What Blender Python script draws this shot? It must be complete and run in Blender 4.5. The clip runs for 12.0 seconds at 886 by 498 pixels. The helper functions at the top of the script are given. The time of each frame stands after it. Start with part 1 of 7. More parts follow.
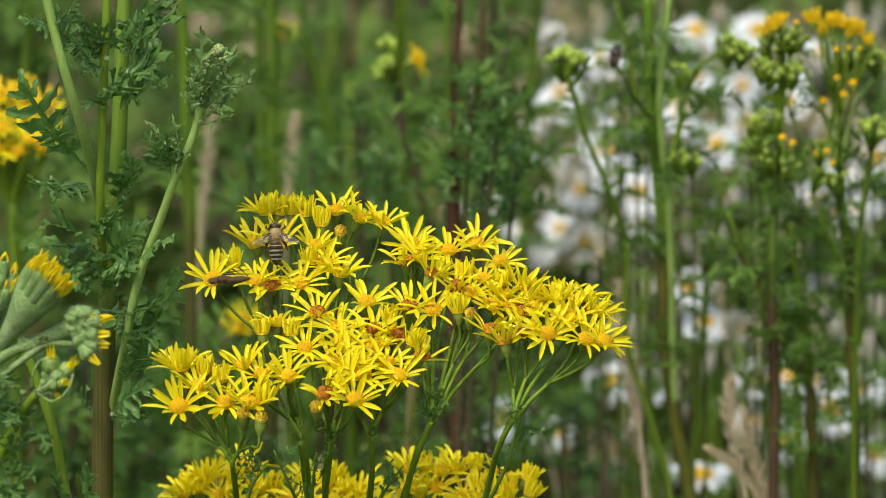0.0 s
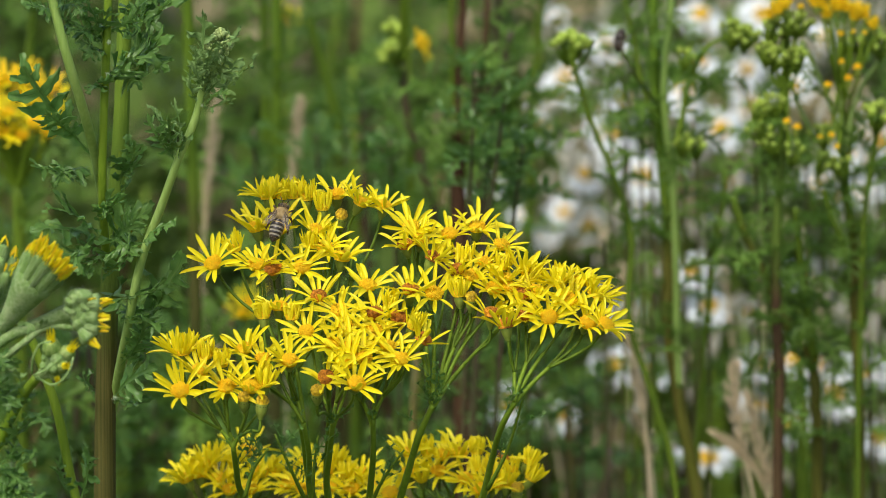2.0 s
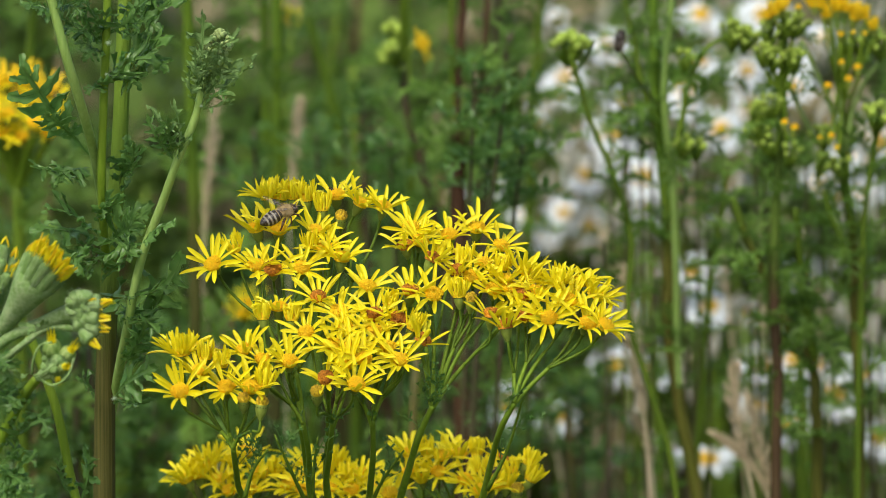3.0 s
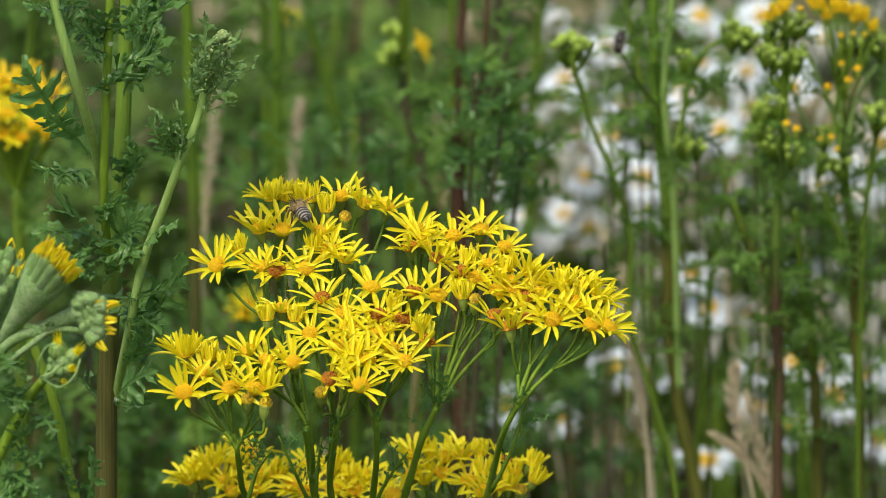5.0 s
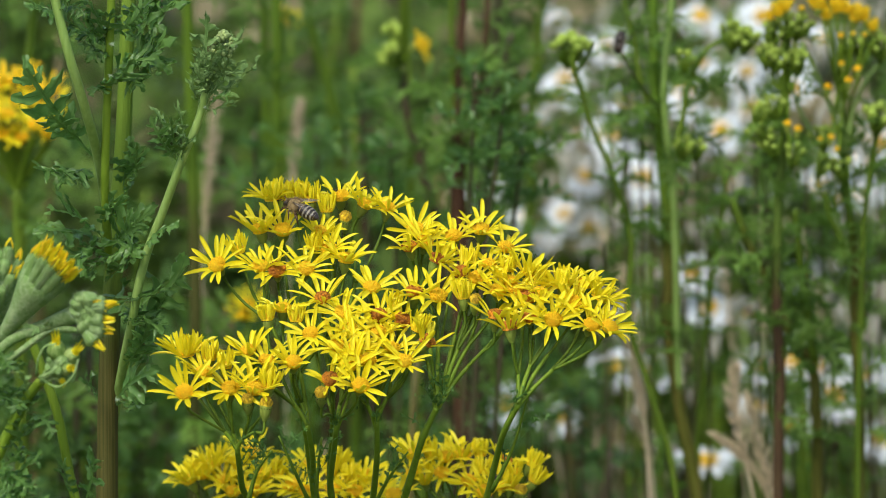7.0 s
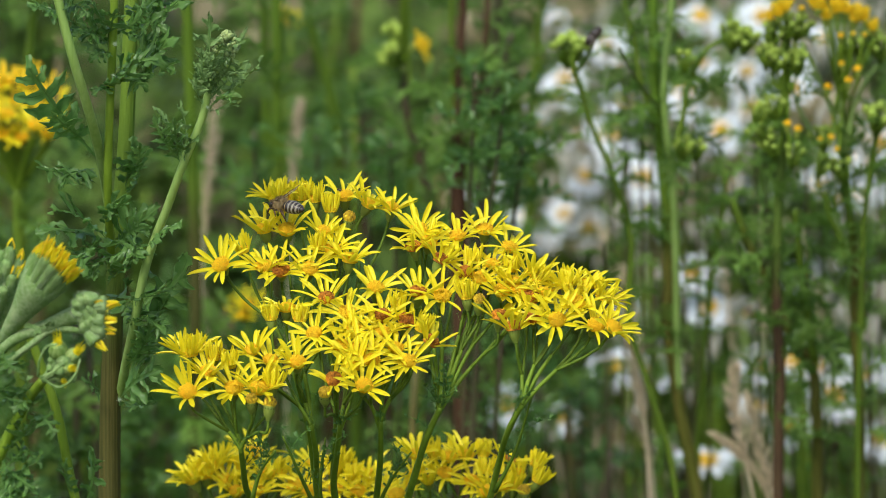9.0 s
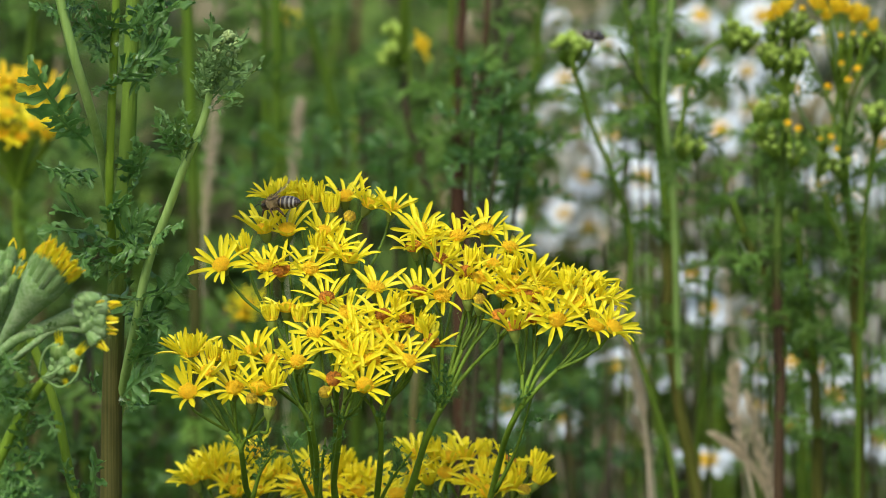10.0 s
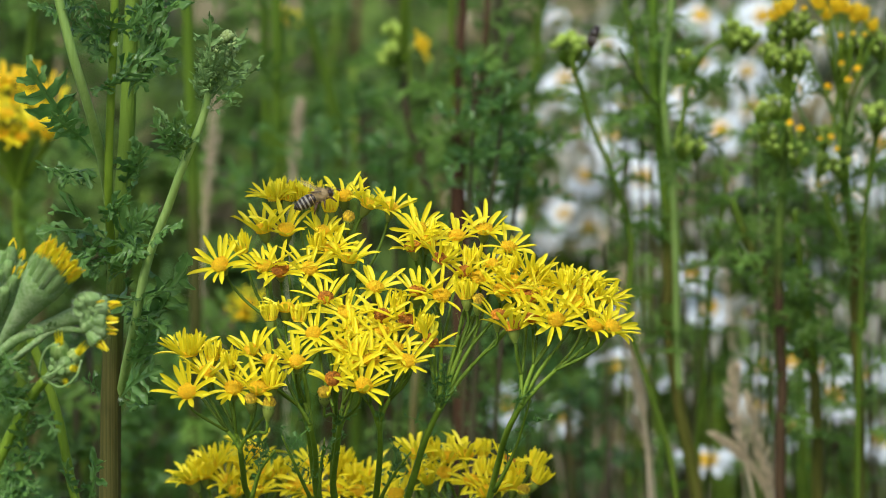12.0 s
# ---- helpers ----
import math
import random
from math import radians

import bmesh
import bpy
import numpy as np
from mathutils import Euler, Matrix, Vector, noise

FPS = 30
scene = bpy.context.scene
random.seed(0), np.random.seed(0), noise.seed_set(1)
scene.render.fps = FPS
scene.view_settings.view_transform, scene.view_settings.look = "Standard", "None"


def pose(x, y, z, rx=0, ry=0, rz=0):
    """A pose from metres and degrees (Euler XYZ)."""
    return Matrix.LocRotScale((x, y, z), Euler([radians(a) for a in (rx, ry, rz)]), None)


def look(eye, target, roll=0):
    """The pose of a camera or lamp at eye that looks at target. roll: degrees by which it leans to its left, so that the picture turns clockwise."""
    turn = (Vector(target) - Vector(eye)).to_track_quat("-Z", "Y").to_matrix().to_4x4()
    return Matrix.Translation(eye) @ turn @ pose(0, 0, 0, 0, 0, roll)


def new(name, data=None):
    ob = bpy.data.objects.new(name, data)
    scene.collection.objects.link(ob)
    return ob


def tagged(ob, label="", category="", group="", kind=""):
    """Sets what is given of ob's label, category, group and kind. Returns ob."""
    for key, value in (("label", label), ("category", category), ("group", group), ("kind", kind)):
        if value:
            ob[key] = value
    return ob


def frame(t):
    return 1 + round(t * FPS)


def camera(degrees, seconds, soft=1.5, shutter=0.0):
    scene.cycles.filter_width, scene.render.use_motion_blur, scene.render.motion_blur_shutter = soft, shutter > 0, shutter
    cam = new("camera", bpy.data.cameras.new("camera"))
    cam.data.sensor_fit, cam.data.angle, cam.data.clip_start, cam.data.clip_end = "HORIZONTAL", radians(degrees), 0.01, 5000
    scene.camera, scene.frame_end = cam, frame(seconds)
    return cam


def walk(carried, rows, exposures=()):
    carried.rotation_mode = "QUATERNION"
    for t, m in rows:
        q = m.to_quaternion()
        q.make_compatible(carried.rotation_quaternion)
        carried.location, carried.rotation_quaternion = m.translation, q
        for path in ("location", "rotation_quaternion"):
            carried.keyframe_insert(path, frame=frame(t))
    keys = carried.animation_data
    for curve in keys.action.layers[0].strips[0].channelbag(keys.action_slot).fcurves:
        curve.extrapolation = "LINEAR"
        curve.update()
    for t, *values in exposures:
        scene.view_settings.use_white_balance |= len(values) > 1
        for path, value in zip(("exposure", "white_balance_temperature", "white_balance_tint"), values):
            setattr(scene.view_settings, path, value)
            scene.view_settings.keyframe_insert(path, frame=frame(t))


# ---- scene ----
# ---- camera ----
EYE = (0.0000, 0.0000, 1.0278)
cam = camera(10, 12.0, soft=0.6, shutter=0.4)
cam.data.dof.use_dof = True
cam.data.dof.focus_distance = 1.63
cam.data.dof.aperture_fstop = 19.0
walk(cam, [
    (0.0, look(EYE, (0.0014, 1.5765, 0.7544))),
    (0.5, look(EYE, (0.0006, 1.5762, 0.7530))),
    (1.0, look(EYE, (0.0000, 1.5759, 0.7511))),
    (1.5, look(EYE, (0.0001, 1.5757, 0.7499))),
    (2.0, look(EYE, (0.0000, 1.5756, 0.7494))),
    (2.5, look(EYE, (0.0000, 1.5756, 0.7494))),
    (3.0, look(EYE, (0.0000, 1.5756, 0.7496))),
    (4.0, look(EYE, (0.0000, 1.5757, 0.7499))),
    (5.0, look(EYE, (0.0000, 1.5757, 0.7500))),
    (12.0, look(EYE, (0.0000, 1.5757, 0.7500))),
], exposures=[(0.0, 0.57, 6680, 6), (1.5, 0.57, 6650, 6), (6.0, 0.57, 6380, 6), (12.0, 0.57, 6130, 6)])

# ---- light: high hazy sun ----
SUN_ELEVATION, SUN_AZIMUTH = radians(54), radians(205)
world = bpy.data.worlds.new("sky")
scene.world = world
world.use_nodes = True
sky = world.node_tree.nodes.new("ShaderNodeTexSky")
sky.sky_type, sky.sun_disc = "NISHITA", False
sky.sun_elevation, sky.sun_rotation = SUN_ELEVATION, SUN_AZIMUTH
sky.dust_density, sky.ozone_density = 3.0, 1.0
world.node_tree.links.new(sky.outputs[0], world.node_tree.nodes["Background"].inputs[0])
world.node_tree.nodes["Background"].inputs[1].default_value = 0.15
sun = new("sun", bpy.data.lights.new("sun", "SUN"))
sun.data.energy, sun.data.angle, sun.data.color = 1.5, radians(10), (1.0, 0.97, 0.91)
toward = Vector((math.sin(SUN_AZIMUTH) * math.cos(SUN_ELEVATION), math.cos(SUN_AZIMUTH) * math.cos(SUN_ELEVATION), math.sin(SUN_ELEVATION)))
sun.matrix_world = look(tuple(toward * 10), (0, 0, 0))


# ---- materials ----
def surface(name, c1, c2, rough=0.5, scale=300.0, bump=0.2, trans=0.0, vary=0.15, spec=0.3, island=False, stretch=(1, 1, 1), span=0.3, fade=None):
    """Two colours mixed by coarse and fine noise, with relief, variation from piece to piece and some light let through."""
    m = bpy.data.materials.new(name)
    m.use_nodes = True
    nt = m.node_tree
    n, link = nt.nodes, nt.links.new
    b, out = n["Principled BSDF"], n["Material Output"]
    tc, mp = n.new("ShaderNodeTexCoord"), n.new("ShaderNodeMapping")
    mp.inputs["Scale"].default_value = stretch
    link(tc.outputs["Object"], mp.inputs["Vector"])
    fine, coarse = n.new("ShaderNodeTexNoise"), n.new("ShaderNodeTexNoise")
    for t, s in ((fine, scale), (coarse, scale / 7)):
        t.inputs["Scale"].default_value, t.inputs["Detail"].default_value = s, 3.0
        link(mp.outputs[0], t.inputs["Vector"])
    add = n.new("ShaderNodeMath")
    add.operation = "ADD"
    link(fine.outputs["Fac"], add.inputs[0])
    link(coarse.outputs["Fac"], add.inputs[1])
    rng = n.new("ShaderNodeMapRange")
    rng.inputs["From Min"].default_value, rng.inputs["From Max"].default_value = 1 - span, 1 + span
    link(add.outputs[0], rng.inputs["Value"])
    mix = n.new("ShaderNodeMix")
    mix.data_type = "RGBA"
    mix.inputs["A"].default_value, mix.inputs["B"].default_value = (*c1, 1), (*c2, 1)
    link(rng.outputs[0], mix.inputs["Factor"])
    hsv = n.new("ShaderNodeHueSaturation")
    link(mix.outputs["Result"], hsv.inputs["Color"])
    if fade:
        # a third colour that takes over with height along the stem, unevenly
        low, high, c3 = fade
        sep, by, top = n.new("ShaderNodeSeparateXYZ"), n.new("ShaderNodeMapRange"), n.new("ShaderNodeMix")
        link(tc.outputs["Object"], sep.inputs[0])
        jag = n.new("ShaderNodeMath")
        jag.operation = "MULTIPLY_ADD"
        jag.inputs[1].default_value = (high - low) * 0.8
        link(fine.outputs["Fac"], jag.inputs[0])
        link(sep.outputs[2], jag.inputs[2])
        by.inputs["From Min"].default_value, by.inputs["From Max"].default_value = low + (high - low) * 0.4, high + (high - low) * 0.4
        link(jag.outputs[0], by.inputs["Value"])
        top.data_type = "RGBA"
        link(by.outputs[0], top.inputs["Factor"])
        link(mix.outputs["Result"], top.inputs["A"])
        top.inputs["B"].default_value = (*c3, 1)
        link(top.outputs["Result"], hsv.inputs["Color"])
    src = n.new("ShaderNodeNewGeometry").outputs["Random Per Island"] if island else n.new("ShaderNodeObjectInfo").outputs["Random"]
    val = n.new("ShaderNodeMapRange")
    val.inputs["To Min"].default_value, val.inputs["To Max"].default_value = 1 - vary, 1 + vary
    link(src, val.inputs["Value"])
    link(val.outputs[0], hsv.inputs["Value"])
    link(hsv.outputs[0], b.inputs["Base Color"])
    b.inputs["Roughness"].default_value = rough
    b.inputs["Specular IOR Level"].default_value = spec
    if bump:
        bp = n.new("ShaderNodeBump")
        bp.inputs["Strength"].default_value, bp.inputs["Distance"].default_value = bump, 0.0005
        link(fine.outputs["Fac"], bp.inputs["Height"])
        link(bp.outputs[0], b.inputs["Normal"])
    if trans:
        tr, ms = n.new("ShaderNodeBsdfTranslucent"), n.new("ShaderNodeMixShader")
        link(hsv.outputs[0], tr.inputs["Color"])
        ms.inputs[0].default_value = trans
        link(b.outputs[0], ms.inputs[1])
        link(tr.outputs[0], ms.inputs[2])
        link(ms.outputs[0], out.inputs["Surface"])
    return m


PETAL = surface("yellow_petal", (0.82, 0.675, 0.008), (0.88, 0.785, 0.026), 0.42, 400, 0.15, 0.33, 0.06, stretch=(0.3, 1, 1))
PETAL_DEEP = surface("deep_yellow_petal", (0.80, 0.53, 0.008), (0.86, 0.65, 0.02), 0.45, 400, 0.15, 0.3, 0.08, stretch=(0.3, 1, 1))
DISC = surface("orange_disc", (0.90, 0.54, 0.006), (0.96, 0.70, 0.014), 0.6, 900, 0.1, 0.35, 0.10, island=True)
DISC_CLOSED = surface("closed_yellow_brown_disc", (0.34, 0.20, 0.015), (0.80, 0.56, 0.02), 0.65, 900, 0.2, 0.1, 0.3, island=True)
DISC_OLD = surface("brown_disc", (0.21, 0.055, 0.005), (0.66, 0.27, 0.009), 0.7, 900, 0.2, 0.0, 0.35, island=True)
CUP = surface("green_bract", (0.17, 0.23, 0.028), (0.26, 0.31, 0.05), 0.5, 600, 0.2, 0.05, 0.15)
TIP = surface("black_bract_tip", (0.012, 0.010, 0.006), (0.03, 0.02, 0.01), 0.6, 900, 0.0)
STEM = surface("green_stem", (0.070, 0.125, 0.009), (0.13, 0.19, 0.017), 0.55, 900, 0.4, 0.0, 0.15, 0.15, stretch=(1, 1, 0.04))
STEM_MID = surface("yellow_green_stem", (0.105, 0.175, 0.010), (0.17, 0.25, 0.022), 0.55, 900, 0.4, 0.0, 0.15, 0.15, stretch=(1, 1, 0.04))
STEM_PALE = surface("pale_green_stem", (0.175, 0.275, 0.05), (0.26, 0.36, 0.095), 0.5, 900, 0.4, 0.0, 0.1, stretch=(1, 1, 0.04))
STEM_BROWN = surface("brown_green_stem", (0.055, 0.075, 0.012), (0.14, 0.105, 0.034), 0.5, 800, 0.8, 0.0, 0.15, stretch=(1, 1, 0.012), span=0.14)
STEM_TURN = surface("stem_browning_below", (0.056, 0.060, 0.012), (0.097, 0.086, 0.022), 0.6, 2000, 0.5, 0.0, 0.0, 0.15, stretch=(1, 1, 0.004), span=0.16, fade=(0.7010, 0.7407, (0.135, 0.215, 0.022)))
STEM_MIX = surface("purple_stem_green_above", (0.045, 0.022, 0.014), (0.085, 0.055, 0.025), 0.6, 700, 0.3, 0.0, 0.0, 0.1, stretch=(1, 1, 0.12), fade=(0.6617, 0.6842, (0.085, 0.13, 0.02)))
STEM_WARM = surface("olive_stem_browning_below", (0.080, 0.088, 0.011), (0.125, 0.108, 0.022), 0.55, 700, 0.4, 0.0, 0.1, 0.15, stretch=(1, 1, 0.08), fade=(0.672, 0.702, (0.085, 0.15, 0.012)))
STEM_FADE = surface("green_stem_dull_below", (0.045, 0.052, 0.012), (0.07, 0.062, 0.02), 0.55, 700, 0.3, 0.0, 0.1, 0.12, stretch=(1, 1, 0.08), fade=(0.6417, 0.6752, (0.085, 0.145, 0.012)))
STEM_FADE_HIGH = surface("green_stem_olive_below", (0.050, 0.058, 0.012), (0.075, 0.07, 0.02), 0.55, 700, 0.3, 0.0, 0.1, 0.12, stretch=(1, 1, 0.08), fade=(0.6602, 0.6915, (0.085, 0.145, 0.012)))
STEM_DULL = surface("dull_brown_stem", (0.04, 0.05, 0.014), (0.07, 0.04, 0.024), 0.5, 700, 0.3, 0.0, 0.2, stretch=(1, 1, 0.08))
STEM_PURPLE = surface("purple_stem", (0.055, 0.020, 0.014), (0.095, 0.055, 0.025), 0.6, 700, 0.3, 0.0, 0.2, 0.1, stretch=(1, 1, 0.12))
LEAF = surface("ragwort_leaf", (0.062, 0.158, 0.022), (0.150, 0.275, 0.062), 0.34, 260, 0.6, 0.45, 0.2, 0.42)
LEAF_RIB = surface("leaf_midrib", (0.075, 0.165, 0.030), (0.14, 0.24, 0.06), 0.5, 220, 0.2, 0.2, 0.1)
LEAF_WOOLLY = surface("woolly_leaf", (0.105, 0.20, 0.042), (0.20, 0.30, 0.095), 0.65, 420, 0.5, 0.15, 0.15)
LEAF_YOUNG = surface("young_leaf", (0.12, 0.23, 0.032), (0.19, 0.31, 0.055), 0.45, 220, 0.4, 0.52, 0.25, 0.3)
FOLIAGE = surface("meadow_leaf", (0.068, 0.118, 0.018), (0.125, 0.185, 0.033), 0.55, 60, 0.2, 0.42, 0.55, 0.2, island=True)
FOLIAGE_DRY = surface("dry_meadow_leaf", (0.15, 0.125, 0.055), (0.25, 0.21, 0.11), 0.7, 60, 0.2, 0.35, 0.35, island=True)
WOOL_BUD = surface("woolly_bud", (0.16, 0.275, 0.065), (0.32, 0.43, 0.17), 0.8, 2200, 0.6, 0.05, 0.12, 0.15, stretch=(1, 1, 0.16), span=0.24)
FELT = surface("green_felt", (0.16, 0.27, 0.07), (0.33, 0.42, 0.19), 0.85, 1000, 0.9, 0.05, 0.1, 0.12, span=0.25)
BUD_WOOLLY_GREEN = surface("green_downy_bud", (0.16, 0.27, 0.05), (0.36, 0.45, 0.15), 0.8, 1300, 0.8, 0.05, 0.12, 0.15, stretch=(1, 1, 0.25), span=0.22)
BUD_PALE = surface("pale_bud", (0.30, 0.39, 0.11), (0.43, 0.51, 0.21), 0.7, 500, 0.3, 0.1, 0.15)
BUD_GREEN = surface("green_bud", (0.25, 0.37, 0.045), (0.40, 0.49, 0.085), 0.6, 500, 0.3, 0.1, 0.2)
WHITE = surface("white_petal", (0.74, 0.78, 0.78), (0.82, 0.85, 0.85), 0.5, 200, 0.1, 0.25, 0.05)
DAISY_DISC = surface("daisy_disc", (0.58, 0.36, 0.03), (0.70, 0.47, 0.05), 0.7, 800, 0.3, 0.0, 0.15)
STRAW = surface("dry_grass", (0.55, 0.45, 0.27), (0.74, 0.63, 0.43), 0.7, 300, 0.2, 0.3, 0.15, island=True)
SOIL = surface("meadow_soil", (0.07, 0.06, 0.025), (0.09, 0.11, 0.03), 0.9, 8, 0.5, 0.0, 0.0)
CHITIN = surface("dark_chitin", (0.018, 0.012, 0.008), (0.045, 0.028, 0.016), 0.3, 900, 0.1, spec=0.5)
FUZZ = surface("tan_fuzz", (0.26, 0.18, 0.075), (0.46, 0.34, 0.17), 0.85, 900, 0.3, vary=0.25, island=True)
BAND = surface("grey_hair_band", (0.21, 0.18, 0.13), (0.35, 0.315, 0.245), 0.8, 900, 0.3, vary=0.1)
LEGS = surface("brown_leg", (0.05, 0.025, 0.012), (0.10, 0.05, 0.02), 0.4, 900, 0.0)
WING = surface("wing_membrane", (0.35, 0.30, 0.24), (0.5, 0.45, 0.38), 0.25, 500, 0.1)
wb = WING.node_tree.nodes["Principled BSDF"]
wb.inputs["Alpha"].default_value = 0.15
BROWN_WING = surface("brown_body", (0.045, 0.025, 0.009), (0.10, 0.058, 0.022), 0.6, 900, 0.1)
WOOL = surface("white_wool", (0.32, 0.41, 0.24), (0.44, 0.52, 0.34), 0.9, 900, 0.1, 0.2, 0.1)
PINK = surface("faded_flower", (0.32, 0.30, 0.21), (0.48, 0.46, 0.37), 0.8, 300, 0.2, 0.2, 0.2, island=True)


# ---- building helpers ----
def V(p):
    return Vector(p)


def mesh_of(name, verts, faces, materials, index=None, smooth=True):
    me = bpy.data.meshes.new(name)
    me.from_pydata([tuple(v) for v in verts], [], faces)
    for m in materials:
        me.materials.append(m)
    if index:
        me.polygons.foreach_set("material_index", index)
    me.polygons.foreach_set("use_smooth", [smooth] * len(me.polygons))
    me.update()
    return me


def piece(name, me, parent, m=None, label=""):
    """One mesh object under a thing or a part."""
    ob = new(name, me)
    ob.parent = parent
    if m is not None:
        ob.matrix_basis = m
    if label:
        tagged(ob, label)
    return ob


def thing(name, base, label, category, group=""):
    ob = new(name)
    ob.location = base
    ob.empty_display_size = 0.02
    return tagged(ob, label, category, group)


def glide(pts, n=5):
    """A smooth line through the points."""
    p = [V(q) for q in pts]
    if len(p) == 2:
        return [p[0].lerp(p[1], i / n) for i in range(n + 1)]
    n_pts, gaps = len(p), [(p[i + 1] - p[i]).length + 1e-9 for i in range(len(p) - 1)]
    slopes = []
    for i in range(n_pts):
        if i == 0 or i == n_pts - 1:
            k = min(i, n_pts - 2)
            slopes.append((p[k + 1] - p[k]) / gaps[k])
        else:
            before, after = (p[i] - p[i - 1]) / gaps[i - 1], (p[i + 1] - p[i]) / gaps[i]
            slopes.append((before * gaps[i] + after * gaps[i - 1]) / (gaps[i] + gaps[i - 1]))
    line = []
    for i in range(n_pts - 1):
        for k in range(n):
            t = k / n
            h1, h2, h3, h4 = 2 * t ** 3 - 3 * t * t + 1, t ** 3 - 2 * t * t + t, 3 * t * t - 2 * t ** 3, t ** 3 - t * t
            line.append(p[i] * h1 + slopes[i] * (gaps[i] * h2) + p[i + 1] * h3 + slopes[i + 1] * (gaps[i] * h4))
    return line + [p[-1]]


class Shape:
    """Gathers vertices and faces of one mesh."""

    def __init__(self):
        self.v, self.f, self.m = [], [], []

    def tube(self, line, r0, r1, sides=8, mat=0, ribs=0.0, cap=True):
        start, n = len(self.v), len(line)
        side = Vector((1, 0, 0))
        for i, p in enumerate(line):
            d = (line[min(i + 1, n - 1)] - line[max(i - 1, 0)]).normalized()
            x = (side - d * side.dot(d))
            x = x.normalized() if x.length > 1e-4 else d.orthogonal().normalized()
            y = d.cross(x)
            r = r0 + (r1 - r0) * i / (n - 1)
            for k in range(sides):
                a = 2 * math.pi * k / sides
                rr = r * (1 + (ribs if k % 2 else -ribs))
                self.v.append(p + (x * math.cos(a) + y * math.sin(a)) * rr)
        for i in range(n - 1):
            for k in range(sides):
                a, b = start + i * sides + k, start + i * sides + (k + 1) % sides
                self.f.append((a, b, b + sides, a + sides))
                self.m.append(mat)
        if cap:
            self.f.append(tuple(start + (n - 1) * sides + k for k in range(sides)))
            self.m.append(mat)
            self.f.append(tuple(start + k for k in reversed(range(sides))))
            self.m.append(mat)

    def lathe(self, profile, sides=12, mats=None, m=Matrix(), wave=0.0):
        """Turns (radius, z) pairs about z."""
        start = len(self.v)
        for r, z in profile:
            for k in range(sides):
                a = 2 * math.pi * k / sides
                rr = r * (1 + (wave if k % 2 else -wave))
                self.v.append(m @ Vector((rr * math.cos(a), rr * math.sin(a), z)))
        for i in range(len(profile) - 1):
            for k in range(sides):
                a, b = start + i * sides + k, start + i * sides + (k + 1) % sides
                self.f.append((a, b, b + sides, a + sides))
                self.m.append(mats[i] if mats else 0)

    def add(self, verts, faces, mat=0):
        start = len(self.v)
        self.v += verts
        self.f += [tuple(start + i for i in f) for f in faces]
        self.m += [mat] * len(faces)

    def mesh(self, name, materials, smooth=True):
        return mesh_of(name, self.v, self.f, materials, self.m, smooth)


def facing(d, up=(0, 0, 1)):
    """A turn whose x runs along d and whose z leans to up."""
    x = V(d).normalized()
    z = V(up) - x * V(up).dot(x)
    z = z.normalized() if z.length > 1e-4 else x.orthogonal().normalized()
    y = z.cross(x)
    return Matrix((x, y, z)).transposed().to_4x4()


def upright(n, twist=0.0):
    return V(n).to_track_quat("Z", "Y").to_matrix().to_4x4() @ Matrix.Rotation(twist, 4, "Z")


def ball(centre, radii, sides=12, rings=8):
    v, f = [], []
    for i in range(rings + 1):
        t = math.pi * i / rings
        for k in range(sides):
            a = 2 * math.pi * k / sides
            v.append(V(centre) + Vector((math.cos(t) * radii[0], math.sin(t) * math.cos(a) * radii[1], math.sin(t) * math.sin(a) * radii[2])))
    for i in range(rings):
        for k in range(sides):
            a, b = i * sides + k, i * sides + (k + 1) % sides
            f.append((a, b, b + sides, a + sides))
    return v, f


# ---- flower parts, shared by all heads ----
def petal_mesh(seed, length=0.0084, width=0.00148, rise=0.14, curl=0.20, material=PETAL, notch=True, taper=0.8):
    """A ray floret: a narrow channelled blade that rises and then bends out."""
    rng = random.Random(seed)
    s, rows, cols = Shape(), 8, 5
    x = z = 0.0
    twist = rng.uniform(-0.5, 0.5)
    curl *= rng.uniform(-0.8, 2.4)
    verts = []
    for i in range(rows + 1):
        t = i / rows
        w = width * 0.5 * (0.55 + 0.45 * min(1, t * 2.8)) * (1 - taper * (max(0, t - 0.55) / 0.45) ** 2.6)
        tip = 0.03 if notch and i == rows else 0
        for j in range(cols):
            u = j / (cols - 1) * 2 - 1
            h = (u * u - 0.4) * w * 0.75 + u * w * twist * t
            verts.append(Vector((x - (tip * length if abs(u) < 0.6 else tip * 2 * length) * (1 if tip else 0), u * w, z + h)))
        a = rise - curl * t * 1.5
        x += length / rows * math.cos(a)
        z += length / rows * math.sin(a)
    faces = [(i * cols + j, i * cols + j + 1, (i + 1) * cols + j + 1, (i + 1) * cols + j) for i in range(rows) for j in range(cols - 1)]
    s.add(verts, faces)
    return s.mesh("petal", [material])


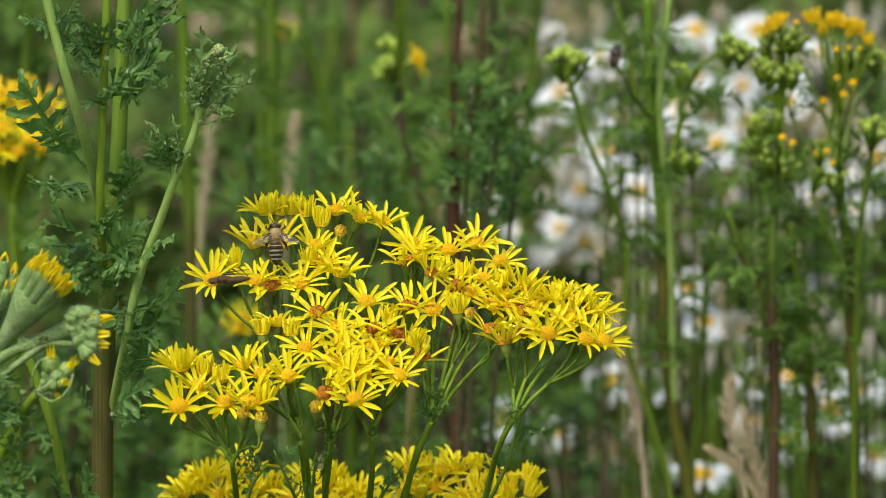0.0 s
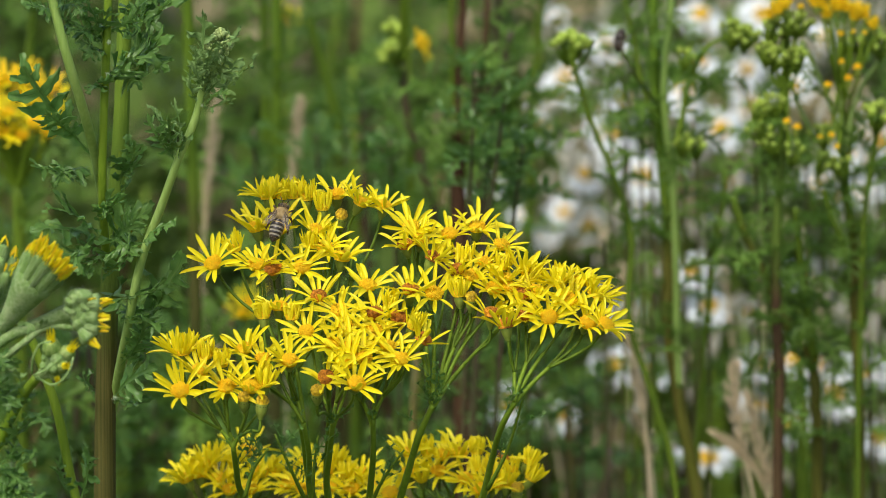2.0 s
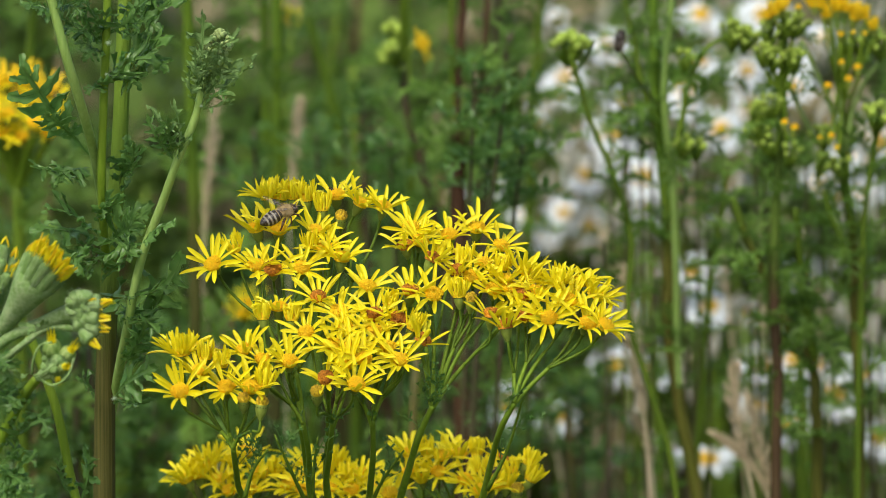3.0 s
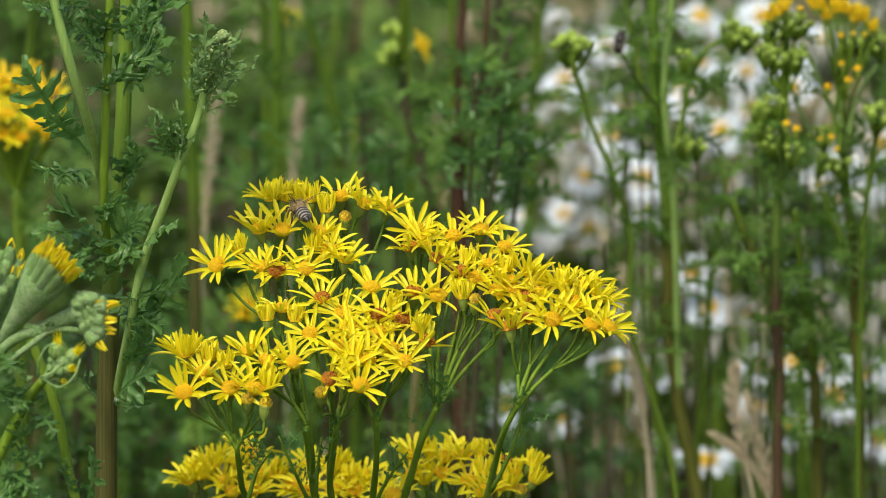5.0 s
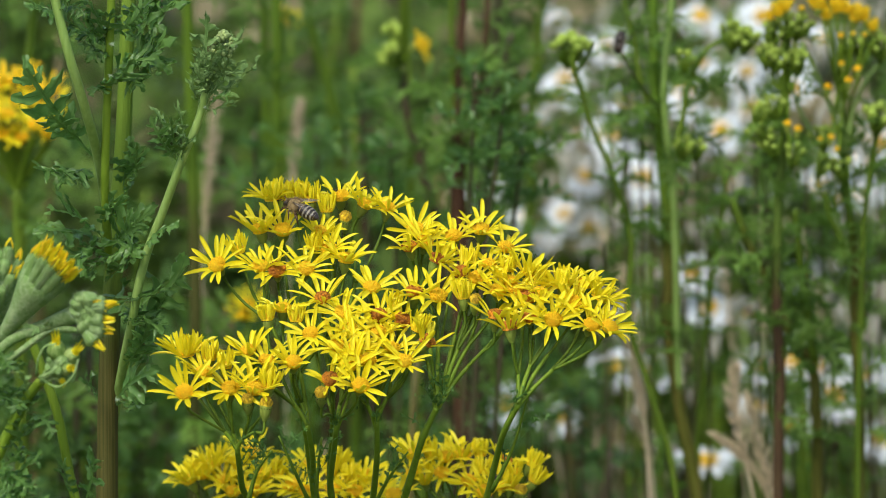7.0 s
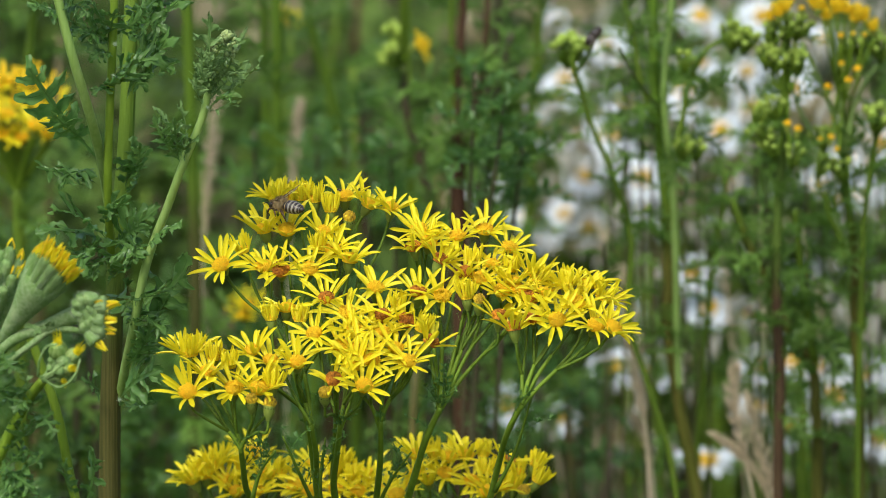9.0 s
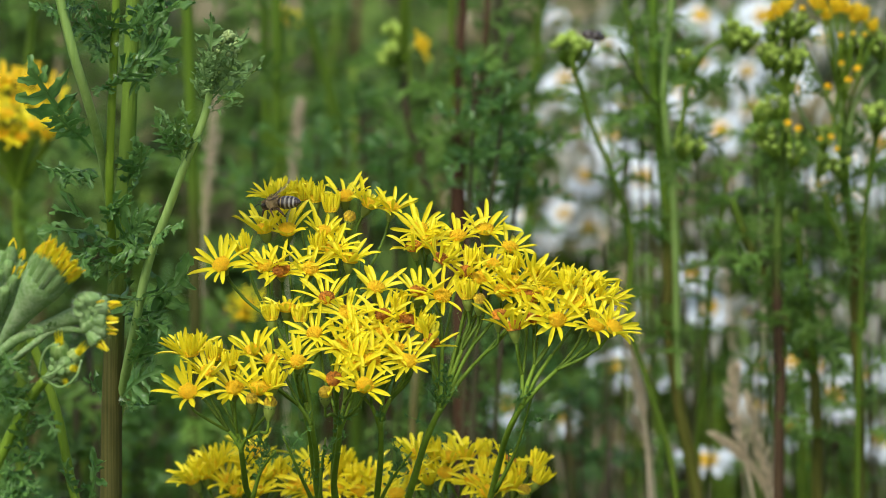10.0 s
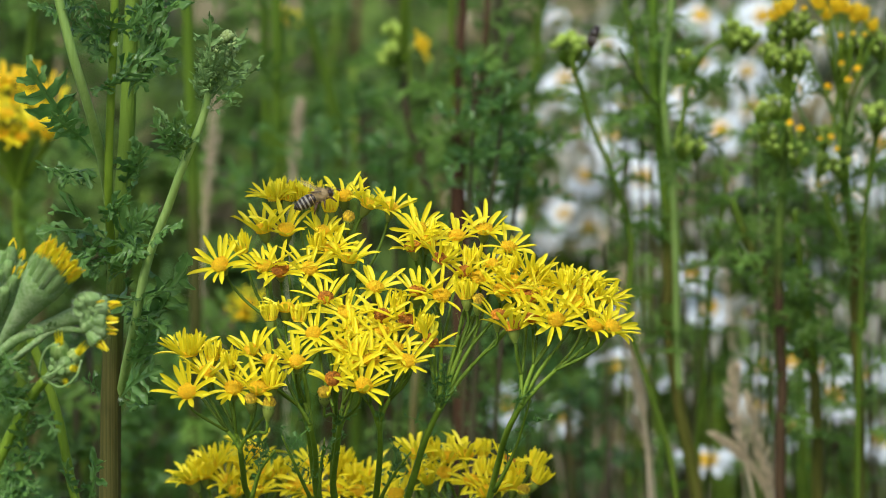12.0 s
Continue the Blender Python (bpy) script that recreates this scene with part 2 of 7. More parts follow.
def disc_mesh(material, r=0.0025, height=0.0017, count=125, size=0.00033, seed=0):
    """A dome of many small florets."""
    rng = random.Random(seed)
    s = Shape()
    s.lathe([(r, -0.0003), (r * 0.96, height * 0.25), (r * 0.75, height * 0.65), (r * 0.4, height * 0.92), (r * 0.05, height)], 14)
    for i in range(count):
        q = r * 0.97 * math.sqrt((i + 0.5) / count)
        a = i * 2.39996
        zz = height * math.sqrt(max(0.02, 1 - (q / r) ** 2))
        n = Vector((math.cos(a) * q / r, math.sin(a) * q / r, 1.1)).normalized()
        m = Matrix.Translation((q * math.cos(a), q * math.sin(a), zz)) @ upright(n, rng.random() * 3)
        h = size * rng.uniform(0.8, 2.9)
        s.lathe([(size * 0.6, -0.0002), (size * 0.9, h), (size * 0.1, h * 0.85)], 4, m=m)
    return s.mesh("disc", [material])


def cup_mesh(r=0.0019, depth=0.0036, seed=0):
    """The green cup of bracts with black tips."""
    s = Shape()
    s.lathe([(0.0007, -depth - 0.001), (0.0010, -depth), (r * 0.72, -depth * 0.86), (r * 0.92, -depth * 0.5), (r * 1.0, -depth * 0.12), (r * 0.97, 0.0004)], 26, wave=0.035)
    for k in range(13):
        a = 2 * math.pi * k / 13
        m = Matrix.Rotation(a, 4, "Z") @ Matrix.Translation((r * 1.01, 0, -0.0004))
        s.add([m @ Vector(v) for v in ((0.0000, -0.00018, -0.0002), (0.0000, 0.00018, -0.0002), (0.0001, 0, 0.0004), (-0.0003, 0, 0))],
              [(0, 1, 2), (1, 3, 2), (3, 0, 2), (0, 3, 1)], 1)
    return s.mesh("flower_head", [CUP, TIP])


OPEN_PETALS = [petal_mesh(i, 0.0091 + 0.0009 * (i % 3 - 1)) for i in range(11)]
HALF_PETALS = [petal_mesh(20 + i, 0.0068, 0.0016, 0.1, -0.15) for i in range(5)]
DEEP = {}
for me in OPEN_PETALS + HALF_PETALS:
    DEEP[me.name] = me.copy()
    DEEP[me.name].materials[0] = PETAL_DEEP
DISCS = [disc_mesh(DISC, seed=i) for i in range(3)]
DISCS_OLD = [disc_mesh(DISC_OLD, seed=5 + i, height=0.0021) for i in range(3)]
DISCS_CLOSED = [disc_mesh(DISC_CLOSED, seed=9 + i, height=0.0019) for i in range(2)]
CUPS = [cup_mesh(seed=i) for i in range(2)]


def flower_head(plant, p, kind, fore=30, aside=0, size=1.0, seed=0, deep=False):
    """A flower head at p that leans fore degrees to the viewer's side and aside degrees to +x. Returns where its stalk begins."""
    rng = random.Random(seed * 7 + 3)
    n = Vector((math.tan(radians(aside)), -math.tan(radians(fore - 6)), 1)).normalized()
    m = Matrix.Translation(V(p) - plant.location) @ upright(n, rng.random() * 6) @ Matrix.Scale(size, 4)
    if kind == "brush":
        m = m @ Matrix.Scale(1.12, 4)
    if kind == "half":
        m = m @ Matrix.Scale(0.9, 4)
    head = piece("flower_head", rng.choice(CUPS), plant, m)
    old = kind == "old"
    piece("disc", rng.choice(DISCS_OLD if old else DISCS_CLOSED if kind == "bud" and not deep else DISCS), head, Matrix.Diagonal((0.74, 0.74, 1.25, 1)) if kind == "bud" else Matrix.Scale(0.9 if kind == "half" else 1, 4), "brown withering disc" if old else "")
    count = {"open": 15, "old": 14, "half": 20, "bud": 0, "brush": 34}[kind]
    lift = rng.uniform(10, 42)
    for k in range(count):
        if rng.random() < (0.2 if old else 0.05):
            continue
        a = 2 * math.pi * (k + rng.uniform(-0.3, 0.3)) / count
        if kind == "brush":
            e = rng.uniform(12, 40) if k % 2 else rng.uniform(40, 80)
            me = rng.choice(OPEN_PETALS if k % 2 else HALF_PETALS)
        elif kind == "half":
            e, me = rng.uniform(54, 86), rng.choice(HALF_PETALS)
        else:
            e, me = lift + rng.uniform(-14, 22) + (8 if old else 0), rng.choice(OPEN_PETALS)
        r = 0.0023
        pm = (Matrix.Rotation(a, 4, "Z") @ Matrix.Translation((r, 0, 0.0002)) @ Matrix.Rotation(-radians(e), 4, "Y")
              @ Matrix.Rotation(rng.uniform(-0.4, 0.4), 4, "X") @ Matrix.Rotation(rng.uniform(-0.22, 0.22), 4, "Z")
              @ Matrix.Diagonal((rng.uniform(0.75, 1.14), rng.uniform(0.85, 1.15) * {"half": 0.68, "brush": 0.74}.get(kind, 1), 1, 1)))
        piece("petal", DEEP[me.name] if deep else me, head, pm)
    return V(p) - n * 0.0048 * size, n


def bud_mesh(seed, material, tuft=True, r=0.0021, h=0.0064):
    """An ovoid bud of overlapping bracts with a tuft of yellow at the tip."""
    rng = random.Random(seed)
    s = Shape()
    s.lathe([(0.0006, -0.0004), (r * 0.7, 0.0004), (r, h * 0.3), (r * 0.95, h * 0.55), (r * 0.74, h * 0.85), (r * 0.5, h), (r * 0.3, h * 0.98), (r * 0.02, h)],
            26, mats=[0, 0, 0, 0, 0, 1, 1], wave=0.13)
    if tuft:
        # a crown of narrow yellow rays that share one rim
        ring, start, top = 16, len(s.v), rng.uniform(0.0026, 0.0042)
        for k in range(ring):
            a = 2 * math.pi * k / ring
            s.v.append(Vector((r * 0.42 * math.cos(a), r * 0.42 * math.sin(a), h * 0.97)))
        for k in range(ring):
            a = 2 * math.pi * k / ring
            up, q = (top * rng.uniform(0.75, 1.1), 0.55) if k % 2 else (top * 0.15, 0.40)
            s.v.append(Vector((r * q * math.cos(a), r * q * math.sin(a), h * 0.97 + up)))
        for k in range(ring):
            s.f.append((start + k, start + (k + 1) % ring, start + ring + (k + 1) % ring, start + ring + k))
            s.m.append(1)
    return s.mesh("bud", [material, PETAL if tuft else material])


PALE_BUDS = [bud_mesh(30 + i, BUD_PALE, False, 0.0022, 0.0050) for i in range(3)]
GREEN_BUDS = [bud_mesh(10 + i, BUD_GREEN, False, 0.0022, 0.0045) for i in range(3)]


# ---- leaves, shared ----
def leaf_mesh(seed, lobes=6, length=0.05, width=0.025, bend=0.9, material=LEAF, broad=1.0, coarse=False):
    """A simple lobed leaf along +x, for plants further back."""
    rng = random.Random(seed)
    s = Shape()
    half, cols = [(0, 0.10), (0.25, 0.08), (0.5, 0.24), (0.62, 0.13), (0.82, 0.2), (1.05, 0.012)], (-1, 0, 1)
    if coarse:
        half, cols = [(0, 0.10), (0.5, 0.26), (1.05, 0.012)], (-1, 1)

    def plain_lobe(x0, angle, l, side):
        """A toothed lobe with waved, curled edges."""
        ca, sa = math.cos(angle), math.sin(angle) * side
        cup, curl, roll = rng.uniform(-0.7, 1.0), rng.uniform(-0.3, 2.0), rng.uniform(-1.2, 1.2)
        vs, n = [], len(cols)
        for u, w in half:
            left, right, wave = rng.uniform(0.85, 1.12), rng.uniform(0.85, 1.12), rng.uniform(-0.4, 0.4)
            for c in cols:
                w2 = w * broad * c * (left if c < 0 else right)
                x, y = x0 + (u * ca - w2 * sa) * l, (u * sa + w2 * ca) * l
                z = l * (cup * u * u * 0.6 + abs(w2) * abs(c) * curl + w2 * roll * u + abs(w2) * wave)
                vs.append(Vector((x, y, z + abs(y) * 0.3)))
        s.add(vs, [(i * n + j, i * n + j + 1, (i + 1) * n + j + 1, (i + 1) * n + j) for i in range(len(half) - 1) for j in range(n - 1)])

    for i in range(lobes):
        t = 0.16 + 0.72 * i / max(1, lobes - 1)
        prof = math.sin(math.pi * (0.12 + 0.78 * t) ** 0.9)
        for side in (-1, 1):
            plain_lobe(length * t, radians(rng.uniform(42, 72)), width * 0.56 * prof * rng.uniform(0.7, 1.2) + 0.002, side)
    plain_lobe(length * 0.86, radians(rng.uniform(-8, 8)), width * 0.42, 1)
    # blade along the midrib, waved at its edges
    rows, across = 3 if coarse else 6, (-1, 0, 1)
    n, vs = len(across), []
    for i in range(rows + 1):
        t = i / rows
        w = width * 0.08 * (0.35 + 1.3 * t * (1.35 - t)) * (1 - 0.7 * t ** 6)
        for c in across:
            z = -0.0004 if c == 0 else w * rng.uniform(0.05, 0.6)
            vs.append(Vector((length * t * 0.97, w * c * rng.uniform(0.85, 1.15), z)))
    start = len(s.v)
    s.v += vs
    for i in range(rows):
        for j in range(n - 1):
            a = start + n * i + j
            s.f.append((a, a + 1, a + n + 1, a + n))
            s.m.append(0)
    lean = rng.uniform(-0.35, 0.35)
    for v in s.v:
        t = v.x / length
        k = bend * rng.uniform(0.98, 1.02)
        a = k * t * t
        x, z = v.x, v.z
        v.x = x * (1 - a * a * 0.12) + z * math.sin(a)
        v.z = -length * k * t ** 3 * 0.36 + z * math.cos(a)
        v.y += lean * length * t * t * 0.5
    return s.mesh("leaf", [material])


def blade_mesh(seed, lobes=5, length=0.05, width=0.026, bend=0.6, material=LEAF, curl=1.0, fan=1.0):
    """A deeply cut leaf along +x: fan-shaped, toothed and crumpled lobes on a winged midrib."""
    rng = random.Random(seed)
    s = Shape()
    cols, rows = (-1, -0.72, -0.42, -0.07, 0.07, 0.42, 0.72, 1), 9
    step = length * 0.76 / lobes
    wing = width * 0.04

    def lobe(x0, forward, reach, foot, head, side):
        twist, lift, roll = rng.uniform(-0.7, 0.7) * curl, rng.uniform(-0.4, 0.3), rng.uniform(-0.9, 0.7) * curl
        phase, neck, lean = rng.random() * 6.28, rng.uniform(0.35, 0.6), rng.uniform(-0.35, 0.35)
        teeth = [rng.choice((-0.20, -0.08, 0.04, 0.10)) for c in cols]
        ca, sa = math.cos(forward), math.sin(forward)
        vs = []
        for i in range(rows + 1):
            v = i / rows
            wide = foot * (1 - v) ** 2 + head * (neck * min(1, v * 4) * (1 - v) + v ** 1.3 * (1.05 - 0.30 * v ** 5))
            wide *= 1 + 0.34 * math.sin(v * 12 + phase) * v
            for c, tooth in zip(cols, teeth):
                out = reach * v * (1 - v * v * (0.30 * c * c - tooth * (1 if abs(c) > 0.3 else 0.2)))
                w = c * wide
                z = reach * (lift * v + roll * v * v * 0.45 + 0.10 * math.sin(phase + c * 3.4 + v * 4) * max(abs(c), v) ** 2) + w * math.sin(twist * v) + abs(w) * 0.12
                w *= math.cos(twist * v)
                x, y = out * ca - w * sa, out * sa + w * ca
                vs.append(Vector((x0 + x + lean * reach * v * v * 0.3, side * (wing * 0.5 + y) if side else y, z)))
        n = len(cols)
        s.add(vs, [(i * n + k, i * n + k + 1, (i + 1) * n + k + 1, (i + 1) * n + k) for i in range(rows) for k in range(n - 1)])
        s.m[-rows * (n - 1):] = [1 if k == 3 and i < rows - 2 else 0 for i in range(rows) for k in range(n - 1)]

    for i in range(lobes):
        for side in (-1, 1):
            t = (i + 0.5 + rng.uniform(-0.2, 0.2)) / lobes
            reach = width * 0.5 * math.sin(math.pi * (0.16 + 0.68 * t)) * rng.uniform(0.75, 1.25)
            lobe(length * 0.12 + step * lobes * t, radians(rng.uniform(46, 74)), reach, step * 0.26, reach * 0.25 * fan * rng.uniform(0.75, 1.15), side)
    lobe(length * 0.84, radians(rng.uniform(-8, 8)), max(width * 0.36, length * 0.15), wing * 2, width * 0.13 * fan, 0)
    across, vs, n = (-1, -0.3, 0.3, 1), [], 4
    for i in range(13):
        t = i / 12
        w = wing * (0.35 + 2.2 * t * (1.25 - t))
        for c in across:
            vs.append(Vector((length * t * 0.92, w * c, 0.0002 + (w * rng.uniform(0.0, 0.5) if abs(c) == 1 else 0))))
    s.add(vs, [(i * n + k, i * n + k + 1, (i + 1) * n + k + 1, (i + 1) * n + k) for i in range(12) for k in range(3)])
    s.m[-36:] = [0, 1, 0] * 12
    sideways = rng.uniform(-0.3, 0.3)
    def bent(v):
        t, z = v.x / length, v.z + abs(v.y) * 0.15
        a = bend * t * t
        return Vector((v.x * (1 - a * a * 0.12) + z * math.sin(a), v.y + sideways * length * (t * t - t), length * bend * (t - t ** 3) * 0.35 + z * math.cos(a)))

    s.v = [bent(v) for v in s.v]
    return s.mesh("leaf", [material, LEAF_RIB])


LEAVES = [blade_mesh(i, 4 + i % 2, width=0.024 + 0.003 * (i % 3), bend=-0.2 + 0.3 * (i % 4), curl=1.1, fan=0.85) for i in range(10)]
CURLED = [blade_mesh(40 + i, 4 + i % 2, width=0.025, bend=0.5 + 0.35 * (i % 3), curl=1.4, fan=0.95) for i in range(6)]
NARROW = [blade_mesh(50 + i, 4, width=0.021, bend=-0.3 + 0.3 * i, material=LEAF_WOOLLY, curl=1.3, fan=0.75) for i in range(4)]
SLIM = [blade_mesh(55 + i, 5, width=0.022, bend=-0.3 + 0.3 * i, curl=1.2, fan=0.85) for i in range(4)]
WOOLLY = [blade_mesh(60 + i, 4, width=0.023, bend=0.9, material=LEAF_WOOLLY, curl=1.4, fan=0.75) for i in range(4)]
MIDDLE_BLUE = [leaf_mesh(130 + i, 5, bend=0.3 + 0.4 * i, material=LEAF, broad=0.75) for i in range(4)]
MIDDLE = [leaf_mesh(120 + i, 6, bend=0.3 + 0.4 * i, material=LEAF_YOUNG, broad=0.6) for i in range(4)]
SIMPLE = [leaf_mesh(80 + i, 4, width=0.03, bend=0.5, coarse=True) for i in range(5)]
SCALES = [leaf_mesh(95 + i, 2, width=0.008, bend=0.2 - 0.3 * i, material=LEAF_WOOLLY, broad=1.2, coarse=True) for i in range(2)]
BRACTS = [leaf_mesh(90 + i, 3, width=0.012, bend=0.4, broad=1.4) for i in range(3)]


def leaf_to(plant, start, tip, pool, rng, up=(0, -0.35, 1), name="leaf", jitter=0.4):
    """A leaf from its foot on the stem to its tip."""
    d = V(tip) - V(start)
    up = V(up) + Vector((rng.uniform(-jitter, jitter), rng.uniform(-jitter, jitter), 0))
    m = Matrix.Translation(V(start) - plant.location) @ facing(d, up) @ Matrix.Scale(d.length / 0.05, 4)
    return piece(name, rng.choice(pool), plant, m)


def leaf_clump(plant, spots, pool):
    """All leaves of a plant that stands too far back to tell them apart, in one mesh."""
    s, data = Shape(), {}
    for k, m in spots:
        me = pool[k]
        if me.name not in data:
            data[me.name] = ([v.co.copy() for v in me.vertices], [tuple(p.vertices) for p in me.polygons])
        vs, fs = data[me.name]
        s.add([m @ v for v in vs], fs)
    tagged(piece("foliage", s.mesh("foliage", [pool[0].materials[0]]), plant), kind="stuff")


def leaves_along(plant, line, count, length, pool, rng, low=0.3, high=1.0, tufts=0, joined=False):
    """Leaves set spirally on a stem, with small leafy shoots in their axils."""
    a, spots = rng.random() * 6, []
    for i in range(count):
        t = low + (high - low) * (i + rng.random() * 0.6) / count
        q = t * (len(line) - 1)
        k = min(int(q), len(line) - 2)
        p = line[k].lerp(line[k + 1], q - k)
        a += 2.4
        for j in range(1 + tufts):
            e = radians(rng.uniform(5, 50) + 12 * j)
            b = a + (rng.uniform(-0.7, 0.7) if j else 0)
            d = Vector((math.cos(b) * math.cos(e), math.sin(b) * math.cos(e), math.sin(e)))
            l = length * rng.uniform(0.65, 1.2) * (0.55 if j else 1) * (1.15 - 0.45 * t)
            if joined:
                up = Vector((-d.x * 0.3 + rng.uniform(-0.4, 0.4), -d.y * 0.3 + rng.uniform(-0.4, 0.4), 1))
                spots.append((rng.randrange(len(pool)), Matrix.Translation(p - plant.location) @ facing(d, up) @ Matrix.Scale(l / 0.05, 4)))
            else:
                leaf_to(plant, p, p + d * l, pool, rng, up=(-d.x * 0.3, -d.y * 0.3, 1))
    if joined:
        leaf_clump(plant, spots, pool)


def stalk(plant, pts, r0, r1, material, name="stalk", sides=6):
    s = Shape()
    s.tube([V(q) - plant.location for q in pts], r0, r1, sides)
    return piece(name, s.mesh(name, [material]), plant)


# ---- ground ----
def build_ground():
    s = Shape()
    n, reach = 24, 400.0
    for i in range(n + 1):
        for j in range(n + 1):
            x, y = ((2 * k / n - 1) for k in (i, j))
            x, y = math.copysign(abs(x) ** 3, x) * reach, math.copysign(abs(y) ** 3, y) * reach + 3
            s.v.append(Vector((x, y, 0.03 * noise.noise((x * 0.4, y * 0.4, 0)) - 0.01)))
    s.f = [(i * (n + 1) + j, (i + 1) * (n + 1) + j, (i + 1) * (n + 1) + j + 1, i * (n + 1) + j + 1) for i in range(n) for j in range(n)]
    s.m = [0] * len(s.f)
    tagged(new("ground", s.mesh("ground", [SOIL])), "brown-green meadow soil under dense wild plants", "ground", kind="structure")


# ---- main ragwort in bloom ----
MAIN_BASE = (-0.0250, 1.6300, 0.0)


def cyme(plant, fork, trunk, heads, seed, r=0.00082, bracts=4):
    """A branch of the corymb: its own stalk down to the main stem, a fork, and a stalked head for each entry."""
    rng = random.Random(seed)
    s = Shape()
    base = plant.location
    fork = V(fork)
    line = glide([fork] + [V(q) for q in trunk], 6)
    s.tube([q - base for q in line], r * 1.05, r * 1.5, 9, ribs=0.07)
    piece("branch", s.mesh("branch", [STEM_MID]), plant)
    feet = []
    for i, (p, kind, fore, aside) in enumerate(heads):
        feet.append(flower_head(plant, p, kind, fore, aside, rng.uniform(0.93, 1.08), seed * 100 + i))
    # neighbours share a side shoot
    feet.sort(key=lambda q: (q[0].x - fork.x) / max(0.012, q[0].z - fork.z))
    while feet:
        k = min(len(feet), rng.choice((2, 3, 3, 4)))
        group, feet = feet[:k], feet[k:]
        mean = sum((q[0] for q in group), Vector()) / k
        low = min(q[0].z for q in group)
        start = line[rng.choice((0, 0, 1, 2))]
        rise = max(0.3, min(0.62, (low - 0.010 - start.z) / max(0.004, mean.z - start.z)))
        shoot = start.lerp(mean, rise * rng.uniform(0.88, 1.0))
        shoot.z = min(shoot.z, low - 0.006)
        out = start.lerp(shoot, 0.55) + Vector((-(shoot.x - start.x) * 0.10, 0, -abs(shoot.x - start.x) * 0.06))
        way = glide([start, out, shoot], 6)
        stalk(plant, way, r * 0.95, r * 0.78, STEM_MID, "branch", 8)
        for foot, n in group:
            root = way[-rng.choice((1, 1, 2, 3))]
            gap = foot - root
            bow = Vector((gap.x, gap.y, 0)) * 0.10 - Vector((0, 0, gap.length * 0.03))
            stalk(plant, glide([root, root.lerp(foot, 0.5) + bow, foot - n * min(0.004, gap.length * 0.25), foot + n * 0.001], 5), r * 0.66, r * 0.56, STEM)
            # a scale leaf or two on each flower stalk
            for j in range(rng.choice((0, 1, 1, 2))):
                q = root.lerp(foot, rng.uniform(0.15, 0.6)) + bow * 0.6
                d = (gap.normalized() + Vector((rng.uniform(-0.7, 0.7), rng.uniform(-0.7, 0.1), 0.2))).normalized()
                leaf_to(plant, q, q + d * rng.uniform(0.003, 0.006), SCALES, rng, name="bract")
    for k in range(bracts):
        q = line[rng.randrange(0, min(8, len(line)))]
        d = Vector((rng.uniform(-1, 1), rng.uniform(-1, 0.2), rng.uniform(0.6, 1.6))).normalized()
        leaf_to(plant, q, q + d * rng.uniform(0.006, 0.013), BRACTS, rng, name="bract")
    return line


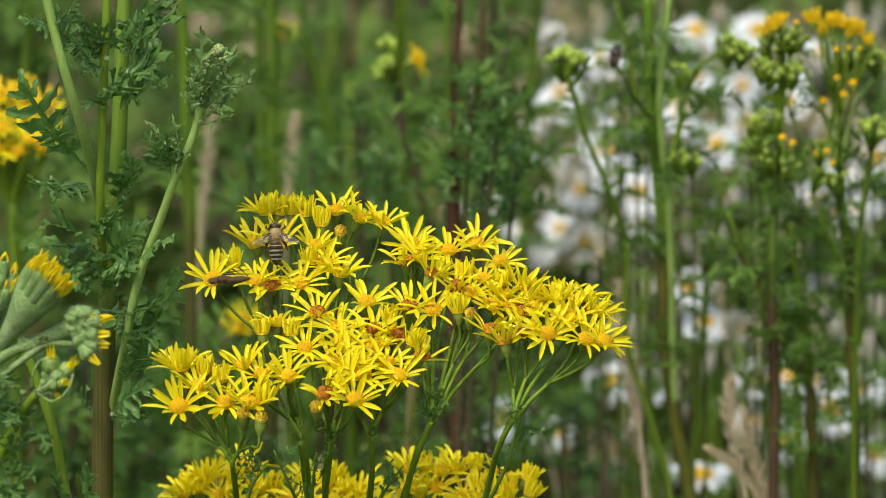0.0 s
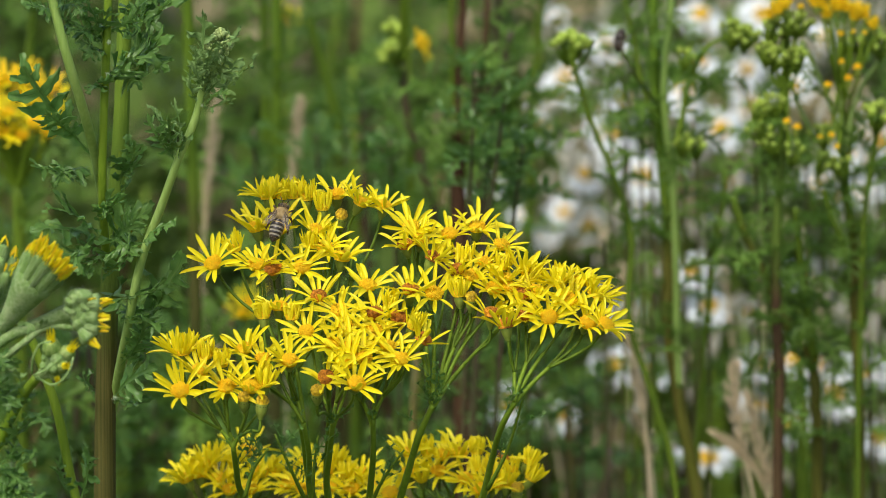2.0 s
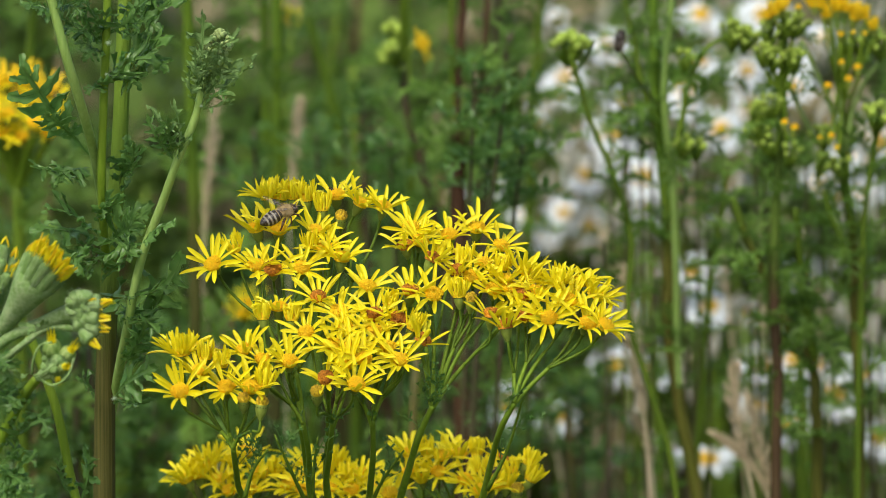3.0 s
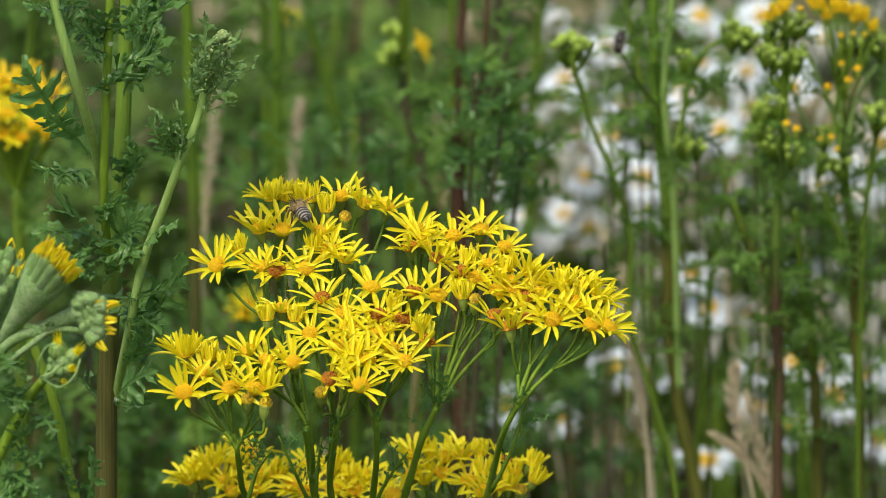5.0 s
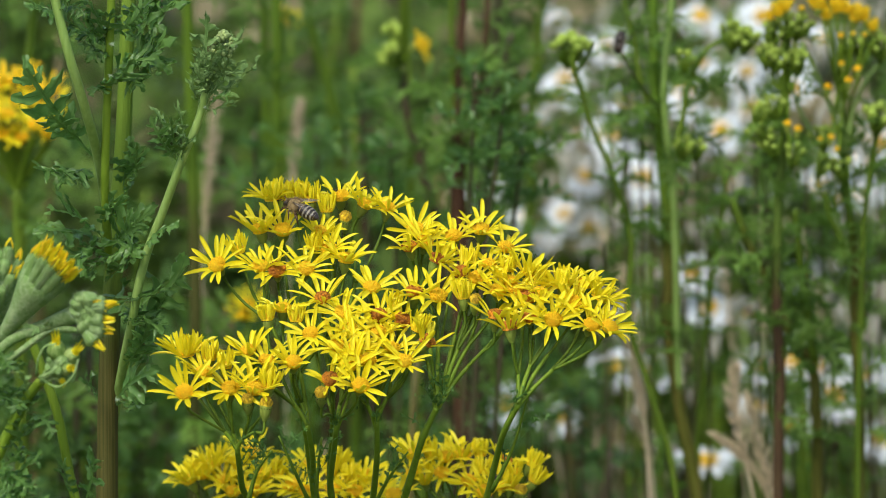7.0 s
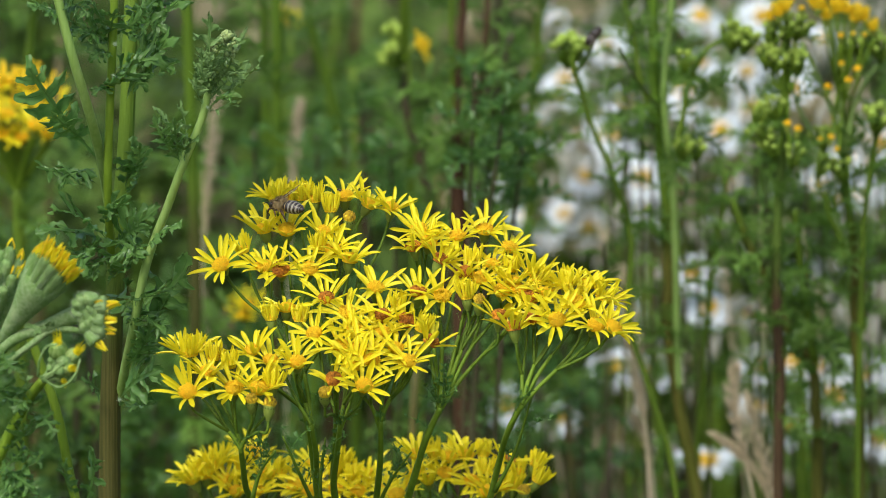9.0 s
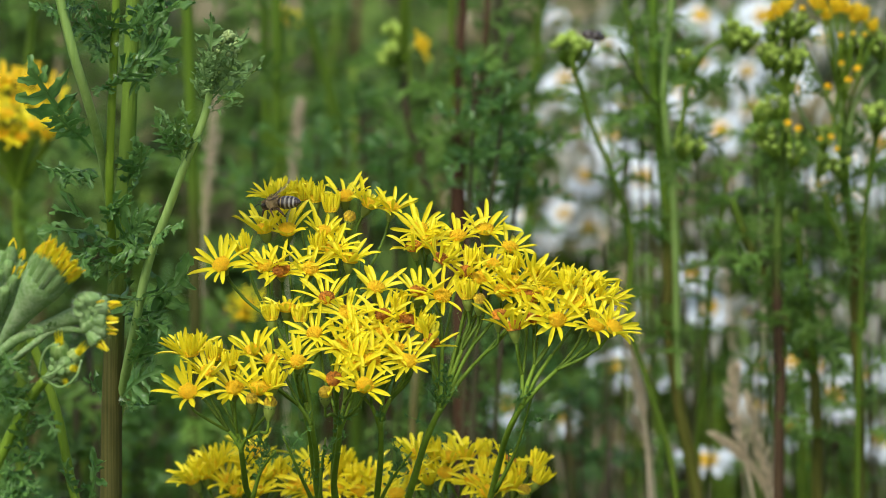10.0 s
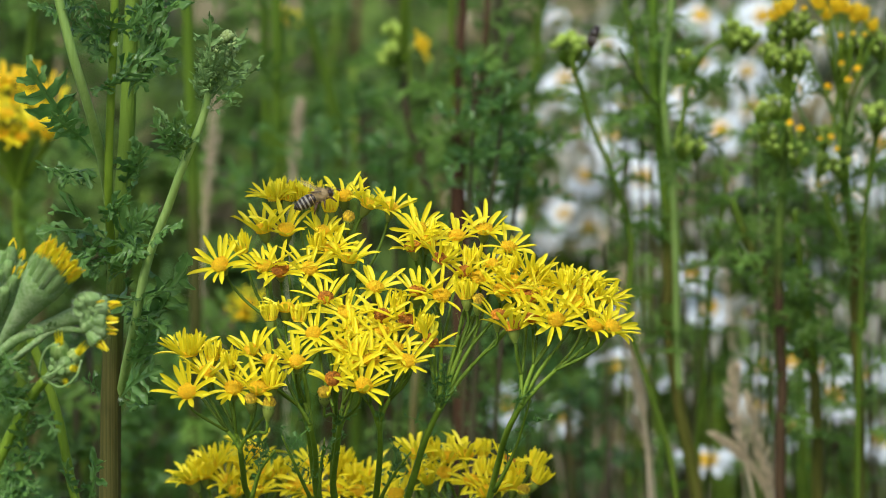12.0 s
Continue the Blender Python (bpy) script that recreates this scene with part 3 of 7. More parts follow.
def build_main():
    plant = thing("ragwort", MAIN_BASE, "yellow ragwort in full bloom with branching green stems", "wildflower", "ragwort plants")
    join = (-0.0269, 1.6300, 0.6171)
    cyme(plant, (-0.0356, 1.5880, 0.7113), [(-0.0357, 1.6050, 0.6856), (-0.0368, 1.6200, 0.6634), join], [
        ((-0.0557, 1.6346, 0.7561), "brush", 4, -6), ((-0.0517, 1.6346, 0.7561), "half", 6, 14), ((-0.0334, 1.6352, 0.7566), "open", 20, 0), ((-0.0257, 1.6321, 0.7545), "open", 16, 26),
        ((-0.0379, 1.6298, 0.7530), "half", 2, 0), ((-0.0317, 1.6262, 0.7506), "bud", 22, 4), ((-0.0431, 1.6339, 0.7557), "half", 8, -4), ((-0.0476, 1.6348, 0.7563), "half", 10, 0),
        ((-0.0180, 1.6307, 0.7536), "open", 14, 14), ((-0.0416, 1.6150, 0.7433), "half", 12, 2),
    ], 1)
    cyme(plant, (-0.0482, 1.5850, 0.7082), [(-0.0442, 1.6000, 0.6848), (-0.0420, 1.6200, 0.6615), join], [
        ((-0.0519, 1.6217, 0.7477), "open", 30, 0), ((-0.0592, 1.6221, 0.7480), "open", 18, -12), ((-0.0399, 1.6212, 0.7474), "open", 24, 10), ((-0.0368, 1.6143, 0.7428), "open", 42, -12),
        ((-0.0313, 1.6103, 0.7402), "open", 14, 8), ((-0.0726, 1.6081, 0.7387), "open", 48, -22), ((-0.0534, 1.6061, 0.7374), "old", 44, -2), ((-0.0589, 1.6074, 0.7383), "open", 36, -8),
        ((-0.0442, 1.6065, 0.7377), "open", 40, 6), ((-0.0659, 1.6136, 0.7424), "half", 14, -16), ((-0.0228, 1.5991, 0.7328), "open", 26, 4), ((-0.0386, 1.5949, 0.7301), "old", 26, 0),
    ], 2)
    cyme(plant, (-0.0337, 1.5780, 0.6931), [(-0.0350, 1.5900, 0.6813), (-0.0366, 1.6100, 0.6638), join], [
        ((-0.0355, 1.5642, 0.7099), "old", 48, -4), ((-0.0382, 1.5588, 0.7063), "bud", 36, 0), ((-0.0288, 1.5702, 0.7138), "open", 44, 0), ((-0.0275, 1.5759, 0.7176), "open", 38, 4),
        ((-0.0260, 1.5621, 0.7085), "open", 48, 12), ((-0.0421, 1.5817, 0.7214), "open", 42, -14), ((-0.0296, 1.5832, 0.7224), "open", 34, 0), ((-0.0317, 1.5897, 0.7266), "open", 36, -4),
    ], 3)
    cyme(plant, (-0.0210, 1.5820, 0.6932), [(-0.0211, 1.5900, 0.6813), (-0.0226, 1.6100, 0.6619), join], [
        ((-0.0205, 1.5882, 0.7256), "old", 38, 2), ((-0.0206, 1.5821, 0.7217), "open", 28, 4), ((-0.0162, 1.5759, 0.7176), "open", 32, 4), ((-0.0129, 1.5862, 0.7244), "old", 28, 16),
        ((-0.0120, 1.5712, 0.7145), "open", 47, 6), ((-0.0054, 1.5785, 0.7193), "old", 12, 34), ((-0.0082, 1.5832, 0.7224), "half", 10, 24),
        ((-0.0158, 1.5919, 0.7281), "half", 16, 10), ((-0.0237, 1.5714, 0.7146), "open", 36, 6), ((-0.0336, 1.5768, 0.7181), "open", 34, -6),
    ], 9)
    cyme(plant, (-0.0430, 1.5750, 0.6934), [(-0.0418, 1.5850, 0.6824), (-0.0418, 1.6100, 0.6619), join], [
        ((-0.0512, 1.5912, 0.7276), "open", 14, 0), ((-0.0560, 1.5873, 0.7251), "half", 2, -4), ((-0.0468, 1.5869, 0.7248), "half", 2, 2), ((-0.0615, 1.5751, 0.7170), "open", 28, -18),
        ((-0.0557, 1.5714, 0.7146), "open", 28, 4), ((-0.0472, 1.5708, 0.7142), "open", 42, 2),
    ], 4)
    cyme(plant, (-0.0650, 1.5650, 0.6877), [(-0.0646, 1.5750, 0.6791), (-0.0635, 1.6000, 0.6642), join], [
        ((-0.0815, 1.5740, 0.7163), "brush", 8, -6), ((-0.0739, 1.5723, 0.7152), "half", 8, 0), ((-0.0753, 1.5668, 0.7116), "open", 26, -4), ((-0.0812, 1.5596, 0.7068), "open", 48, -10),
        ((-0.0669, 1.5609, 0.7077), "open", 36, 0), ((-0.0592, 1.5609, 0.7077), "open", 34, 8), ((-0.0612, 1.5563, 0.7046), "bud", 24, 0), ((-0.0555, 1.5546, 0.7035), "bud", 4, 6),
        ((-0.0548, 1.5621, 0.7085), "half", 10, 10), ((-0.0688, 1.5693, 0.7132), "half", 6, 0),
    ], 5)
    cyme(plant, (-0.0020, 1.5820, 0.6975), [(-0.0040, 1.5850, 0.6926), (-0.0106, 1.6000, 0.6704), (-0.0151, 1.6150, 0.6513), join], [
        ((-0.0091, 1.5973, 0.7316), "old", 18, 4), ((-0.0015, 1.5960, 0.7308), "open", 38, 6), ((-0.0089, 1.6221, 0.7480), "open", 36, -6), ((-0.0058, 1.6170, 0.7446), "open", 38, 10),
        ((-0.0107, 1.6150, 0.7433), "old", 18, -12), ((-0.0021, 1.6099, 0.7399), "old", 6, 26), ((0.0036, 1.6194, 0.7462), "open", 28, -4), ((0.0124, 1.6219, 0.7478), "open", 22, 4),
        ((0.0201, 1.6150, 0.7433), "open", 26, 18),
    ], 6)
    cyme(plant, (0.0009, 1.5860, 0.7007), [(-0.0038, 1.5850, 0.6931), (-0.0102, 1.6000, 0.6707), (-0.0151, 1.6150, 0.6513), join], [
        ((0.0107, 1.6030, 0.7354), "open", 38, -4), ((0.0177, 1.5980, 0.7321), "open", 40, 4), ((0.0065, 1.5958, 0.7306), "half", 4, -4), ((0.0104, 1.5938, 0.7294), "bud", 20, 4),
        ((0.0169, 1.5882, 0.7256), "old", 4, 6), ((0.0087, 1.6096, 0.7398), "half", 8, 0), ((0.0059, 1.6052, 0.7368), "old", 26, -12), ((0.0233, 1.5982, 0.7322), "open", 22, 8),
        ((0.0288, 1.6026, 0.7351), "half", 8, 28), ((0.0209, 1.6065, 0.7377), "half", 10, 6), ((0.0147, 1.6083, 0.7389), "open", 16, 4),
    ], 7)
    cyme(plant, (0.0241, 1.5800, 0.6990), [(0.0209, 1.5830, 0.6923), (0.0170, 1.6000, 0.6754), (0.0138, 1.6120, 0.6596), (0.0024, 1.6250, 0.6337), join], [
        ((0.0313, 1.5973, 0.7316), "open", 16, 16), ((0.0269, 1.5951, 0.7302), "old", 20, 6), ((0.0275, 1.5880, 0.7255), "old", 44, -4), ((0.0351, 1.5869, 0.7248), "open", 48, 8),
        ((0.0386, 1.5999, 0.7334), "brush", 4, -6), ((0.0450, 1.6004, 0.7337), "open", 12, 10), ((0.0414, 1.5934, 0.7291), "open", 40, 6), ((0.0499, 1.5956, 0.7305), "brush", 10, 34),
        ((0.0473, 1.5849, 0.7235), "open", 42, 20), ((0.0529, 1.5841, 0.7229), "open", 38, 30), ((0.0214, 1.5839, 0.7228), "old", 2, -8),
        ((0.0278, 1.6048, 0.7366), "open", 10, 16), ((0.0214, 1.6017, 0.7345), "open", 14, 0),
    ], 8)
    s = Shape()
    line = glide([join, (-0.024, 1.632, 0.42), (-0.028, 1.634, 0.2), MAIN_BASE], 8)
    s.tube([q - plant.location for q in line], 0.0042, 0.006, 12, ribs=0.05)
    piece("stem", s.mesh("stem", [STEM_BROWN]), plant)
    rng = random.Random(11)
    leaves_along(plant, line, 16, 0.09, LEAVES, rng, 0.3, 0.95)
    # leafy knots where the branches part
    for q, k in (((-0.0032, 1.5830, 0.6990), 9), ((-0.0340, 1.5760, 0.6925), 7), ((-0.0625, 1.5650, 0.6880), 5), ((0.0236, 1.5800, 0.7000), 4)):
        for i in range(k):
            d = Vector((rng.uniform(-1, 1), rng.uniform(-1, 0.1), rng.uniform(0.2, 1.5))).normalized()
            leaf_to(plant, V(q) + d * 0.0005, V(q) + d * rng.uniform(0.004, 0.009), BRACTS, rng, name="bract")
    # small barren shoots
    for pts in ([(-0.0424, 1.5720, 0.6687), (-0.0467, 1.5620, 0.6810), (-0.0515, 1.5560, 0.6938)], [(-0.0220, 1.6000, 0.6614), (-0.0178, 1.5900, 0.6720), (-0.0112, 1.5850, 0.6824)], [(-0.0616, 1.5660, 0.6710), (-0.0587, 1.5620, 0.6810), (-0.0536, 1.5550, 0.6893)],
                [(-0.0407, 1.5900, 0.6646), (-0.0402, 1.5840, 0.6752), (-0.0386, 1.5800, 0.6881)], [(0.0157, 1.5970, 0.6667), (0.0220, 1.5900, 0.6813), (0.0273, 1.5850, 0.7009)]):
        line = glide(pts, 5)
        stalk(plant, line, 0.0008, 0.0003, STEM)
        for k in range(6):
            q = line[3 + k]
            d = Vector((rng.uniform(-1, 1), rng.uniform(-0.8, 0.2), rng.uniform(0.6, 1.8))).normalized()
            leaf_to(plant, q, q + d * rng.uniform(0.006, 0.013), BRACTS, rng, name="bract")
    return plant


def build_lower():
    plant = thing("ragwort", (-0.0150, 1.82, 0.0), "lower ragwort flower clusters in full yellow bloom", "wildflower", "ragwort plants")
    join = (-0.0385, 1.8200, 0.5563)
    cyme(plant, (-0.0762, 1.7000, 0.6365), [(-0.0752, 1.7530, 0.6130), join], [
        ((-0.0833, 1.7170, 0.6450), "brush", 12, -14), ((-0.0875, 1.7153, 0.6436), "open", 14, -26), ((-0.0768, 1.7153, 0.6436), "open", 26, -4), ((-0.0799, 1.7211, 0.6483), "brush", 10, -8),
        ((-0.0669, 1.7251, 0.6515), "open", 20, 8), ((-0.0621, 1.7172, 0.6452), "open", 22, 4), ((-0.0710, 1.7200, 0.6474), "half", 10, 0), ((-0.0727, 1.7113, 0.6405), "open", 32, 0),
        ((-0.0659, 1.7117, 0.6408), "open", 34, 6), ((-0.0572, 1.7180, 0.6458), "half", 10, 14),
    ], 10, bracts=0)
    cyme(plant, (-0.0470, 1.7000, 0.6365), [(-0.0455, 1.7530, 0.6130), join], [
        ((-0.0461, 1.7208, 0.6480), "open", 16, -4), ((-0.0467, 1.7117, 0.6408), "open", 36, -12), ((-0.0390, 1.7180, 0.6458), "half", 10, 4), ((-0.0357, 1.7211, 0.6483), "half", 10, 10),
        ((-0.0272, 1.7172, 0.6452), "open", 22, -8), ((-0.0303, 1.7113, 0.6405), "open", 34, -4), ((-0.0381, 1.7121, 0.6411), "open", 30, 0), ((-0.0228, 1.7121, 0.6411), "open", 30, 10),
        ((-0.0323, 1.7164, 0.6446), "half", 14, 0), ((-0.0522, 1.7133, 0.6421), "open", 22, -16),
    ], 11, bracts=0)
    cyme(plant, (0.0054, 1.6750, 0.6413), [(0.0027, 1.7410, 0.6158), join], [
        ((-0.0101, 1.7042, 0.6553), "open", 16, -14), ((-0.0042, 1.7042, 0.6553), "half", 14, -4), ((0.0010, 1.7030, 0.6543), "open", 22, 0), ((-0.0004, 1.6976, 0.6500), "open", 38, -4),
        ((0.0088, 1.6950, 0.6480), "open", 42, 4), ((0.0129, 1.7042, 0.6553), "half", 4, 0), ((0.0134, 1.6983, 0.6506), "half", 2, 4), ((0.0068, 1.7038, 0.6549), "open", 14, 12),
    ], 12, bracts=1)
    cyme(plant, (0.0122, 1.6850, 0.6380), [(0.0087, 1.7410, 0.6158), join], [
        ((0.0249, 1.6979, 0.6503), "half", 2, -6), ((0.0305, 1.7007, 0.6525), "half", 6, 26), ((0.0312, 1.6952, 0.6481), "half", 8, 30), ((0.0265, 1.6910, 0.6447), "bud", 14, 6),
        ((-0.0110, 1.6972, 0.6497), "open", 24, -16), ((-0.0060, 1.6952, 0.6481), "half", 30, -8), ((0.0192, 1.6929, 0.6462), "open", 20, 20), ((0.0212, 1.7014, 0.6531), "old", 6, 18),
        ((-0.0168, 1.6902, 0.6441), "open", 32, -12), ((0.0229, 1.6933, 0.6466), "half", 8, 8), ((0.0145, 1.6914, 0.6450), "open", 36, 0),
    ], 13, bracts=1)
    s = Shape()
    line = glide([join, (-0.018, 1.822, 0.3), (-0.015, 1.82, 0.0)], 8)
    s.tube([q - plant.location for q in line], 0.004, 0.0055, 10, ribs=0.05)
    piece("stem", s.mesh("stem", [STEM_BROWN]), plant)
    leaves_along(plant, line, 12, 0.09, LEAVES, random.Random(13), 0.25, 0.95)
    return plant


# ---- leafy ragwort beside it ----
def build_leafy():
    base = (-0.1080, 1.66, 0.0)
    plant = thing("ragwort", base, "tall leafy ragwort not yet in flower, ribbed stem browning below", "wildflower", "ragwort plants")
    o = plant.location
    rng = random.Random(21)

    def stem(pts, r0, r1, material, ribs=0.05, name="stem", sides=26):
        line = glide(pts, 8)
        s = Shape()
        s.tube([q - o for q in line], r0, r1, sides, ribs=ribs)
        piece(name, s.mesh(name, [material]), plant)
        return line

    low = stem([base, (-0.107, 1.655, 0.3), (-0.1117, 1.6400, 0.6547), (-0.1111, 1.6400, 0.6857), (-0.1097, 1.6400, 0.7199)], 0.0038, 0.0030, STEM_TURN, 0.09)
    rear = stem([(-0.1098, 1.6410, 0.7156), (-0.1083, 1.6450, 0.7418), (-0.1062, 1.6500, 0.7674), (-0.1042, 1.6550, 0.8118), (-0.1027, 1.6600, 0.8449)], 0.0030, 0.0020, STEM_TURN, 0.09)
    front = stem([(-0.1101, 1.6400, 0.7332), (-0.1103, 1.6260, 0.7600), (-0.1090, 1.6220, 0.7903), (-0.1077, 1.6200, 0.8127), (-0.1065, 1.6220, 0.8454)], 0.0015, 0.0013, STEM_MID, 0.04, "branch", 10)
    side = stem([(-0.1112, 1.6425, 0.6740), (-0.1086, 1.6415, 0.6850), (-0.1062, 1.6340, 0.6975), (-0.1024, 1.6200, 0.7143), (-0.0960, 1.6100, 0.7423), (-0.0897, 1.6050, 0.7588), (-0.0842, 1.6000, 0.7738), (-0.0780, 1.6000, 0.7890), (-0.0754, 1.6000, 0.7990), (-0.0713, 1.6000, 0.8066)], 0.0017, 0.0011, STEM_PALE, 0.04, "branch", 10)
    back = stem([(-0.1105, 1.6480, 0.7450), (-0.1123, 1.6300, 0.7687), (-0.1158, 1.6120, 0.7908), (-0.1198, 1.6050, 0.8074), (-0.1235, 1.6050, 0.8228), (-0.1271, 1.6050, 0.8401)], 0.0017, 0.0015, STEM_PALE, 0.04, "branch", 10)
    for foot, tip, pool, up in (
        ((-0.1141, 1.636, 0.6919), (-0.1181, 1.62, 0.6993), LEAVES, (-0.3, -0.9, 0.3)),
        ((-0.1072, 1.634, 0.69), (-0.0914, 1.612, 0.7043), LEAVES, (0.2, -0.8, 0.5)),
        ((-0.1069, 1.634, 0.6893), (-0.0954, 1.616, 0.6915), LEAVES, (0.2, -0.7, 0.7)),
        ((-0.1029, 1.628, 0.7034), (-0.0968, 1.612, 0.714), LEAVES, (0.4, -0.9, 0.2)),
        ((-0.1116, 1.64, 0.7417), (-0.1341, 1.62, 0.7483), CURLED, (0, -0.6, 0.9)),
        ((-0.1107, 1.632, 0.7384), (-0.1148, 1.612, 0.7326), LEAVES, (-0.3, -1, 0.2)),
        ((-0.1055, 1.64, 0.7567), (-0.101, 1.622, 0.7681), LEAVES, (0.6, -0.8, 0.3)),
        ((-0.1075, 1.642, 0.7986), (-0.0887, 1.62, 0.8108), LEAVES, (0.2, -0.8, 0.6)),
        ((-0.1049, 1.65, 0.8115), (-0.0881, 1.63, 0.827), LEAVES, (0, -0.6, 0.8)),
        ((-0.11, 1.625, 0.8091), (-0.1143, 1.61, 0.8195), LEAVES, (-0.4, -0.8, 0.4)),
        ((-0.1147, 1.634, 0.7662), (-0.125, 1.612, 0.7632), LEAVES, (0, -0.6, 0.9)),
        ((-0.1052, 1.636, 0.7621), (-0.0999, 1.62, 0.7777), LEAVES, (0.5, -0.9, 0.2)),
        ((-0.1178, 1.628, 0.7764), (-0.1273, 1.61, 0.7884), LEAVES, (-0.2, -0.9, 0.3)),
        ((-0.1081, 1.628, 0.741), (-0.0961, 1.605, 0.7524), LEAVES, (0.2, -0.9, 0.3)),
        ((-0.1099, 1.63, 0.75), (-0.1037, 1.612, 0.7614), LEAVES, (0.4, -0.9, 0.2)),
        ((-0.0855, 1.6, 0.7745), (-0.094, 1.592, 0.7911), SLIM, (-0.2, -0.9, 0.3)),
        ((-0.0859, 1.6, 0.7753), (-0.0872, 1.59, 0.7905), SLIM, (0.3, -0.9, 0.3)),
        ((-0.0769, 1.6, 0.7906), (-0.0665, 1.588, 0.7967), SLIM, (0, -0.7, 0.7)),
        ((-0.0775, 1.6, 0.7917), (-0.0786, 1.588, 0.8061), NARROW, (-0.4, -0.9, 0.2)),
        ((-0.0764, 1.6, 0.7935), (-0.063, 1.592, 0.8083), NARROW, (0.2, -0.9, 0.3)),
        ((-0.0755, 1.598, 0.7965), (-0.0768, 1.588, 0.8124), NARROW, (-0.5, -0.9, 0.2)),
        ((-0.0744, 1.598, 0.7993), (-0.0678, 1.586, 0.81), NARROW, (0.4, -0.9, 0.2)),
        ((-0.075, 1.594, 0.8017), (-0.0707, 1.584, 0.8148), NARROW, (0.4, -0.9, 0.2)),
        ((-0.1035, 1.645, 0.8075), (-0.0863, 1.62, 0.8127), CURLED, (0.2, -0.8, 0.5)),
        ((-0.104, 1.64, 0.8035), (-0.0874, 1.618, 0.8001), LEAVES, (0.2, -0.8, 0.5)),
        ((-0.1036, 1.648, 0.8146), (-0.0878, 1.63, 0.8252), SLIM, (0.2, -0.8, 0.5)),
        ((-0.1076, 1.63, 0.7965), (-0.0961, 1.612, 0.7973), CURLED, (0, -0.7, 0.7)),
        ((-0.11, 1.626, 0.8119), (-0.116, 1.61, 0.8268), LEAVES, (-0.4, -0.8, 0.4)),
        ((-0.1082, 1.626, 0.8119), (-0.0968, 1.605, 0.8238), SLIM, (0.3, -0.8, 0.4)),
        ((-0.1104, 1.626, 0.8054), (-0.1161, 1.608, 0.8052), CURLED, (0, -0.8, 0.6)),
        ((-0.1099, 1.628, 0.795), (-0.0993, 1.6, 0.809), SLIM, (0.3, -0.9, 0.3)),
        ((-0.1128, 1.636, 0.7414), (-0.1235, 1.612, 0.7382), SLIM, (-0.3, -0.8, 0.4)),
        ((-0.1063, 1.626, 0.7188), (-0.0892, 1.6, 0.7164), SLIM, (0.2, -0.7, 0.7)),
        ((-0.1043, 1.63, 0.6969), (-0.0812, 1.61, 0.7419), SLIM, (-0.7, -0.7, 0.2)),
        ((-0.1116, 1.632, 0.7248), (-0.0886, 1.6, 0.7326), LEAVES, (0, -0.5, 1)),
        ((-0.1083, 1.632, 0.7433), (-0.0917, 1.612, 0.7582), LEAVES, (0, -0.8, 0.6)),
        ((-0.1072, 1.63, 0.7453), (-0.0975, 1.605, 0.7417), LEAVES, (0.3, -1, 0.5)),
        ((-0.0962, 1.606, 0.7454), (-0.0844, 1.59, 0.7546), LEAVES, (0, -0.7, 0.7)),
        ((-0.1116, 1.635, 0.7426), (-0.1295, 1.61, 0.7567), SLIM, (0, -0.4, 1)),
        ((-0.112, 1.635, 0.7412), (-0.1167, 1.605, 0.733), CURLED, (-0.5, -0.8, 0.2)),
        ((-0.1101, 1.63, 0.7346), (-0.098, 1.605, 0.7422), CURLED, (0, -0.8, 0.7)),
        ((-0.1112, 1.632, 0.728), (-0.1013, 1.61, 0.7386), SLIM, (0, -0.6, 0.8)),
        ((-0.105, 1.626, 0.7226), (-0.1021, 1.615, 0.7162), CURLED, (0.5, -0.9, 0.2)),
        ((-0.1046, 1.618, 0.7035), (-0.0956, 1.605, 0.7228), CURLED, (0.6, -0.8, 0.3)),
        ((-0.1111, 1.634, 0.7474), (-0.107, 1.615, 0.76), SLIM, (0.4, -1, 0.2)),
        ((-0.1145, 1.632, 0.7708), (-0.136, 1.612, 0.8053), SLIM, (-0.2, -0.9, 0.3)),
        ((-0.1151, 1.634, 0.762), (-0.1328, 1.612, 0.7693), SLIM, (0, -0.4, 1)),
        ((-0.1151, 1.634, 0.7615), (-0.1263, 1.612, 0.7649), CURLED, (0, -0.5, 1)),
        ((-0.1055, 1.64, 0.7596), (-0.1011, 1.625, 0.7787), CURLED, (0.6, -0.8, 0.2)),
        ((-0.1089, 1.635, 0.7955), (-0.0891, 1.61, 0.8058), CURLED, (0, -0.7, 0.7)),
        ((-0.1083, 1.64, 0.7961), (-0.0923, 1.62, 0.8081), LEAVES, (0, -0.5, 0.9)),
        ((-0.1044, 1.648, 0.809), (-0.0852, 1.625, 0.8227), LEAVES, (0, -0.6, 0.8)),
        ((-0.109, 1.625, 0.808), (-0.1212, 1.605, 0.8147), CURLED, (0, -0.7, 0.7)),
        ((-0.1105, 1.628, 0.8072), (-0.1327, 1.61, 0.8231), SLIM, (-0.2, -0.6, 0.8)),
        ((-0.1099, 1.628, 0.7941), (-0.1142, 1.612, 0.794), CURLED, (0, -0.8, 0.6)),
        ((-0.1099, 1.624, 0.8085), (-0.1061, 1.61, 0.8217), LEAVES, (0.3, -0.9, 0.3)),
        ((-0.1115, 1.626, 0.8041), (-0.1182, 1.612, 0.8105), WOOLLY, (0, -0.8, 0.6)),
        ((-0.1235, 1.612, 0.8207), (-0.1333, 1.595, 0.825), LEAVES, (0, -0.5, 0.9)),
        ((-0.1244, 1.612, 0.8214), (-0.1153, 1.6, 0.8302), LEAVES, (0, -0.6, 0.8)),
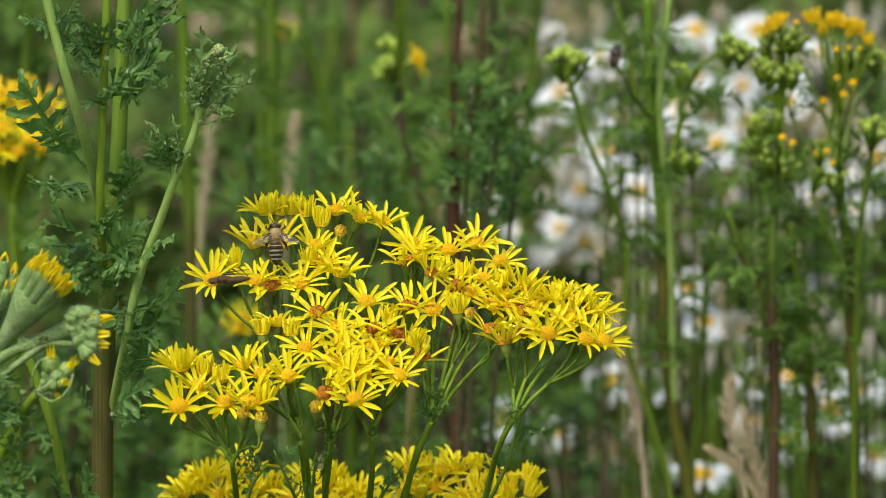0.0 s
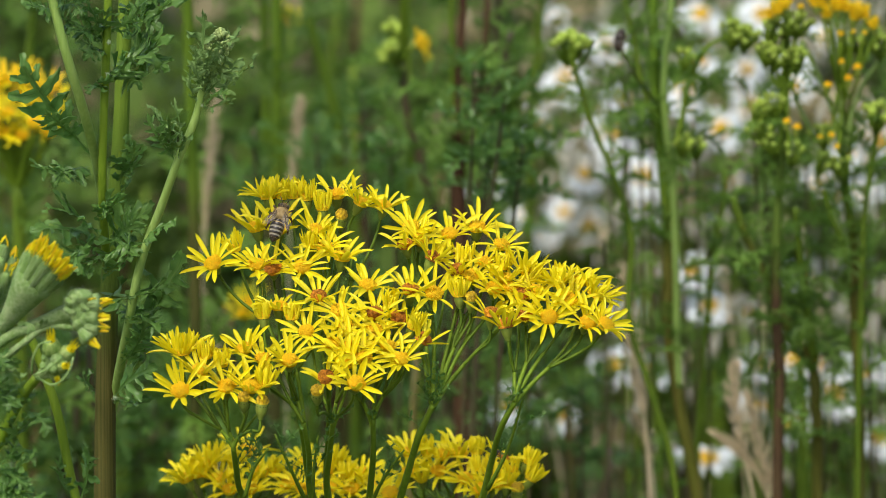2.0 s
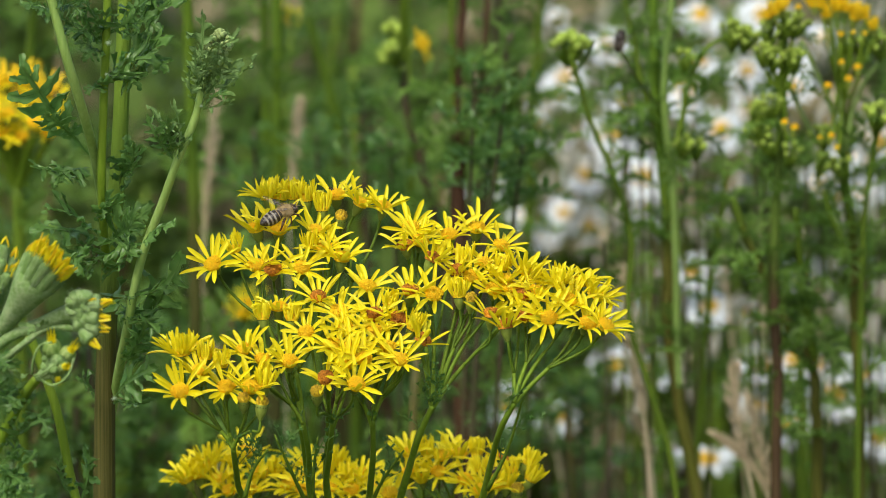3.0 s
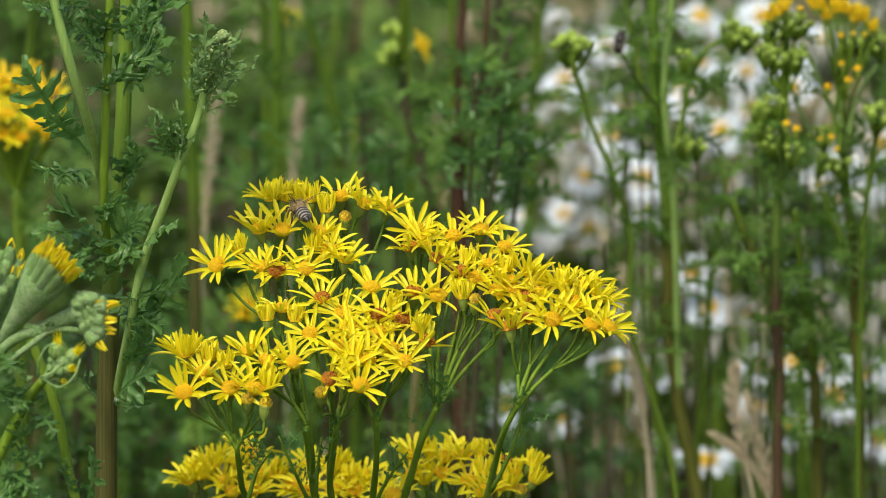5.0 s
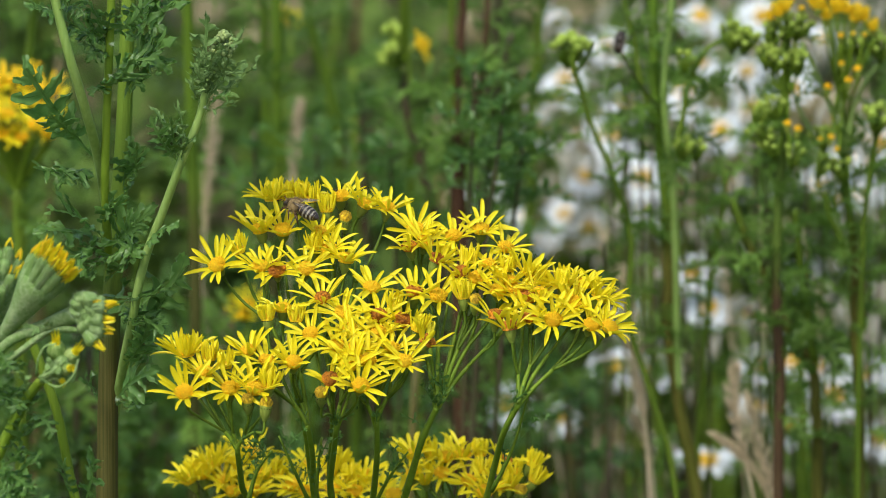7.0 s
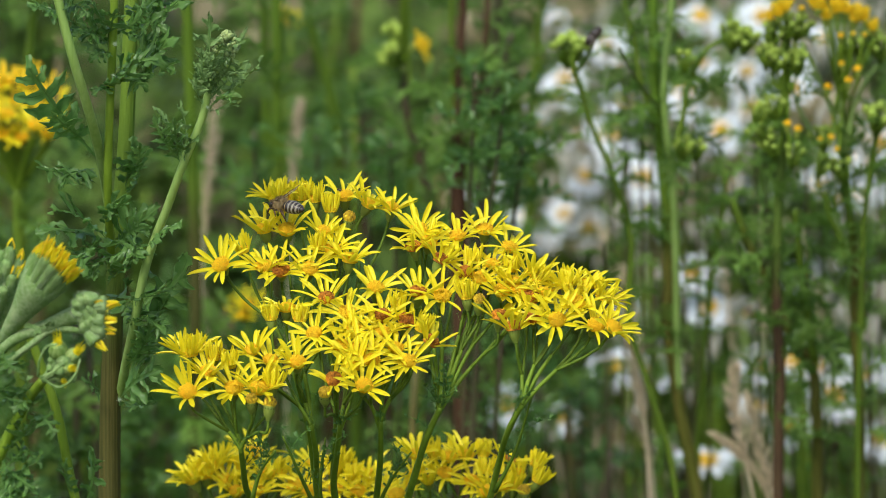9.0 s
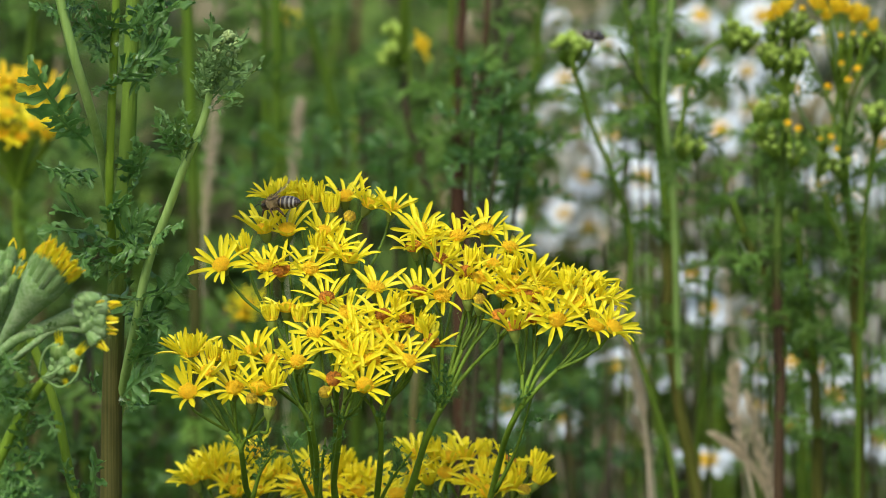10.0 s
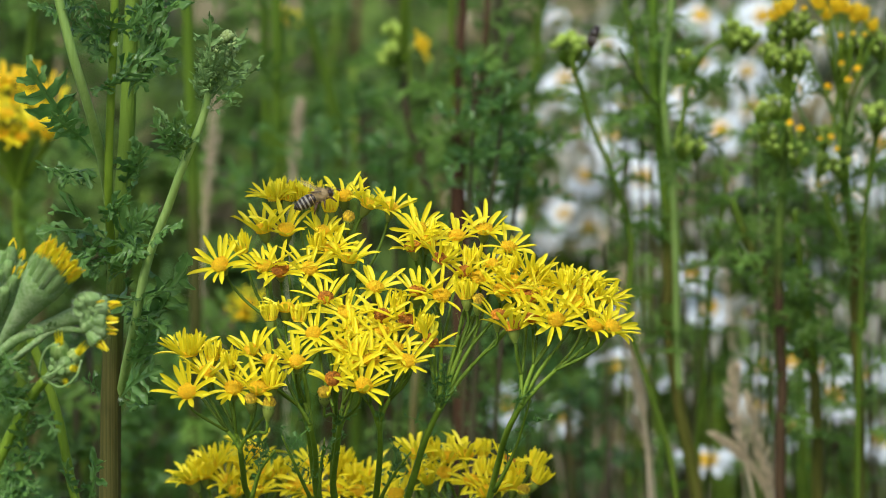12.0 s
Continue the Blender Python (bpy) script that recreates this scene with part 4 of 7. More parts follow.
        ((-0.1233, 1.614, 0.8215), (-0.1127, 1.6, 0.8186), CURLED, (0, -0.7, 0.7)),
        ((-0.0842, 1.6, 0.7743), (-0.0936, 1.5955, 0.7932), NARROW, (0, -0.35, 1)),
        ((-0.0846, 1.6, 0.7734), (-0.0861, 1.5933, 0.7948), NARROW, (0, -0.35, 1)),
        ((-0.0846, 1.6, 0.7738), (-0.0783, 1.591, 0.7838), CURLED, (0, -0.35, 1)),
        ((-0.0853, 1.6, 0.7734), (-0.0924, 1.6, 0.7862), NARROW, (0, -0.35, 1)),
        ((-0.077, 1.6, 0.7902), (-0.0652, 1.591, 0.7943), NARROW, (0, -0.35, 1)),
        ((-0.0769, 1.6, 0.7908), (-0.0576, 1.5955, 0.808), NARROW, (0, -0.35, 1)),
        ((-0.0769, 1.6, 0.7913), (-0.0619, 1.6, 0.8171), NARROW, (0, -0.35, 1)),
        ((-0.0761, 1.6, 0.7953), (-0.0747, 1.5955, 0.8242), NARROW, (0, -0.35, 1)),
        ((-0.0765, 1.6, 0.7935), (-0.0772, 1.591, 0.8076), NARROW, (0, -0.35, 1)),
        ((-0.0756, 1.6, 0.7963), (-0.0712, 1.591, 0.8087), NARROW, (0, -0.35, 1)),
        ((-0.0728, 1.6, 0.8026), (-0.0647, 1.591, 0.8158), WOOLLY, (0, -0.35, 1)),
        ((-0.0746, 1.6, 0.799), (-0.0753, 1.5933, 0.8137), NARROW, (0, -0.35, 1)),
        ((-0.0719, 1.6, 0.8044), (-0.068, 1.591, 0.8004), WOOLLY, (0, -0.35, 1)),
        ((-0.0756, 1.6, 0.7926), (-0.0643, 1.5955, 0.8004), NARROW, (0, -0.35, 1)),
        ((-0.0743, 1.6, 0.8008), (-0.0692, 1.591, 0.8072), WOOLLY, (0, -0.35, 1)),
    ):
        leaf_to(plant, foot, tip, pool, rng, up, jitter=0.15)
    leaves_along(plant, low, 12, 0.09, LEAVES, rng, 0.05, 0.45)
    # white wool in the leaf axils
    for q, r in (((-0.1073, 1.6150, 0.7996), 0.0016), ((-0.1066, 1.6120, 0.8104), 0.0016), ((-0.1073, 1.6300, 0.6901), 0.0018), ((-0.0692, 1.5920, 0.8077), 0.0016), ((-0.0761, 1.5920, 0.7929), 0.0009), ((-0.1023, 1.6150, 0.7265), 0.0010)):
        s = Shape()
        v, f = ball((0, 0, 0), (r * 0.25, r * 0.25, r * 0.3), 6, 4)
        s.add(v, f)
        for k in range(220):
            d = Vector((rng.gauss(0, 1), rng.gauss(0, 1), rng.gauss(0, 1.3))).normalized()
            n = d.orthogonal().normalized() * 0.00004
            tip = d * r * rng.uniform(0.3, 0.8) + Vector((rng.uniform(-1, 1), rng.uniform(-1, 1), rng.uniform(-1, 1))) * r * 0.3
            s.add([d * r * 0.2 - n, d * r * 0.2 + n, tip], [(0, 1, 2)])
        piece("wool_tuft", s.mesh("wool_tuft", [WOOL]), plant, Matrix.Translation(V(q) - o), "white woolly hairs")
    # young buds at the tip of the side branch
    for k in range(46):
        a = k * 2.4
        q = 0.00072 * math.sqrt(k) * rng.uniform(0.85, 1.15)
        p = V((-0.0702, 1.6000, 0.8110)) + Vector((q * math.cos(a) * 0.75, q * math.sin(a) * 0.6, 0.004 - q * q * 260))
        m = Matrix.Translation(p - o) @ upright((math.cos(a) * q * 200, math.sin(a) * q * 200, 1)) @ Matrix.Scale(rng.uniform(0.27, 0.36), 4)
        piece("bud", PALE_BUDS[k % 3], plant, m)
    return plant


# ---- woolly budding ragwort in front ----
def bud_cluster(plant, centre, axis, count, spread, rng, pool, size=1.0):
    """A tight dome of buds that look along axis, on short stalks from one foot."""
    axis = V(axis).normalized()
    turn = upright(axis)
    foot = V(centre) - axis * spread * 2.0
    for k in range(count):
        q, a = spread * math.sqrt((k + 0.3) / count), k * 2.4 + rng.random()
        p = V(centre) + turn.to_3x3() @ Vector((q * math.cos(a), q * math.sin(a), -q * q / spread * 0.6))
        n = (p - foot).normalized()
        piece("bud", rng.choice(pool), plant, Matrix.Translation(p - plant.location) @ upright(n, rng.random() * 6) @ Matrix.Scale(size * rng.uniform(0.8, 1.15), 4))
        stalk(plant, [foot, foot.lerp(p, 0.6) - axis * 0.001, p + n * 0.0008], 0.0008, 0.0007, STEM)
    return foot


def felt_head(plant, foot, tip, rays, rng, wide=0.0):
    """A felted flower head that widens from the foot of its fan to the tip, ribbed with narrow bracts and closed about yellow rays."""
    d = V(tip) - V(foot)
    l, r = d.length, wide or rng.uniform(0.0017, 0.0020)
    m = Matrix.Translation(V(foot) - plant.location) @ upright(d, rng.random() * 6)
    s = Shape()
    s.lathe([(0.0011, 0.0), (r * 0.62, l * 0.3), (r * 0.86, l * 0.55), (r * 1.02, l * 0.8), (r * 0.97, l * 0.94), (r * 0.62, l), (0.0002, l * 1.005)], 20, wave=0.07)
    for k in range(16):
        a = 2 * math.pi * (k + rng.uniform(-0.2, 0.2)) / 16
        w, t0 = rng.uniform(0.00022, 0.00034), max(l * 0.45, l - 0.0055) + rng.uniform(-0.001, 0.001)
        t = Matrix.Rotation(a, 4, "Z")
        s.add([t @ Vector(q) for q in ((r * 0.95, 0, t0), (r * 1.06, -w, t0 + (l - t0) * 0.5), (r * 1.12, 0, t0 + (l - t0) * 0.5), (r * 1.06, w, t0 + (l - t0) * 0.5), (r * 0.8, 0, l * 1.03))],
              [(0, 1, 2), (0, 2, 3), (1, 4, 2), (2, 4, 3)], 1)
    for k in range(320):
        a, t = rng.random() * 6.28, rng.uniform(0.02, 0.97)
        q = (0.0012 + (r - 0.0012) * min(1, t / 0.75)) * 0.98
        p, out = Vector((math.cos(a) * q, math.sin(a) * q, l * t)), Vector((math.cos(a), math.sin(a), rng.uniform(0.2, 2.0)))
        n = Vector((-math.sin(a), math.cos(a), 0)) * 0.00005
        s.add([p - n, p + n, p + out * rng.uniform(0.0003, 0.0010)], [(0, 1, 2)], 2)
    head = piece("bud", s.mesh("bud", [WOOL_BUD, WOOL_BUD, WOOL]), plant, m)
    for k in range(rays):
        a = 2 * math.pi * (k + rng.uniform(-0.3, 0.3)) / rays
        me = rng.choice(HALF_PETALS)
        k2 = rng.uniform(0.75, 1.0) * (1 if rays > 7 else 0.62)
        piece("petal", DEEP[me.name] if k % 3 == 0 else me, head, Matrix.Rotation(a, 4, "Z") @ Matrix.Translation((0.0013, 0, l * 0.99)) @ Matrix.Rotation(-radians(rng.uniform(74, 92)), 4, "Y") @ Matrix.Diagonal((k2, 0.36, 1, 1)))


KNOT_BUDS = [bud_mesh(70 + i, WOOL_BUD if i else BUD_WOOLLY_GREEN, i == 0, 0.0022, 0.0046) for i in range(2)]


def build_budding():
    base = (-0.1750, 1.50, 0.0)
    plant = thing("ragwort", base, "woolly grey-green ragwort with buds just opening yellow", "wildflower", "ragwort plants")
    o = plant.location
    rng = random.Random(31)
    trunk = [base, (-0.172, 1.505, 0.35), (-0.1514, 1.5150, 0.6800), (-0.1456, 1.5150, 0.7153)]
    s = Shape()
    s.tube([q - o for q in glide(trunk, 6)], 0.0045, 0.003, 10, ribs=0.05)
    piece("stem", s.mesh("stem", [STEM_PALE]), plant)
    def web(foot, tips, count):
        """Long pale hairs that run over a fan from its foot towards its tips."""
        b = Shape()
        for k in range(count):
            u, v = rng.choice(tips), rng.choice(tips)
            end = V(u).lerp(V(v), rng.random() * 0.6)
            t0 = rng.uniform(0.05, 0.75)
            t1 = t0 + rng.uniform(0.12, 0.3)
            lift = Vector((rng.uniform(-0.0008, 0.0008), rng.uniform(-0.0034, -0.0016), rng.uniform(-0.0008, 0.0008)))
            p0, p1 = V(foot).lerp(end, t0) + lift * (0.5 + 0.6 * t0), V(foot).lerp(end, t1) + lift * (0.5 + 0.6 * t1)
            n = (p1 - p0).cross(Vector((0, 1, 0))).normalized() * rng.uniform(0.00005, 0.00011)
            b.add([p0 - o - n, p0 - o + n, p1 - o], [(0, 1, 2)])
        tagged(piece("wool", b.mesh("wool", [WOOL]), plant, None, "long white woolly hairs"), kind="stuff")

    # fans of felted heads, each fan on its own branch
    def fan(foot, way, heads):
        if len(heads) > 1:
            # felt that joins the heads of a fan
            mean = sum((V(q) for q, k in heads), Vector()) / len(heads)
            wide = max((V(q) - mean).length for q, k in heads) * 0.62
            l = (mean - V(foot)).length
            b = Shape()
            b.lathe([(0.0014, -0.002), (0.0018, 0.0), (0.0016 + wide * 0.26, l * 0.3), (0.0018 + wide * 0.56, l * 0.6), (0.0019 + wide * 0.70, l * 0.76), (0.0016 + wide * 0.5, l * 0.84), (0.001, l * 0.88)], 40, wave=0.03, m=Matrix.Translation(V(foot) - o) @ upright(mean - V(foot)))
            web(foot, [q for q, k in heads], 420)
            piece("felted_base", b.mesh("felted_base", [FELT]), plant)
        for tip, rays in heads:
            felt_head(plant, foot, tip, rays, rng)
        b = Shape()
        b.tube([q - o for q in glide([V(foot).lerp(V(heads[-1][0]), 0.3), foot] + [V(w) for w in way], 5)], 0.0011, 0.0014, 10, ribs=0.08)
        piece("branch", b.mesh("branch", [FELT]), plant)

    fan((-0.1340, 1.5120, 0.7349), [(-0.1394, 1.5150, 0.7259), (-0.1457, 1.5150, 0.7118)],
         (((-0.1237, 1.5060, 0.7607), 6), ((-0.1206, 1.5030, 0.7613), 8), ((-0.1178, 1.5000, 0.7608), 8), ((-0.1157, 1.4990, 0.7590), 8), ((-0.1145, 1.5000, 0.7566), 8), ((-0.1139, 1.5030, 0.7538), 8),
          ((-0.1217, 1.4960, 0.7622), 8), ((-0.1191, 1.4930, 0.7617), 8), ((-0.1171, 1.4920, 0.7599), 8), ((-0.1155, 1.4930, 0.7575), 8), ((-0.1145, 1.4970, 0.7544), 7)))
    fan((-0.1397, 1.5250, 0.7310), [(-0.1430, 1.5150, 0.7188), (-0.1457, 1.5150, 0.7118)],
         (((-0.1328, 1.5220, 0.7600), 2), ((-0.1356, 1.5220, 0.7588), 0), ((-0.1303, 1.5240, 0.7561), 4), ((-0.1293, 1.5200, 0.7533), 3), ((-0.1333, 1.5150, 0.7570), 0), ((-0.1312, 1.5140, 0.7527), 3), ((-0.1360, 1.5140, 0.7544), 0), ((-0.1342, 1.5120, 0.7492), 0)))
    # a crowded knob of large downy buds on a felted branch, the outer ones tipped with yellow
    core = V((-0.1085, 1.502, 0.7431))
    b = Shape()
    b.tube([q - o for q in glide([core + Vector((0.002, 0, 0)), (-0.1103, 1.503, 0.7429), (-0.1142, 1.505, 0.7415), (-0.1209, 1.507, 0.7385), (-0.1315, 1.51, 0.7335), (-0.1457, 1.5150, 0.7118)], 6)], 0.0034, 0.0011, 14, ribs=0.06)
    piece("branch", b.mesh("branch", [FELT]), plant)
    for tip, way, wide, rays in (
        ((-0.109, 1.496, 0.7501), (0, -0.5, 1), 0.0019, 0),
        ((-0.1066, 1.496, 0.7503), (0.2, -0.3, 1), 0.0021, 0),
        ((-0.1107, 1.496, 0.7487), (-0.4, -0.5, 1), 0.0018, 0),
        ((-0.1084, 1.496, 0.747), (0.1, -1, 0.4), 0.0023, 0),
        ((-0.1053, 1.496, 0.7473), (0.5, -0.7, 0.5), 0.0022, 3),
        ((-0.1017, 1.496, 0.7471), (1, -0.2, 0.25), 0.0023, 7),
        ((-0.1064, 1.496, 0.744), (0.5, -1, 0.1), 0.0021, 0),
        ((-0.1036, 1.496, 0.7449), (0.8, -0.8, 0.1), 0.0021, 2),
        ((-0.1023, 1.496, 0.7425), (1, -0.3, 0.0), 0.0023, 7),
        ((-0.1023, 1.496, 0.7395), (1, -0.3, -0.05), 0.002, 5),
        ((-0.1057, 1.496, 0.7411), (0.5, -1, -0.4), 0.0021, 0),
        ((-0.1081, 1.496, 0.7425), (0.1, -1, -0.2), 0.0021, 0),
        ((-0.1048, 1.496, 0.7356), (0.75, -0.4, -0.75), 0.0021, 7),
        ((-0.1104, 1.496, 0.7458), (-0.2, -1, 0.5), 0.002, 0),
        ((-0.1078, 1.496, 0.7392), (0.2, -0.9, -0.6), 0.0019, 0),
    ):
        n = V(way).normalized()
        felt_head(plant, V(tip) - n * 0.0062, tip, rays, rng, wide * 1.22)
        stalk(plant, [core, V(tip) - n * 0.0052], 0.0013, 0.0011, FELT)
    b = Shape()
    b.tube([q - o for q in glide([(-0.1085, 1.502, 0.738), (-0.1191, 1.506, 0.7374), (-0.1262, 1.508, 0.7323), (-0.1326, 1.512, 0.7265), (-0.1470, 1.5150, 0.7118)], 6)], 0.0009, 0.0012, 10, ribs=0.08)
    piece("branch", b.mesh("branch", [FELT]), plant)
    # a nodding knot of round buds about a felted core
    b = Shape()
    v, f = ball((-0.1156, 1.4985, 0.7282), (0.0036, 0.0030, 0.0042), 14, 9)
    b.add([q - o for q in v], f)
    piece("felted_base", b.mesh("felted_base", [FELT]), plant)
    b = Shape()
    b.tube([q - o for q in glide([(-0.1216, 1.5000, 0.7233), (-0.1262, 1.5050, 0.7170), (-0.1312, 1.5100, 0.7076), (-0.1370, 1.5120, 0.6957), (-0.1462, 1.5150, 0.6800)], 6)], 0.0014, 0.0019, 10, ribs=0.08)
    piece("branch", b.mesh("branch", [STEM_MID]), plant)
    for q, way, size in (((-0.1167, 1.4960, 0.7335), (0.0, -0.6, 1), 0.95), ((-0.1121, 1.4960, 0.7314), (0.6, -0.7, 0.8), 0.92), ((-0.1146, 1.4930, 0.7303), (0.3, -1, 0.5), 0.75), ((-0.1184, 1.4980, 0.7300), (-0.5, -0.7, 0.7), 0.7), ((-0.1133, 1.4930, 0.7282), (0.6, -1, 0.2), 0.78),
                         ((-0.1161, 1.4920, 0.7277), (0.0, -1, 0.3), 0.7), ((-0.1195, 1.4980, 0.7275), (-0.6, -0.7, 0.4), 0.6), ((-0.1127, 1.4960, 0.7248), (0.8, -0.8, -0.2), 0.7), ((-0.1151, 1.4940, 0.7245), (0.3, -1, -0.3), 0.62)):
        n = V(way).normalized()
        piece("bud", KNOT_BUDS[0 if size > 0.76 or size == 0.62 else 1], plant, Matrix.Translation(V(q) - n * 0.0032 - o) @ upright(n, rng.random() * 6) @ Matrix.Scale(size * 1.32, 4))
        stalk(plant, glide([(-0.1219, 1.5000, 0.7229), V(q).lerp(V((-0.1193, 1.5000, 0.7245)), 0.5), V(q) - n * 0.0018], 4), 0.0009, 0.0008, WOOL_BUD)
    for pts in ([(-0.1230, 1.4970, 0.7251), (-0.1216, 1.4930, 0.7320), (-0.1193, 1.4910, 0.7355), (-0.1162, 1.4900, 0.7362)], [(-0.1212, 1.4960, 0.7241), (-0.1152, 1.4900, 0.7232), (-0.1113, 1.4890, 0.7267), (-0.1097, 1.4900, 0.7315)], [(-0.1222, 1.4950, 0.7250), (-0.1177, 1.4900, 0.7277), (-0.1132, 1.4880, 0.7319)]):
        stalk(plant, glide(pts, 5), 0.0004, 0.0003, WOOL_BUD, "bract")
    for a, b, pool in (
        ((-0.1254, 1.5000, 0.7184), (-0.1282, 1.4900, 0.7283), WOOLLY), ((-0.1187, 1.5050, 0.7383), (-0.1243, 1.4900, 0.7378), WOOLLY),
        ((-0.1241, 1.5050, 0.7156), (-0.1315, 1.4900, 0.7135), CURLED), ((-0.1259, 1.5050, 0.7121), (-0.1171, 1.4900, 0.7066), CURLED), ((-0.1299, 1.5100, 0.7040), (-0.1204, 1.5000, 0.7097), CURLED), ((-0.1316, 1.5100, 0.7005), (-0.1223, 1.5000, 0.6957), CURLED),
        ((-0.1352, 1.5100, 0.6952), (-0.1241, 1.5000, 0.6887), LEAVES), ((-0.1369, 1.5100, 0.6917), (-0.1273, 1.5000, 0.7027), LEAVES), ((-0.1387, 1.5100, 0.6864), (-0.1190, 1.5000, 0.6834), LEAVES), ((-0.1422, 1.5150, 0.7153), (-0.1305, 1.5000, 0.7219), LEAVES),
        ((-0.1420, 1.5150, 0.7241), (-0.1270, 1.5000, 0.7271), LEAVES), ((-0.1346, 1.5100, 0.7304), (-0.1283, 1.4950, 0.7264), LEAVES), ((-0.1388, 1.5150, 0.7100), (-0.1262, 1.5100, 0.7164), CURLED), ((-0.1410, 1.5150, 0.6800), (-0.1241, 1.5000, 0.6904), LEAVES),
        ((-0.137, 1.512, 0.6974), (-0.1221, 1.5, 0.7111), LEAVES),
        ((-0.1349, 1.512, 0.6842), (-0.1213, 1.502, 0.7005), LEAVES),
        ((-0.1365, 1.512, 0.6921), (-0.1241, 1.5, 0.6883), LEAVES),
        ((-0.1322, 1.514, 0.705), (-0.1225, 1.502, 0.718), LEAVES),
        ((-0.1119, 1.54, 0.676), (-0.109, 1.532, 0.6961), LEAVES),
        ((-0.1146, 1.54, 0.6769), (-0.1177, 1.53, 0.6917), LEAVES),
        ((-0.1362, 1.512, 0.7124), (-0.1277, 1.5, 0.7202), LEAVES),
        ((-0.1308, 1.516, 0.6921), (-0.1315, 1.506, 0.7093), LEAVES),
    ):
        leaf_to(plant, a, b, pool, rng)
    leaves_along(plant, glide(trunk, 6), 10, 0.08, LEAVES, rng, 0.05, 0.5)
    return plant


# ---- the plants behind ----
def herb(label, pts, r0, r1, material, count, length, seed, tufts=1, low=0.35, group="ragwort plants", pool=None):
    """A leafy stem from the ground through the points, which run downwards."""
    rng = random.Random(seed)
    foot = V(pts[-1])
    base = Vector((foot.x + rng.uniform(-0.02, 0.02), foot.y + 0.01, 0.0))
    plant = thing("ragwort", base, label, "wildflower", group)
    line = glide([base, base.lerp(foot, 0.5)] + [V(q) for q in reversed(pts)], 6)
    s = Shape()
    s.tube([q - plant.location for q in line], r0, r1, 10, ribs=0.05)
    piece("stem", s.mesh("stem", [material]), plant)
    if count:
        leaves_along(plant, line, count, length, pool or MIDDLE, rng, low, 1.0, tufts, foot.y > 2.15 or pool is not None)
    return plant, line


def twig(plant, pts, r0, r1, material=STEM_MID, count=0, length=0.03, seed=0):
    s = Shape()
    line = glide(pts, 6)
    s.tube([q - plant.location for q in line], r0, r1, 8)
    piece("branch", s.mesh("branch", [material]), plant)
    if count:
        leaves_along(plant, line, count, length, MIDDLE, random.Random(seed), 0.1, 0.95, 1)


